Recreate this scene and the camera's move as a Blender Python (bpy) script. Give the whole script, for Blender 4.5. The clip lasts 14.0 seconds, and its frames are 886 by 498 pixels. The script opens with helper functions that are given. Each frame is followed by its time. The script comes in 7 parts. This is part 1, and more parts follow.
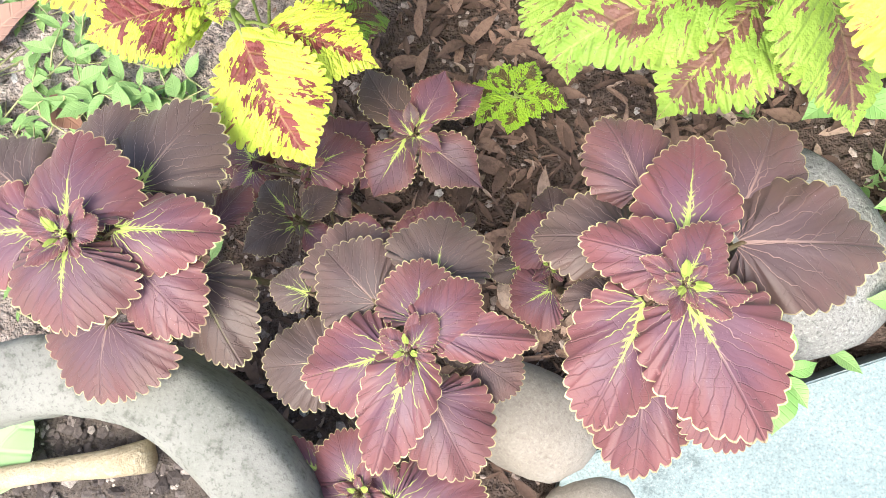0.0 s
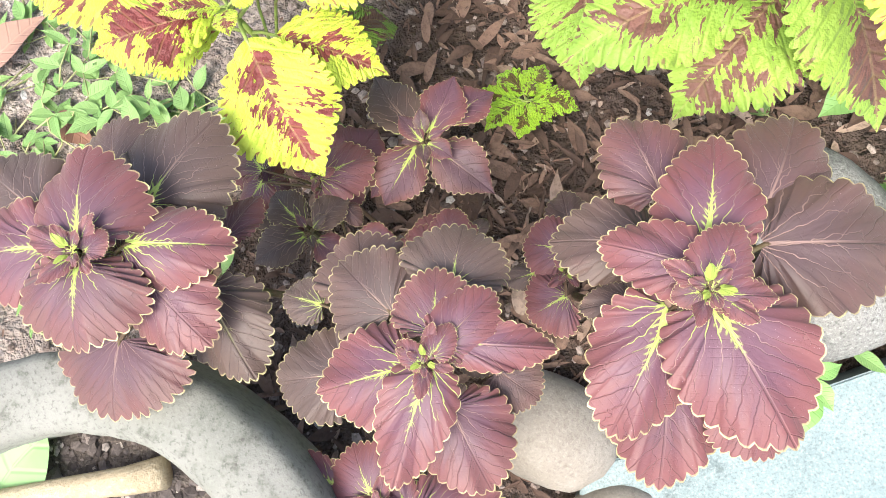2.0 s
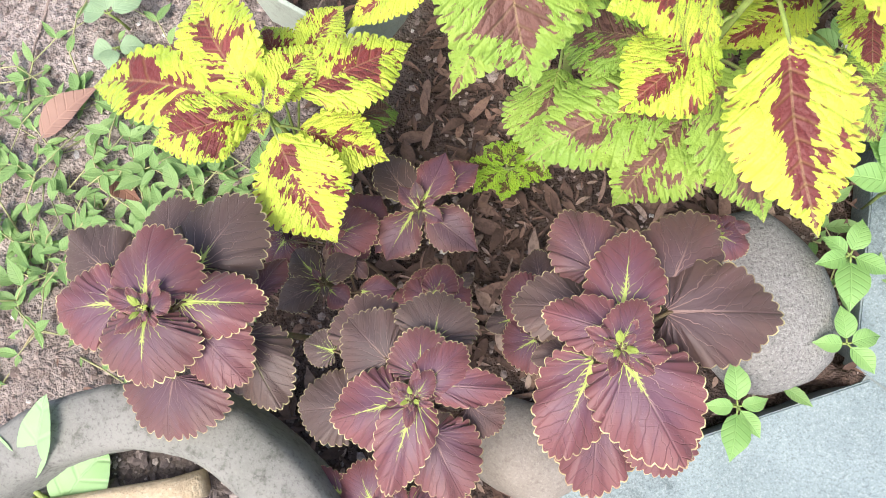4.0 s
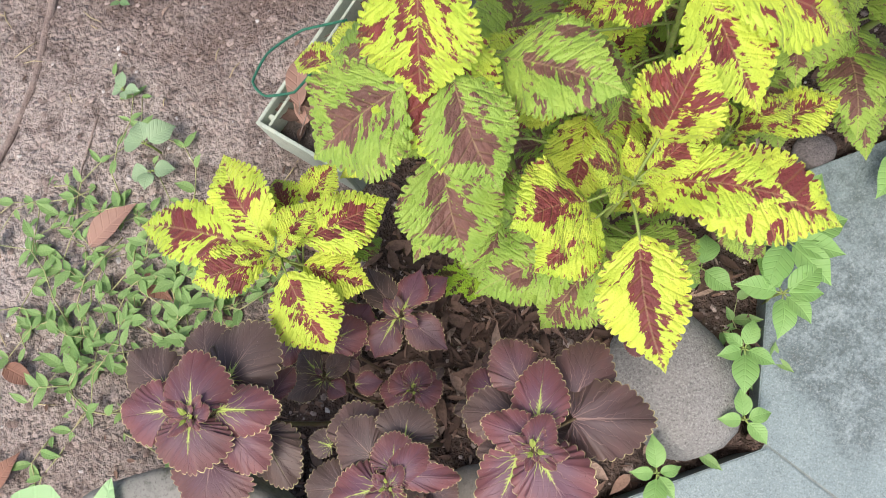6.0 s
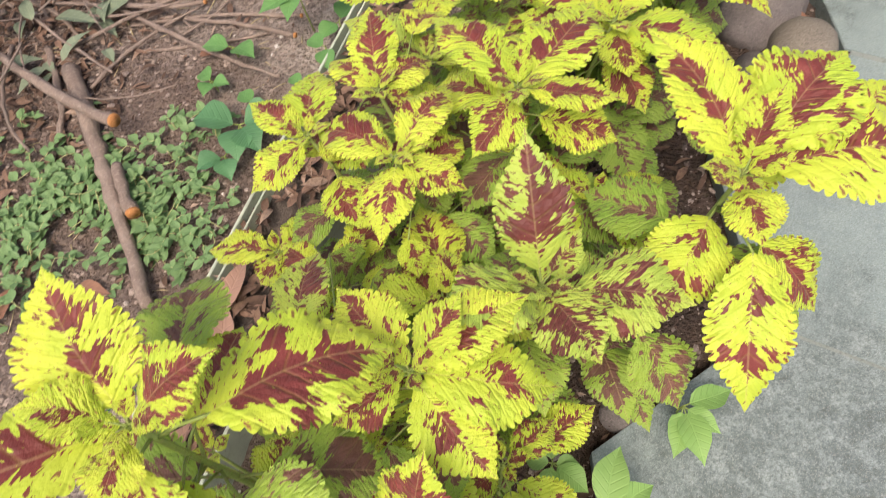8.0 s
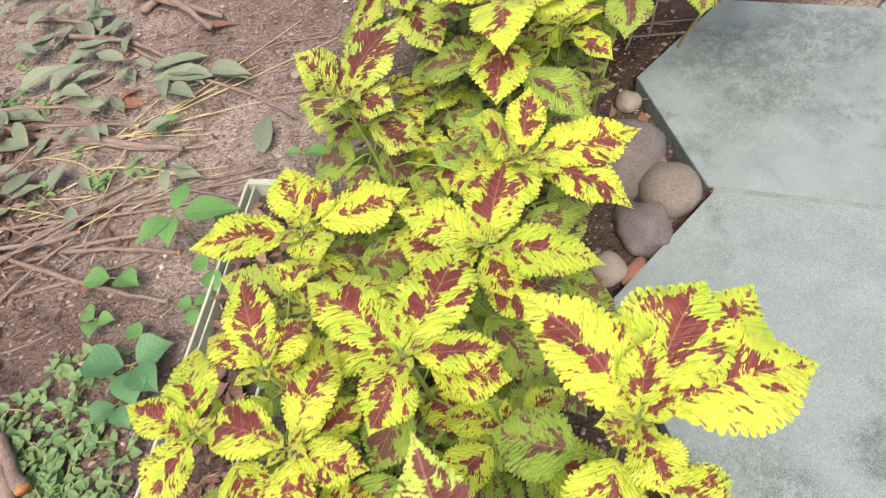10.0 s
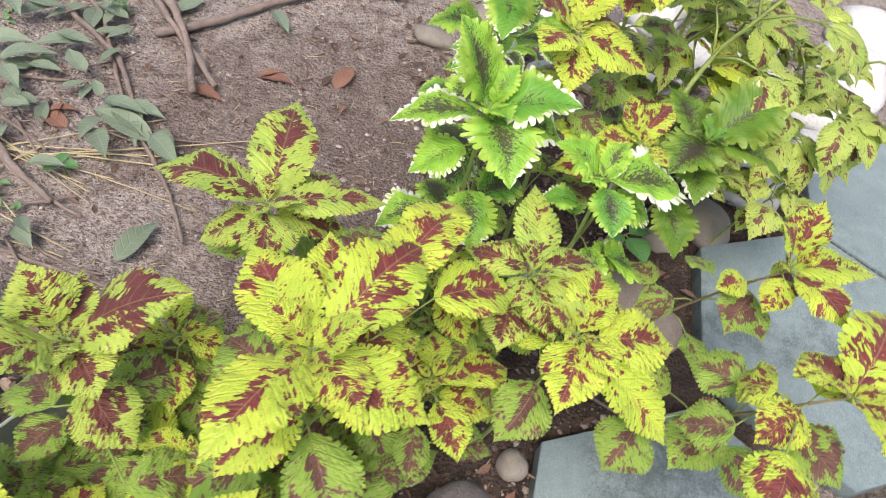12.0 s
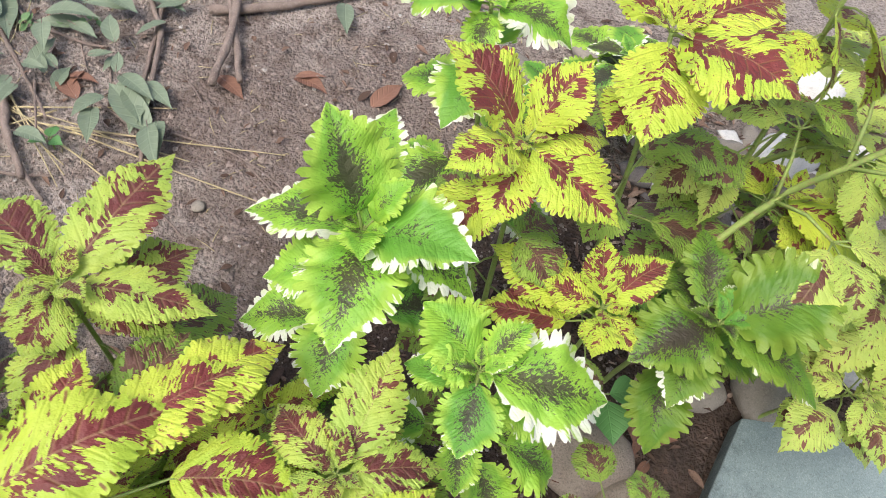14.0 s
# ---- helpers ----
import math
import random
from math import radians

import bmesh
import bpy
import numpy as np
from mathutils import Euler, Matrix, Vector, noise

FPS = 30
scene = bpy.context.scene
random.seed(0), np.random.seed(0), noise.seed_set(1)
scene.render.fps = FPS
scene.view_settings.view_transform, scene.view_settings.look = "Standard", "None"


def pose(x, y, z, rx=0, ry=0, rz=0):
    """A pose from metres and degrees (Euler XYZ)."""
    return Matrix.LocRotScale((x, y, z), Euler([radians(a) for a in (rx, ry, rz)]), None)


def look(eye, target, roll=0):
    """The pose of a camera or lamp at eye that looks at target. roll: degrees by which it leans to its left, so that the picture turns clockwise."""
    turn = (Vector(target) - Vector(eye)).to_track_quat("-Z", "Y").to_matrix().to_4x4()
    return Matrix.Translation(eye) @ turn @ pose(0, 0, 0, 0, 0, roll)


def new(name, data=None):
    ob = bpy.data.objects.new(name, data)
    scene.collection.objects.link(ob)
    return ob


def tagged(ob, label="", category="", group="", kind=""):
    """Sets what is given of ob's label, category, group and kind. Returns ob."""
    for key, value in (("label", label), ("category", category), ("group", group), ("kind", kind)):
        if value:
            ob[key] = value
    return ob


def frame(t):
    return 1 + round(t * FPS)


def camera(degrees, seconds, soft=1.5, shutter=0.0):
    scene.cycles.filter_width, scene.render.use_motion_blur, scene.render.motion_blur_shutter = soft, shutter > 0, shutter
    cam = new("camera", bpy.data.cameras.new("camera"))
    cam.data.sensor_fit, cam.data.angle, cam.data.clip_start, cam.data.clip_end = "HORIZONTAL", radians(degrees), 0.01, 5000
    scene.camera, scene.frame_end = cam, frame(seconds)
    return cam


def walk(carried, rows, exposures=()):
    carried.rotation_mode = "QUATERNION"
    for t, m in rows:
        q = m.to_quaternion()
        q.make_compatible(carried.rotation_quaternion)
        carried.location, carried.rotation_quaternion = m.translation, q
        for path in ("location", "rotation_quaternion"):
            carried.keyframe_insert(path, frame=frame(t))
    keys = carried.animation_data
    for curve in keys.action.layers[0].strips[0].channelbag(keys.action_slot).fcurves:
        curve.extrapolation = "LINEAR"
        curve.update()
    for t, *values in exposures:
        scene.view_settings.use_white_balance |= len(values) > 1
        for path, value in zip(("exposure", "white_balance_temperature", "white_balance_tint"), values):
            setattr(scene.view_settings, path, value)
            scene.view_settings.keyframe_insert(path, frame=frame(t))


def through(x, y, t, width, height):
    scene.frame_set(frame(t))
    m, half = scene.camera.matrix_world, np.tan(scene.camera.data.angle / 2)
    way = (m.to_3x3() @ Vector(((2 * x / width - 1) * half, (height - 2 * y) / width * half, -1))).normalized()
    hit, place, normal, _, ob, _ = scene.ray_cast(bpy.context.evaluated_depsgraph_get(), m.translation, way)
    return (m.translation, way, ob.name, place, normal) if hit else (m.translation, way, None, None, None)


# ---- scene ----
cam = camera(66.0, 14.0, soft=0.8, shutter=0.25)
PATH = [
    (0, (0.306, 0.357, 0.712), (0.057, 0.66, -1.249), -36.3),
    (0.5, (0.303, 0.356, 0.716), (0.04, 0.669, -1.242), -36.8),
    (1, (0.303, 0.354, 0.716), (0.035, 0.668, -1.241), -37.4),
    (1.5, (0.303, 0.356, 0.714), (0.038, 0.678, -1.242), -37.0),
    (2, (0.302, 0.359, 0.705), (0.024, 0.679, -1.25), -39.1),
    (2.2, (0.303, 0.357, 0.704), (0.026, 0.681, -1.25), -38.6),
    (4.3, (0.34, 0.382, 0.854), (0.033, 0.767, -1.085), -36.3),
    (4.5, (0.344, 0.39, 0.874), (0.034, 0.785, -1.062), -35.9),
    (5, (0.361, 0.413, 0.927), (0.049, 0.819, -1.006), -35.6),
    (5.5, (0.381, 0.428, 0.972), (0.089, 0.833, -0.965), -34.9),
    (6, (0.399, 0.434, 1.015), (0.082, 0.881, -0.908), -34.3),
    (6.5, (0.442, 0.457, 1.055), (0.13, 1.011, -0.842), -29.7),
    (7, (0.52, 0.509, 1.086), (0.23, 1.173, -0.778), -28.4),
    (7.5, (0.561, 0.546, 1.108), (0.36, 1.365, -0.705), -22.3),
    (8, (0.58, 0.572, 1.122), (0.546, 1.527, -0.635), -14.6),
    (8.2, (0.588, 0.585, 1.133), (0.597, 1.589, -0.597), -13.7),
    (10.3, (0.744, 0.755, 1.219), (1.021, 1.892, -0.403), -12.0),
    (10.5, (0.791, 0.771, 1.228), (1.04, 1.953, -0.366), -8.2),
    (11, (0.912, 0.905, 1.228), (1.156, 2.138, -0.327), 1.8),
    (11.5, (1.026, 1.092, 1.202), (1.237, 2.34, -0.347), 11.7),
    (12, (1.134, 1.202, 1.204), (1.272, 2.478, -0.33), 15.3),
    (12.5, (1.253, 1.267, 1.205), (1.212, 2.561, -0.319), 13.9),
    (13, (1.372, 1.356, 1.219), (1.163, 2.581, -0.349), 13.0),
    (13.5, (1.413, 1.509, 1.214), (1.155, 2.699, -0.372), 11.0),
    (14, (1.448, 1.647, 1.183), (1.129, 2.72, -0.475), 11.6),
]
walk(cam, [(t, look(eye, target, roll)) for t, eye, target, roll in PATH], [(0, 1.6, 6500, 7), (2.2, 1.6, 6500, 7), (4.3, 1.06, 6450, 13), (6, 0.70, 6600, 13), (7.2, 0.65, 7500, 13), (8.2, 0.66, 7500, 15), (10.3, 0.82, 7350, 16), (11.5, 0.76, 7000, 15), (12.2, 0.55, 6500, 12), (14, 0.58, 6500, 10)])

# ---- world, sun and exposure ----
world = bpy.data.worlds.new("world")
scene.world = world
world.use_nodes = True
wn = world.node_tree.nodes
sky = wn.new("ShaderNodeTexSky")
sky.sky_type, sky.sun_disc = "NISHITA", False
sky.sun_elevation, sky.sun_rotation = radians(62), radians(200)
sky.air_density, sky.dust_density, sky.ozone_density = 1.0, 5.0, 1.0
world.node_tree.links.new(sky.outputs[0], wn["Background"].inputs[0])
wn["Background"].inputs[1].default_value = 0.13

sun = new("sun", bpy.data.lights.new("sun", "SUN"))
sun.data.energy, sun.data.angle, sun.data.color = 1.5, radians(35), (1.0, 0.97, 0.92)
sun.matrix_world = look((0, 0, 5), (0.35, 0.95, 3.1))


# ---- materials ----
class Nodes:
    """Short hand for building a node material."""

    def __init__(self, name):
        self.mat = bpy.data.materials.new(name)
        self.mat.use_nodes = True
        self.tree = self.mat.node_tree
        self.tree.nodes.clear()
        self.out = self.node("ShaderNodeOutputMaterial")

    def node(self, kind):
        return self.tree.nodes.new(kind)

    def put(self, socket, value):
        if isinstance(value, bpy.types.NodeSocket):
            self.tree.links.new(value, socket)
        elif isinstance(value, (tuple, list)) and len(value) == 3 and socket.type == "RGBA":
            socket.default_value = (*value, 1)
        else:
            socket.default_value = value

    def math(self, op, a, b=0.0, c=0.0, clamp=False):
        n = self.node("ShaderNodeMath")
        n.operation, n.use_clamp = op, clamp
        for s, v in zip(n.inputs, (a, b, c)):
            self.put(s, v)
        return n.outputs[0]

    def mix(self, f, a, b):
        n = self.node("ShaderNodeMix")
        n.data_type = "RGBA"
        self.put(n.inputs["Factor"], f)
        self.put(n.inputs[6], a)
        self.put(n.inputs[7], b)
        return n.outputs[2]

    def step(self, v, lo, hi):
        n = self.node("ShaderNodeMapRange")
        n.interpolation_type = "SMOOTHSTEP"
        for s, w in zip(n.inputs, (v, lo, hi, 0.0, 1.0)):
            self.put(s, w)
        return n.outputs[0]

    def vec(self, x, y, z=0.0):
        n = self.node("ShaderNodeCombineXYZ")
        for s, v in zip(n.inputs, (x, y, z)):
            self.put(s, v)
        return n.outputs[0]

    def noise(self, vector, scale, detail=2.0, rough=0.5, distort=0.0):
        n = self.node("ShaderNodeTexNoise")
        for k, v in (("Vector", vector), ("Scale", scale), ("Detail", detail), ("Roughness", rough), ("Distortion", distort)):
            self.put(n.inputs[k], v)
        return n.outputs["Fac"]

    def voronoi(self, vector, scale, feature="F1"):
        n = self.node("ShaderNodeTexVoronoi")
        n.feature = feature
        self.put(n.inputs["Vector"], vector)
        self.put(n.inputs["Scale"], scale)
        return n.outputs["Distance"]

    def uv(self, name):
        n = self.node("ShaderNodeUVMap")
        n.uv_map = name
        sep = self.node("ShaderNodeSeparateXYZ")
        self.put(sep.inputs[0], n.outputs[0])
        return sep.outputs[0], sep.outputs[1]

    def place(self):
        return self.node("ShaderNodeTexCoord").outputs["Object"]

    def world_place(self):
        return self.node("ShaderNodeNewGeometry").outputs["Position"]

    def random(self):
        return self.node("ShaderNodeObjectInfo").outputs["Random"]

    def bump(self, height, strength, distance):
        n = self.node("ShaderNodeBump")
        self.put(n.inputs["Height"], height)
        self.put(n.inputs["Strength"], strength)
        self.put(n.inputs["Distance"], distance)
        return n.outputs[0]

    def done(self, color, rough=0.6, normal=None, specular=0.5, through=0.0, through_color=None, metal=0.0, sheen=0.0):
        p = self.node("ShaderNodeBsdfPrincipled")
        self.put(p.inputs["Base Color"], color)
        self.put(p.inputs["Roughness"], rough)
        self.put(p.inputs["Specular IOR Level"], specular)
        self.put(p.inputs["Metallic"], metal)
        self.put(p.inputs["Sheen Weight"], sheen)
        if normal is not None:
            self.put(p.inputs["Normal"], normal)
        shader = p.outputs[0]
        if through:
            t = self.node("ShaderNodeBsdfTranslucent")
            self.put(t.inputs["Color"], through_color if through_color is not None else color)
            m = self.node("ShaderNodeMixShader")
            self.put(m.inputs[0], through)
            self.tree.links.new(shader, m.inputs[1])
            self.tree.links.new(t.outputs[0], m.inputs[2])
            shader = m.outputs[0]
        self.tree.links.new(shader, self.out.inputs[0])
        return self.mat


def leaf_coords(n, slope):
    """Along the leaf, across it, along a side vein's root, and the distance from the midrib."""
    u, v = n.uv("blade")
    side = n.math("ABSOLUTE", v)
    root = n.math("SUBTRACT", u, n.math("MULTIPLY", side, slope))
    rim, half = n.uv("rim")
    return u, v, side, root, rim, half


def vein_lines(n, root, side, count, width):
    """1 on the side veins, which leave the midrib at even steps."""
    saw = n.math("ABSOLUTE", n.math("SUBTRACT", n.math("FRACT", n.math("MULTIPLY", root, count)), 0.5))
    return n.math("SUBTRACT", 1.0, n.step(saw, 0.0, width))


def yellow_leaf(name, light, lime, red, cover=0.0):
    n = Nodes(name)
    u, v, side, root, rim, along = leaf_coords(n, 0.72)
    rnd = n.random()
    shift = n.math("MULTIPLY", rnd, 37.0)
    seat = n.math("ADD", shift, n.math("MULTIPLY", n.math("SIGN", v), 3.7))
    bend = n.noise(n.vec(n.math("MULTIPLY", u, 5.0), n.math("MULTIPLY", v, 5.0), shift), 1.0, 2.0)
    bent = n.math("ADD", root, n.math("MULTIPLY", n.math("SUBTRACT", bend, 0.5), 0.12))
    flame = n.noise(n.vec(n.math("MULTIPLY", n.math("SUBTRACT", u, n.math("MULTIPLY", side, 0.4)), 4.6), n.math("MULTIPLY", v, 5.5), shift), 1.0, 2.0, 0.5, 0.3)
    streak = n.noise(n.vec(n.math("MULTIPLY", bent, 24.0), n.math("MULTIPLY", side, 9.0), n.math("ADD", seat, 5.0)), 1.0, 2.0, 0.55, 0.4)
    fine = n.noise(n.vec(n.math("MULTIPLY", bent, 50.0), n.math("MULTIPLY", side, 26.0), n.math("ADD", seat, 9.0)), 1.0, 2.0, 0.6, 0.5)
    # a red blaze along the midrib that runs out along the side veins and breaks up into dashes towards the edge
    pick = n.math("SUBTRACT", n.math("FRACT", n.math("MULTIPLY", rnd, 7.3)), 0.5)
    ends = n.math("MULTIPLY", n.step(u, 0.02, 0.40), n.math("SUBTRACT", 1.0, n.step(u, 0.66, 0.98)))
    core = n.math("SUBTRACT", 0.118 + cover, n.math("MULTIPLY", rim, 0.42))
    core = n.math("ADD", core, n.math("MULTIPLY", n.math("SUBTRACT", 1.0, n.step(rim, 0.02, 0.30)), 0.10))
    core = n.math("SUBTRACT", core, n.math("MULTIPLY", n.math("SUBTRACT", 1.0, ends), 0.24))
    core = n.math("ADD", core, n.math("MULTIPLY", pick, 0.26))
    patch = n.math("ADD", core, n.math("MULTIPLY", n.math("SUBTRACT", flame, 0.5), 2.2))
    patch = n.math("ADD", patch, n.math("MULTIPLY", n.math("SUBTRACT", streak, 0.5), 1.15))
    patch = n.math("ADD", patch, n.math("MULTIPLY", n.math("SUBTRACT", fine, 0.5), 0.8))
    patch = n.step(patch, 0.0, 0.045)
    specks = n.math("ADD", n.math("MULTIPLY", n.math("SUBTRACT", fine, 0.5), 1.9), n.math("MULTIPLY", n.math("SUBTRACT", streak, 0.5), 1.3))
    specks = n.math("MULTIPLY", n.step(specks, 0.31, 0.38), n.math("SUBTRACT", 1.0, n.step(rim, 0.84, 0.94)))
    # short dark nicks between the teeth
    saw = n.math("ABSOLUTE", n.math("SUBTRACT", n.math("FRACT", n.math("ADD", n.math("MULTIPLY", n.math("SUBTRACT", along, n.math("MULTIPLY", n.math("SUBTRACT", 1.0, rim), -0.10)), 15.0), 0.5)), 0.5))
    reach = n.noise(n.vec(n.math("MULTIPLY", along, 22.0), seat, 0.0), 1.0, 1.0, 0.5)
    start = n.math("SUBTRACT", 1.42, n.math("MULTIPLY", reach, 1.0))
    dash = n.math("MULTIPLY", n.math("SUBTRACT", 1.0, n.step(saw, 0.07, 0.17)), n.step(rim, start, n.math("ADD", start, 0.05)))
    dash = n.math("MULTIPLY", dash, n.math("SUBTRACT", 1.0, n.step(rim, 0.95, 0.99)))
    mask = n.math("MAXIMUM", patch, n.math("MAXIMUM", n.math("MULTIPLY", specks, 0.85), n.math("MULTIPLY", dash, 0.85)))
    tone = n.noise(n.vec(n.math("MULTIPLY", u, 3.0), n.math("MULTIPLY", v, 4.0), shift), 1.0, 2.0)
    ground = n.mix(n.math("ADD", n.math("MULTIPLY", n.step(tone, 0.35, 0.65), 0.5), n.math("MULTIPLY", rnd, 0.5)), light, lime)
    deep = n.mix(n.step(tone, 0.3, 0.7), red, tuple(c * 0.66 for c in red))
    color = n.mix(mask, ground, deep)
    rib = n.math("SUBTRACT", 1.0, n.step(side, 0.003, 0.010))
    color = n.mix(n.math("MULTIPLY", rib, 0.22), color, (0.60, 0.48, 0.22))
    veins = vein_lines(n, root, side, 9.0, 0.14)
    color = n.mix(n.math("MULTIPLY", veins, 0.07), color, light)
    blister = n.voronoi(n.vec(n.math("MULTIPLY", bent, 9.0), n.math("MULTIPLY", side, 8.0), seat), 2.0)
    grain = n.noise(n.vec(u, v, shift), 60.0, 2.0)
    height = n.math("ADD", n.math("MULTIPLY", veins, -0.30), n.math("MULTIPLY", grain, 0.45))
    height = n.math("SUBTRACT", height, n.math("MULTIPLY", blister, 0.9))
    normal = n.bump(height, 0.7, 0.0035)
    return n.done(color, 0.46, normal, 0.4, 0.20, color, sheen=0.1)


def dark_leaf(name, young_leaf, ripe=0.80):
    n = Nodes(name)
    u, v, side, root, rim, half = leaf_coords(n, 1.15)
    rnd = n.random()
    shift = n.math("MULTIPLY", rnd, 41.0)
    tone = n.noise(n.vec(n.math("MULTIPLY", u, 2.5), n.math("MULTIPLY", v, 2.5), shift), 1.0, 3.0)
    wobble = n.noise(n.vec(n.math("MULTIPLY", u, 7.0), n.math("MULTIPLY", v, 7.0), shift), 1.0, 2.0)
    near = n.math("SQRT", n.math("ADD", n.math("MULTIPLY", u, u), n.math("MULTIPLY", v, v)))
    seat = n.math("ADD", shift, n.math("MULTIPLY", n.math("SIGN", v), 2.9))
    bent = n.math("ADD", root, n.math("MULTIPLY", n.math("SUBTRACT", wobble, 0.5), 0.10))
    ray = n.noise(n.vec(n.math("MULTIPLY", bent, 9.0), n.math("MULTIPLY", side, 3.0), seat), 1.0, 3.0, 0.6)
    # plum heart, brick red towards the edge; older leaves are brown
    reach = n.math("ADD", rim, n.math("MULTIPLY", n.math("SUBTRACT", ray, 0.5), 0.7))
    young = n.mix(n.step(reach, 0.35, 0.95), (0.132, 0.060, 0.087), (0.186, 0.066, 0.068))
    old = n.mix(n.step(reach, 0.30, 0.95), (0.078, 0.052, 0.049), (0.098, 0.063, 0.051))
    age = n.step(n.math("ADD", rnd, n.math("MULTIPLY", n.math("SUBTRACT", tone, 0.5), 0.3)), ripe if young_leaf else -0.1, ripe + 0.45 if young_leaf else 0.5)
    color = n.mix(age, young, old)
    color = n.mix(n.math("MULTIPLY", n.step(ray, 0.52, 0.74), 0.28), color, (0.055, 0.022, 0.032))
    rib = n.math("SUBTRACT", 1.0, n.step(side, 0.004, 0.014))
    angle = n.math("ADD", n.math("ARCTAN2", side, n.math("ADD", u, 0.05)), n.math("MULTIPLY", n.math("SUBTRACT", wobble, 0.5), 0.30))
    fan = n.math("ABSOLUTE", n.math("SUBTRACT", n.math("FRACT", n.math("ADD", n.math("MULTIPLY", angle, 3.1), 0.30)), 0.5))
    fan = n.math("SUBTRACT", 1.0, n.step(n.math("MULTIPLY", fan, near), 0.004, 0.014))
    pinnate = vein_lines(n, bent, side, 6.0, 0.05)
    veins = n.math("MAXIMUM", fan, n.math("MULTIPLY", pinnate, n.step(u, 0.25, 0.45)))
    branch = n.math("MULTIPLY", vein_lines(n, n.math("SUBTRACT", u, n.math("MULTIPLY", side, -0.5)), side, 15.0, 0.10), n.step(wobble, 0.45, 0.6))
    net = n.voronoi(n.vec(u, v, shift), 34.0, "DISTANCE_TO_EDGE")
    net = n.math("MULTIPLY", n.math("SUBTRACT", 1.0, n.step(net, 0.02, 0.12)), n.step(wobble, 0.42, 0.6))
    lines = n.math("MAXIMUM", rib, veins)
    color = n.mix(n.math("MULTIPLY", net, 0.05), color, (0.050, 0.016, 0.026))
    color = n.mix(n.math("MULTIPLY", branch, 0.05), color, (0.05, 0.015, 0.025))
    color = n.mix(n.math("MULTIPLY", lines, n.math("SUBTRACT", 0.60, n.math("MULTIPLY", n.step(near, 0.22, 0.62), 0.42))), color, n.mix(n.step(near, 0.45, 0.75), (0.40, 0.26, 0.22), (0.070, 0.030, 0.034)))
    # lime feather along the midrib, run out into the side veins
    pick = n.math("FRACT", n.math("MULTIPLY", rnd, 6.1))
    run = n.math("SUBTRACT", 1.0, n.math("DIVIDE", u, n.math("ADD", 0.34, n.math("MULTIPLY", pick, 0.60))))
    rag = n.math("SUBTRACT", ray, 0.5)
    base = n.math("SUBTRACT", 1.0, n.step(near, 0.02, 0.24))
    span = n.math("ADD", n.math("MULTIPLY", run, 0.22), n.math("ADD", n.math("MULTIPLY", rag, 0.22), n.math("MULTIPLY", base, 0.10)))
    barbs = n.math("MULTIPLY", veins, n.step(n.math("SUBTRACT", n.math("ADD", 0.22, n.math("ADD", n.math("MULTIPLY", pick, 0.26), n.math("MULTIPLY", rag, 0.55))), near), 0.0, 0.06))
    barbs = n.math("MAXIMUM", barbs, n.math("MULTIPLY", pinnate, n.step(n.math("SUBTRACT", n.math("MULTIPLY", span, 0.5), side), 0.0, 0.05)))
    wide = n.math("ADD", n.math("MULTIPLY", run, 0.024), n.math("ADD", n.math("MULTIPLY", rag, 0.036), n.math("MULTIPLY", base, 0.026)))
    quill = n.step(n.math("SUBTRACT", wide, side), 0.0, 0.006)
    spray = vein_lines(n, n.math("SUBTRACT", u, n.math("MULTIPLY", side, n.math("ADD", 0.55, n.math("MULTIPLY", wobble, 0.7)))), side, 17.0, 0.30)
    spray = n.math("MULTIPLY", n.math("MULTIPLY", spray, n.step(wobble, 0.44, 0.56)), n.step(n.math("SUBTRACT", n.math("MULTIPLY", span, 0.44), side), 0.0, 0.04))
    barbs = n.math("MAXIMUM", barbs, spray)
    heart = n.math("MULTIPLY", n.math("MAXIMUM", quill, barbs), 0.97 if young_leaf else n.step(rnd, 0.4, 0.7))
    color = n.mix(n.math("MULTIPLY", heart, 0.95), color, n.mix(ray, (0.30, 0.48, 0.05), (0.66, 0.74, 0.22)))
    edge = n.math("MULTIPLY", n.math("MULTIPLY", n.step(rim, 0.976, 0.992), n.math("ADD", 0.45, n.step(wobble, 0.35, 0.65))), 0.72 if young_leaf else 0.45)
    color = n.mix(edge, color, (0.74, 0.68, 0.32))
    dots = n.noise(n.vec(u, v, shift), 75.0, 1.0)
    color = n.mix(n.math("MULTIPLY", n.step(dots, 0.75, 0.79), 0.6), color, (0.45, 0.33, 0.36))
    grain = n.noise(n.vec(u, v, shift), 45.0, 2.0)
    height = n.math("SUBTRACT", n.math("ADD", n.math("MULTIPLY", grain, 0.10), n.math("MULTIPLY", ray, 0.50)), n.math("ADD", n.math("MULTIPLY", net, 0.04), n.math("MULTIPLY", n.math("MAXIMUM", lines, n.math("MULTIPLY", branch, 0.2)), 0.45)))
    normal = n.bump(height, 0.6, 0.0016)
    return n.done(color, n.math("ADD", 0.42, n.math("MULTIPLY", tone, 0.16)), normal, 0.45, 0.10, color, sheen=0.12)


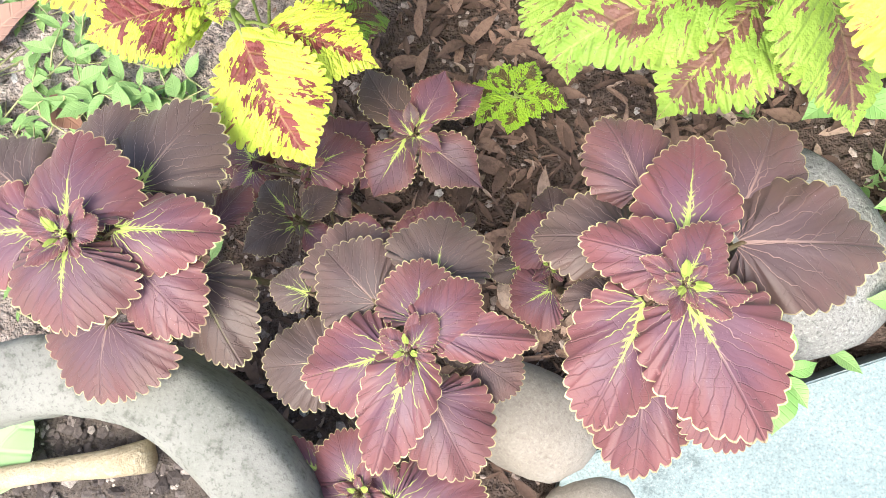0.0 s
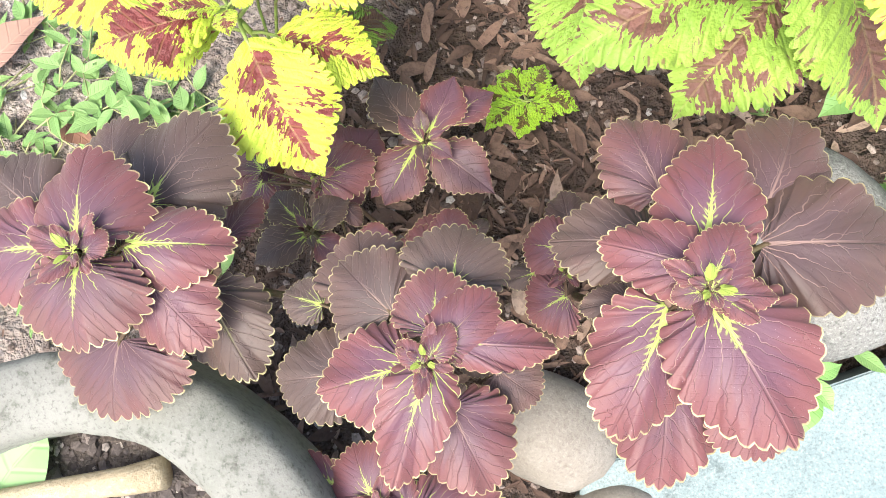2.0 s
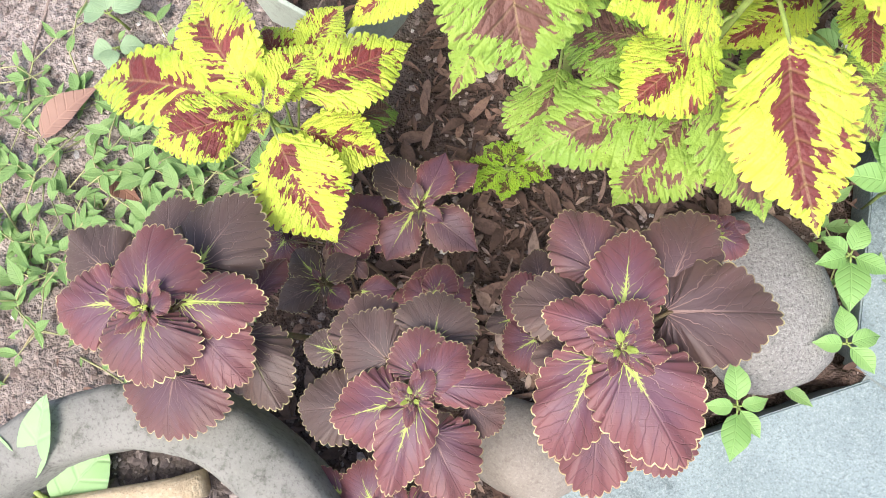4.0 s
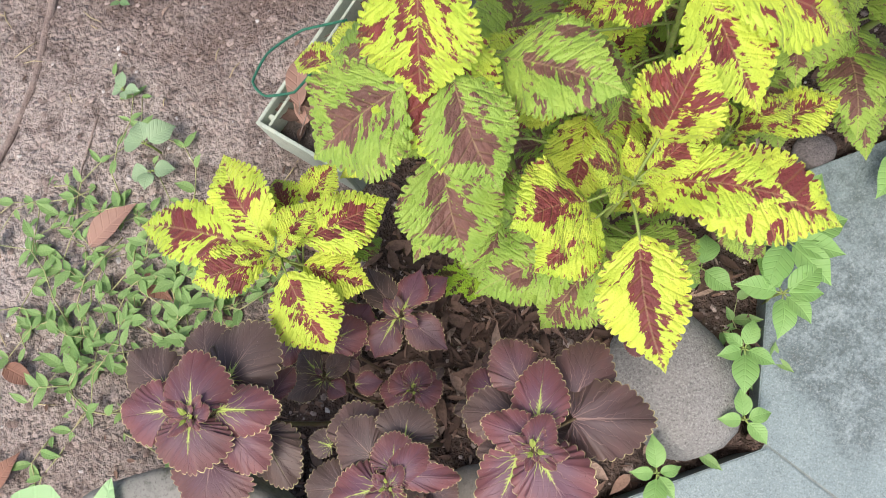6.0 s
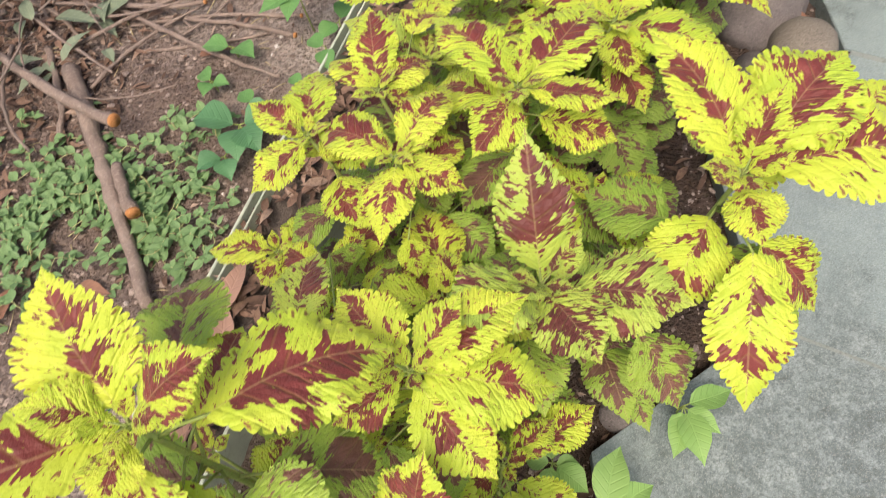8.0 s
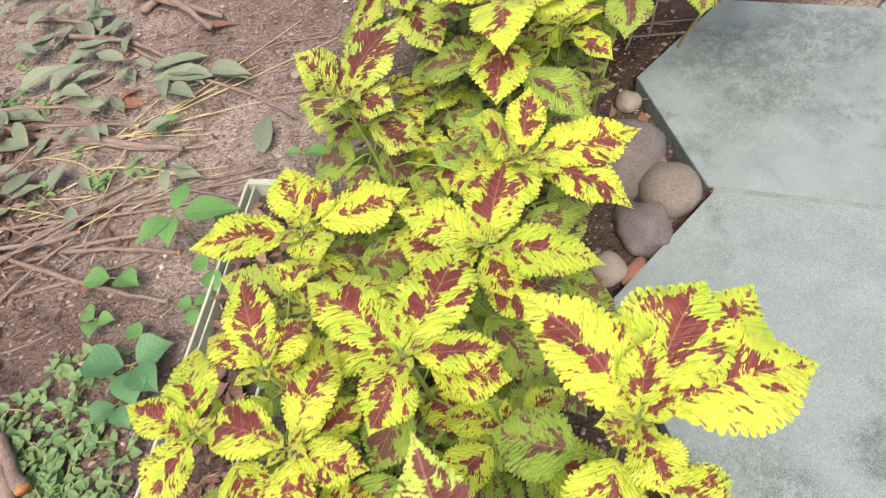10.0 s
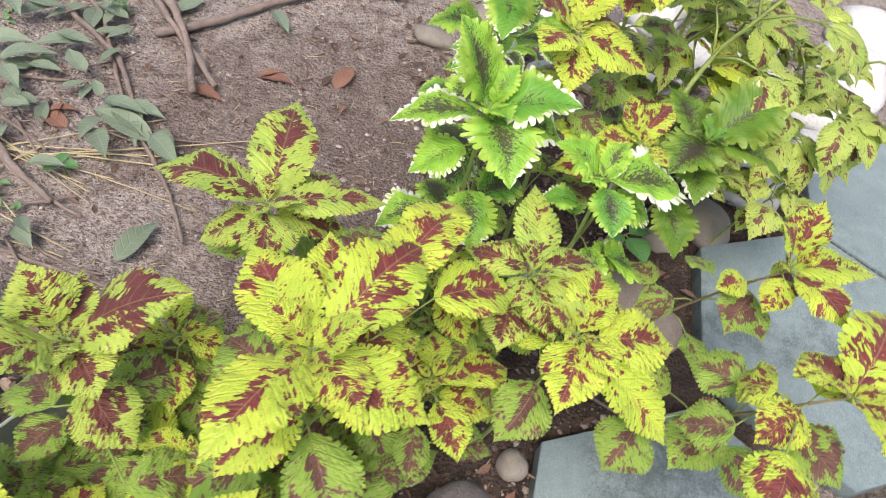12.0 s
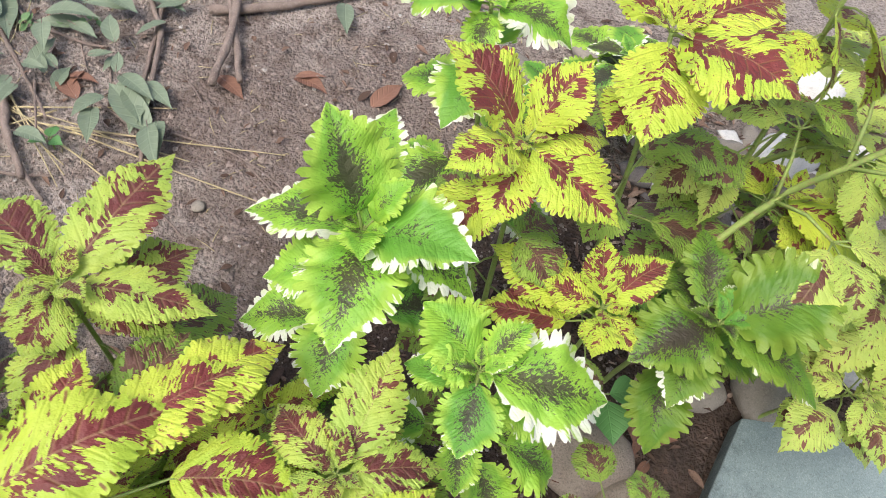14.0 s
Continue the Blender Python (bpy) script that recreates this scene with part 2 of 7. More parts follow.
def white_leaf(name, margin, stain, young=1.0):
    n = Nodes(name)
    u, v, side, root, rim, along = leaf_coords(n, 0.75)
    rnd = n.random()
    shift = n.math("MULTIPLY", rnd, 53.0)
    seat = n.math("ADD", shift, n.math("MULTIPLY", n.math("SIGN", v), 3.7))
    tone = n.noise(n.vec(n.math("MULTIPLY", u, 3.0), n.math("MULTIPLY", v, 3.0), shift), 1.0, 2.0)
    green = n.mix(n.step(tone, 0.3, 0.7), tuple(young * k for k in (0.33, 0.58, 0.06)), tuple(young * k for k in (0.20, 0.45, 0.05)))
    green = n.mix(n.step(rnd, 0.5, 1.1), green, (0.13, 0.36, 0.05))
    green = n.mix(n.math("MULTIPLY", n.step(n.math("ADD", rim, n.math("MULTIPLY", n.math("SUBTRACT", tone, 0.5), 0.8)), 0.62, 1.0), 0.7), green, tuple(young * k for k in (0.50, 0.70, 0.10)))
    veins = vein_lines(n, root, side, 9.0, 0.15)
    # broken plum dashes round the midrib, denser on some leaves
    dashes = n.noise(n.vec(n.math("MULTIPLY", root, 24.0), n.math("MULTIPLY", side, 20.0), seat), 1.0, 4.0, 0.75, 1.4)
    off = n.math("ADD", n.math("MULTIPLY", side, 2.3), n.math("MULTIPLY", n.math("ABSOLUTE", n.math("SUBTRACT", u, 0.42)), 0.9))
    pick = n.math("FRACT", n.math("MULTIPLY", rnd, 5.7))
    plum = n.math("ADD", n.math("SUBTRACT", stain, off), n.math("MULTIPLY", n.step(pick, 0.4, 1.0), 0.34))
    plum = n.step(n.math("ADD", plum, n.math("MULTIPLY", n.math("SUBTRACT", dashes, 0.5), 2.4)), 0.06, 0.13)
    blot = n.math("MULTIPLY", n.step(pick, 0.78, 0.84), n.step(n.math("ADD", n.math("SUBTRACT", 0.34, off), n.math("MULTIPLY", n.math("SUBTRACT", dashes, 0.5), 0.7)), 0.0, 0.10))
    plum = n.math("MAXIMUM", plum, blot)
    color = n.mix(n.math("MULTIPLY", plum, 0.88), green, (0.060, 0.030, 0.042))
    # white edge, broad on one flank of some leaves
    ragged = n.noise(n.vec(n.math("MULTIPLY", root, 13.0), n.math("MULTIPLY", side, 4.0), seat), 1.0, 3.0, 0.65)
    flank = n.noise(n.vec(n.math("MULTIPLY", u, 1.2), seat, 0.0), 1.0, 1.0)
    lo = n.math("SUBTRACT", margin, n.math("MULTIPLY", flank, 0.74))
    lo = n.math("SUBTRACT", lo, n.math("MULTIPLY", n.math("SUBTRACT", n.math("FRACT", n.math("MULTIPLY", rnd, 3.3)), 0.5), 0.34))
    lo = n.math("SUBTRACT", lo, n.math("MULTIPLY", n.step(u, 0.55, 1.0), 0.16))
    pale = n.step(n.math("ADD", rim, n.math("MULTIPLY", n.math("SUBTRACT", ragged, 0.5), 0.8)), lo, n.math("ADD", lo, 0.06))
    color = n.mix(pale, color, n.mix(n.step(tone, 0.4, 0.75), (0.84, 0.86, 0.74), (0.66, 0.76, 0.34)))
    blister = n.voronoi(n.vec(n.math("MULTIPLY", root, 9.0), n.math("MULTIPLY", side, 7.0), seat), 2.0)
    grain = n.noise(n.vec(u, v, shift), 55.0, 2.0)
    height = n.math("SUBTRACT", n.math("ADD", n.math("MULTIPLY", veins, -0.25), n.math("MULTIPLY", grain, 0.5)), blister)
    return n.done(color, 0.45, n.bump(height, 0.45, 0.003), 0.4, 0.22, color)


def plain_leaf(name, light, dark, vein_count=7.0, rough=0.5, through=0.2):
    n = Nodes(name)
    u, v, side, root, rim, half = leaf_coords(n, 0.8)
    rnd = n.random()
    tone = n.noise(n.vec(n.math("MULTIPLY", u, 4.0), n.math("MULTIPLY", v, 4.0), n.math("MULTIPLY", rnd, 31.0)), 1.0, 3.0)
    color = n.mix(n.math("ADD", n.math("MULTIPLY", tone, 0.6), n.math("MULTIPLY", rnd, 0.4)), light, dark)
    veins = n.math("MAXIMUM", vein_lines(n, root, side, vein_count, 0.14), n.math("SUBTRACT", 1.0, n.step(side, 0.006, 0.02)))
    color = n.mix(n.math("MULTIPLY", veins, 0.12), color, tuple(min(1, c * 1.5) for c in light))
    normal = n.bump(n.math("MULTIPLY", veins, -1.0), 0.5, 0.0015)
    return n.done(color, rough, normal, 0.4, through, color)


def mottled(name, a, b, c, size, rough=0.8, bump=0.5, depth=0.004, fine=6.0, specular=0.3, world_space=False, speckle=0.25):
    """Stone, soil and wood: two scales of colour with grain."""
    n = Nodes(name)
    p = n.world_place() if world_space else n.place()
    big = n.noise(p, size, 4.0, 0.6)
    small = n.noise(p, size * fine, 4.0, 0.65)
    grit = n.noise(p, 320.0, 2.0, 0.7)
    color = n.mix(n.step(big, 0.32, 0.68), a, b)
    color = n.mix(n.math("MULTIPLY", n.step(small, 0.5, 0.72), 0.7), color, c)
    color = n.mix(n.math("MULTIPLY", n.step(grit, 0.54, 0.70), speckle), color, tuple(0.45 * k for k in c))
    color = n.mix(n.math("MULTIPLY", n.math("SUBTRACT", 1.0, n.step(grit, 0.32, 0.46)), speckle), color, tuple(min(1.0, 1.45 * k) for k in b))
    normal = n.bump(n.math("ADD", n.math("ADD", small, n.math("MULTIPLY", grit, speckle)), n.math("MULTIPLY", big, 0.6)), bump, depth)
    return n.done(color, rough, normal, specular)


YELLOW = yellow_leaf("yellow_coleus_leaf", (0.59, 0.68, 0.076), (0.41, 0.58, 0.056), (0.235, 0.048, 0.045))
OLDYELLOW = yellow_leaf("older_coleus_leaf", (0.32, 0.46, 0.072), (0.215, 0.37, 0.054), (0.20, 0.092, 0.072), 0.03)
PALE = yellow_leaf("pale_leggy_coleus_leaf", (0.53, 0.63, 0.135), (0.37, 0.52, 0.10), (0.19, 0.075, 0.05), -0.14)
REDDER = yellow_leaf("red_streaked_coleus_leaf", (0.50, 0.60, 0.10), (0.33, 0.49, 0.08), (0.175, 0.045, 0.042), 0.05)
SEED = yellow_leaf("seedling_leaf", (0.36, 0.56, 0.03), (0.27, 0.48, 0.03), (0.12, 0.08, 0.02))
DARK = dark_leaf("maroon_coleus_leaf", True)
DARKBROWN = dark_leaf("brown_maroon_coleus_leaf", True, 0.15)
DARKOLD = dark_leaf("older_maroon_coleus_leaf", False)
LIMEHEART = plain_leaf("lime_young_leaf", (0.46, 0.58, 0.12), (0.24, 0.30, 0.06))
WHITE = white_leaf("frilled_coleus_leaf", 1.50, 0.15)
DEEPFRILL = white_leaf("deep_green_frilled_leaf", 1.50, 0.22, 0.52)
WHITEEDGE = white_leaf("white_edged_coleus_leaf", 1.35, 0.40)
WEED = plain_leaf("weed_leaf", (0.28, 0.43, 0.15), (0.15, 0.29, 0.085))
LIME = plain_leaf("lime_weed_leaf", (0.29, 0.49, 0.16), (0.18, 0.37, 0.10))
BROAD = plain_leaf("broad_weed_leaf", (0.16, 0.36, 0.12), (0.09, 0.24, 0.07))
MATWEED = plain_leaf("creeping_weed_leaf", (0.23, 0.38, 0.16), (0.12, 0.24, 0.10))
DEEPWEED = plain_leaf("deep_green_weed_leaf", (0.12, 0.30, 0.14), (0.065, 0.19, 0.085))
DULLWEED = plain_leaf("dull_weed_leaf", (0.34, 0.47, 0.28), (0.22, 0.35, 0.19))
DRYPINK = plain_leaf("curled_dry_leaf", (0.38, 0.235, 0.18), (0.25, 0.145, 0.108), through=0.05, rough=0.65)
DRYGREEN = plain_leaf("wilted_leaf", (0.26, 0.32, 0.22), (0.13, 0.175, 0.115), through=0.1)
DRYLEAF = plain_leaf("dry_leaf", (0.30, 0.16, 0.11), (0.16, 0.075, 0.05), through=0.05, rough=0.7)
POTLEAF = plain_leaf("pot_plant_leaf", (0.36, 0.56, 0.30), (0.30, 0.52, 0.20), 3.0)
STEM = mottled("coleus_stem", (0.30, 0.40, 0.10), (0.22, 0.30, 0.09), (0.32, 0.22, 0.12), 30, 0.5)
RUNNER = mottled("weed_runner", (0.44, 0.44, 0.22), (0.36, 0.40, 0.18), (0.42, 0.32, 0.20), 30, 0.6)
WOODSTEM = mottled("woody_stem", (0.30, 0.23, 0.12), (0.24, 0.20, 0.10), (0.38, 0.30, 0.18), 30, 0.65)
DARKSTEM = mottled("maroon_stem", (0.13, 0.07, 0.05), (0.10, 0.10, 0.04), (0.16, 0.09, 0.06), 30, 0.55)
BARK = mottled("branch_bark", (0.31, 0.245, 0.21), (0.22, 0.168, 0.145), (0.41, 0.345, 0.305), 22, 0.9, 0.9, 0.005, 7, speckle=0.5)
CUTWOOD = mottled("cut_wood", (0.55, 0.26, 0.10), (0.42, 0.18, 0.07), (0.62, 0.36, 0.18), 40, 0.7)
STRAW = mottled("dry_straw", (0.52, 0.44, 0.25), (0.42, 0.35, 0.20), (0.60, 0.54, 0.38), 25, 0.6)
STONE = mottled("river_stone", (0.145, 0.130, 0.130), (0.19, 0.170, 0.166), (0.105, 0.094, 0.096), 14, 0.8, 0.7, 0.005, 9, speckle=0.45)
MIDSTONE = mottled("grey_tan_stone", (0.165, 0.148, 0.130), (0.21, 0.19, 0.165), (0.12, 0.108, 0.094), 12, 0.8, 0.5, 0.003, 12, speckle=0.5)
TANSTONE = mottled("tan_stone", (0.25, 0.222, 0.188), (0.31, 0.278, 0.24), (0.20, 0.172, 0.146), 9, 0.75, 0.35, 0.003, 14)
PALEROCK = mottled("pale_rock", (0.70, 0.69, 0.67), (0.60, 0.59, 0.57), (0.44, 0.43, 0.41), 9, 0.85, 0.5, 0.003, 12)
BROWNSTONE = mottled("brown_stone", (0.38, 0.315, 0.26), (0.32, 0.26, 0.215), (0.25, 0.20, 0.165), 11, 0.8, 0.6, 0.004, 14, speckle=0.5)
BOULDER = mottled("rough_grey_stone", (0.215, 0.212, 0.200), (0.27, 0.266, 0.25), (0.155, 0.152, 0.144), 12, 0.9, 0.8, 0.003, 16, speckle=0.6)
CLAY = mottled("broken_clay", (0.30, 0.15, 0.11), (0.25, 0.125, 0.095), (0.36, 0.21, 0.165), 30, 0.8)
POTWALL = mottled("weathered_cement", (0.25, 0.248, 0.224), (0.18, 0.185, 0.16), (0.09, 0.09, 0.074), 13, 0.9, 0.5, 0.002, 5, speckle=0.38)
POTSOIL = mottled("dark_potting_soil", (0.075, 0.062, 0.055), (0.13, 0.105, 0.09), (0.22, 0.19, 0.17), 40, 0.95, 1.0, 0.008, 5)
TROUGH = mottled("pale_green_trough", (0.50, 0.56, 0.47), (0.40, 0.46, 0.38), (0.33, 0.35, 0.29), 9, 0.55, 0.2, 0.001)
MORTAR = mottled("joint_fill", (0.20, 0.235, 0.225), (0.25, 0.285, 0.275), (0.13, 0.15, 0.14), 18, 0.9, 0.6, 0.002)
CORD = mottled("green_cord", (0.02, 0.16, 0.10), (0.02, 0.12, 0.08), (0.05, 0.22, 0.14), 60, 0.5)


def soil_material():
    n = Nodes("sandy_soil")
    p = n.world_place()
    sep = n.node("ShaderNodeSeparateXYZ")
    n.put(sep.inputs[0], p)
    big = n.noise(p, 2.2, 4.0, 0.6)
    mid = n.noise(p, 14.0, 5.0, 0.65)
    grit = n.noise(p, 130.0, 3.0, 0.7)
    sand = n.noise(p, 420.0, 2.0, 0.7)
    color = n.mix(n.step(big, 0.35, 0.65), (0.58, 0.505, 0.455), (0.47, 0.40, 0.355))
    color = n.mix(n.math("MULTIPLY", n.step(mid, 0.48, 0.68), 0.75), color, (0.15, 0.108, 0.090))
    color = n.mix(n.math("MULTIPLY", n.step(grit, 0.56, 0.72), 0.55), color, (0.46, 0.41, 0.38))
    # dark specks, which also paint in lump shading that the bump leaves weak
    lumps = n.noise(p, 62.0, 4.0, 0.72)
    color = n.mix(n.math("MULTIPLY", n.step(lumps, 0.53, 0.63), 0.36), color, (0.105, 0.082, 0.070))
    color = n.mix(n.math("MULTIPLY", n.step(sand, 0.55, 0.68), 0.50), color, (0.085, 0.066, 0.058))
    color = n.mix(n.math("MULTIPLY", n.math("SUBTRACT", 1.0, n.step(sand, 0.28, 0.42)), 0.5), color, (0.40, 0.37, 0.35))
    crumbs = n.noise(p, 105.0, 2.0, 0.6)
    color = n.mix(n.math("MULTIPLY", n.math("SUBTRACT", 1.0, n.step(crumbs, 0.34, 0.48)), 0.50), color, (0.115, 0.088, 0.078))
    color = n.mix(n.math("MULTIPLY", n.step(crumbs, 0.54, 0.66), 0.42), color, (0.50, 0.43, 0.39))
    pebbly = n.voronoi(p, 120.0)
    # darker reddish soil in patches beyond the trough
    far = n.node("ShaderNodeVectorMath")
    far.operation = "DISTANCE"
    n.put(far.inputs[0], p)
    far.inputs[1].default_value = (0.85, 2.55, 0.0)
    darkening = n.math("SUBTRACT", 1.0, n.step(n.math("ADD", far.outputs["Value"], n.math("MULTIPLY", n.math("SUBTRACT", n.noise(p, 6.0, 4.0, 0.65), 0.5), 1.3)), 0.18, 0.60))
    # the second spot paints the undergrowth's shadow at the brush heap into the soil
    for spot, lo, hi, weight in (((-0.15, 1.50, 0.0), 0.30, 0.70, 1.35), ((-0.48, 2.15, 0.0), 0.35, 0.75, 1.25)):
        near = n.node("ShaderNodeVectorMath")
        near.operation = "DISTANCE"
        n.put(near.inputs[0], p)
        near.inputs[1].default_value = spot
        spot_dark = n.math("SUBTRACT", 1.0, n.step(n.math("ADD", near.outputs["Value"], n.math("MULTIPLY", n.math("SUBTRACT", n.noise(p, 7.0, 4.0, 0.65), 0.5), 1.0)), lo, hi))
        darkening = n.math("MAXIMUM", darkening, n.math("MULTIPLY", spot_dark, weight))
    color = n.mix(n.math("MULTIPLY", darkening, 0.55), color, (0.15, 0.100, 0.082))
    clods = n.noise(p, 26.0, 5.0, 0.7, 0.5)
    color = n.mix(n.math("MULTIPLY", n.step(clods, 0.53, 0.64), 0.45), color, (0.17, 0.125, 0.108))
    # the planted bed is dark with rotted leaves, deepened further for shade between plants
    across = n.math("SUBTRACT", n.math("MULTIPLY", sep.outputs[0], 0.83), n.math("MULTIPLY", sep.outputs[1], 0.56))
    across = n.math("ADD", across, n.math("MULTIPLY", n.math("SUBTRACT", mid, 0.5), 0.25))
    bed = n.math("MULTIPLY", n.step(across, -0.41, -0.28), n.math("SUBTRACT", 1.0, n.step(across, 0.55, 0.75)))
    down = n.math("ADD", n.math("MULTIPLY", sep.outputs[0], 0.56), n.math("MULTIPLY", sep.outputs[1], 0.83))
    down = n.math("ADD", down, n.math("MULTIPLY", n.math("SUBTRACT", mid, 0.5), 0.4))
    # the soil gets darker towards the trough and the planting
    trough_dark = n.math("MULTIPLY", n.step(n.math("ADD", across, n.math("MULTIPLY", n.math("SUBTRACT", clods, 0.5), 0.3)), -0.66, -0.40), n.math("SUBTRACT", 1.0, n.step(across, 0.55, 0.85)))
    trough_dark = n.math("MULTIPLY", trough_dark, n.math("MULTIPLY", n.step(down, -0.3, 0.2), n.math("SUBTRACT", 1.0, n.step(down, 3.2, 3.8))))
    color = n.mix(n.math("MULTIPLY", trough_dark, 0.42), color, (0.19, 0.145, 0.122))
    bed = n.math("MULTIPLY", bed, n.math("MULTIPLY", n.step(down, 0.05, 0.3), n.math("SUBTRACT", 1.0, n.step(down, 3.3, 3.7))))
    mulch = n.mix(n.step(mid, 0.4, 0.62), (0.055, 0.034, 0.026), (0.12, 0.078, 0.060))
    color = n.mix(n.math("MULTIPLY", bed, 0.85), color, mulch)
    height = n.math("ADD", n.math("ADD", n.math("ADD", n.math("MULTIPLY", mid, 0.7), n.math("MULTIPLY", clods, -0.8)), n.math("SUBTRACT", n.math("ADD", n.math("MULTIPLY", crumbs, 0.7), n.math("MULTIPLY", lumps, 0.4)), n.math("MULTIPLY", pebbly, 0.35))), n.math("MULTIPLY", n.math("ADD", grit, n.math("MULTIPLY", sand, 0.6)), 0.35))
    return n.done(color, 0.95, n.bump(height, 1.0, 0.022), 0.15)


def paver_material():
    n = Nodes("weathered_concrete_paver")
    p = n.world_place()
    big = n.noise(p, 2.6, 4.0, 0.6, 0.5)
    mid = n.noise(p, 11.0, 5.0, 0.68, 0.4)
    blot = n.noise(p, 28.0, 6.0, 0.80, 0.2)
    grit = n.noise(p, 190.0, 5.0, 0.85)
    sand = n.noise(p, 420.0, 2.0, 0.7)
    color = n.mix(n.step(mid, 0.34, 0.66), (0.255, 0.325, 0.338), (0.190, 0.245, 0.256))
    color = n.mix(n.math("MULTIPLY", n.step(big, 0.30, 0.46), n.math("ADD", 0.25, n.math("MULTIPLY", mid, 0.5))), color, (0.215, 0.282, 0.284))
    # worn patches where the dark aggregate shows through
    worn = n.step(n.math("ADD", big, n.math("MULTIPLY", n.math("SUBTRACT", mid, 0.5), 0.5)), 0.54, 0.70)
    for x, y, radius in ((1.02, 0.68, 0.26), (0.84, 0.56, 0.16), (1.70, 1.62, 0.19), (1.92, 1.66, 0.17)):
        spot = n.node("ShaderNodeVectorMath")
        spot.operation = "DISTANCE"
        n.put(spot.inputs[0], p)
        spot.inputs[1].default_value = (x, y, 0.02)
        rub = n.math("ADD", spot.outputs["Value"], n.math("MULTIPLY", n.math("SUBTRACT", n.noise(p, 7.0, 4.0, 0.65), 0.5), 0.5))
        worn = n.math("MAXIMUM", worn, n.math("SUBTRACT", 1.0, n.step(rub, radius * 0.55, radius * 1.25)))
    patchy = n.math("MULTIPLY", worn, n.math("ADD", 0.25, n.math("MULTIPLY", n.step(blot, 0.36, 0.62), 0.5)))
    color = n.mix(patchy, color, (0.100, 0.130, 0.132))
    # fine dark grain, and pale lime bloom between it
    pits = n.math("MULTIPLY", n.math("ADD", 0.18, n.math("MULTIPLY", worn, 0.5)), n.step(n.math("ADD", grit, n.math("MULTIPLY", n.math("SUBTRACT", blot, 0.5), 0.4)), 0.50, 0.62))
    color = n.mix(n.math("MULTIPLY", pits, 0.75), color, (0.060, 0.072, 0.072))
    bloom = n.math("MULTIPLY", n.math("SUBTRACT", 1.0, n.step(blot, 0.30, 0.58)), n.math("SUBTRACT", 1.0, n.step(grit, 0.38, 0.56)))
    color = n.mix(n.math("MULTIPLY", bloom, n.math("ADD", 0.12, n.math("MULTIPLY", worn, 0.38))), color, (0.44, 0.49, 0.50))
    color = n.mix(n.math("MULTIPLY", n.step(sand, 0.53, 0.66), 0.48), color, (0.10, 0.118, 0.12))
    color = n.mix(n.math("MULTIPLY", n.math("SUBTRACT", 1.0, n.step(sand, 0.32, 0.46)), 0.36), color, (0.46, 0.495, 0.49))
    height = n.math("ADD", n.math("SUBTRACT", n.math("MULTIPLY", mid, 0.5), n.math("MULTIPLY", pits, 0.5)), n.math("MULTIPLY", sand, 0.2))
    return n.done(color, 0.60, n.bump(height, 0.5, 0.002), 0.4)


def mulch_material():
    n = Nodes("leaf_mulch")
    geo = n.node("ShaderNodeNewGeometry")
    rnd = geo.outputs["Random Per Island"]
    p = geo.outputs["Position"]
    grain = n.noise(p, 160.0, 3.0, 0.7)
    color = n.mix(n.step(rnd, 0.1, 0.75), (0.088, 0.055, 0.042), (0.225, 0.142, 0.105))
    color = n.mix(n.step(rnd, 0.82, 0.98), color, (0.38, 0.285, 0.225))
    color = n.mix(n.math("MULTIPLY", n.step(grain, 0.45, 0.65), 0.4), color, (0.055, 0.036, 0.028))
    return n.done(color, 0.85, n.bump(grain, 0.6, 0.002), 0.25)


def crumb_material():
    n = Nodes("soil_crumbs")
    geo = n.node("ShaderNodeNewGeometry")
    grain = n.noise(geo.outputs["Position"], 260.0, 3.0, 0.7)
    color = n.mix(n.step(geo.outputs["Random Per Island"], 0.0, 0.9), (0.16, 0.122, 0.106), (0.42, 0.345, 0.305))
    color = n.mix(n.step(geo.outputs["Random Per Island"], 0.95, 0.99), color, (0.62, 0.60, 0.57))
    color = n.mix(n.math("MULTIPLY", n.step(grain, 0.45, 0.65), 0.5), color, (0.12, 0.09, 0.078))
    return n.done(color, 0.95, n.bump(grain, 0.8, 0.003), 0.15)


def husk_material():
    n = Nodes("husks_and_grit")
    geo = n.node("ShaderNodeNewGeometry")
    rnd = geo.outputs["Random Per Island"]
    grain = n.noise(geo.outputs["Position"], 300.0, 3.0, 0.7)
    color = n.mix(n.step(rnd, 0.1, 0.7), (0.045, 0.036, 0.034), (0.13, 0.108, 0.10))
    color = n.mix(n.step(rnd, 0.80, 0.97), color, (0.44, 0.39, 0.35))
    color = n.mix(n.math("MULTIPLY", n.step(grain, 0.45, 0.65), 0.4), color, (0.05, 0.04, 0.036))
    return n.done(color, 0.8, n.bump(grain, 0.6, 0.002), 0.3)


HUSK = husk_material()
CRUMB = crumb_material()
MULCH = mulch_material()
SOIL = soil_material()
PAVER = paver_material()


# ---- builders ----
def part(name, data, material, parent=None, label=""):
    """One mesh object under a thing or a part."""
    if isinstance(data, bmesh.types.BMesh):
        mesh = bpy.data.meshes.new(name)
        data.to_mesh(mesh)
        data.free()
    else:
        mesh = data
    for m in material if isinstance(material, (list, tuple)) else [material]:
        mesh.materials.append(m)
    ob = new(name, mesh)
    ob.parent = parent
    return tagged(ob, label) if label else ob


def smooth(mesh):
    mesh.polygons.foreach_set("use_smooth", [True] * len(mesh.polygons))
    return mesh


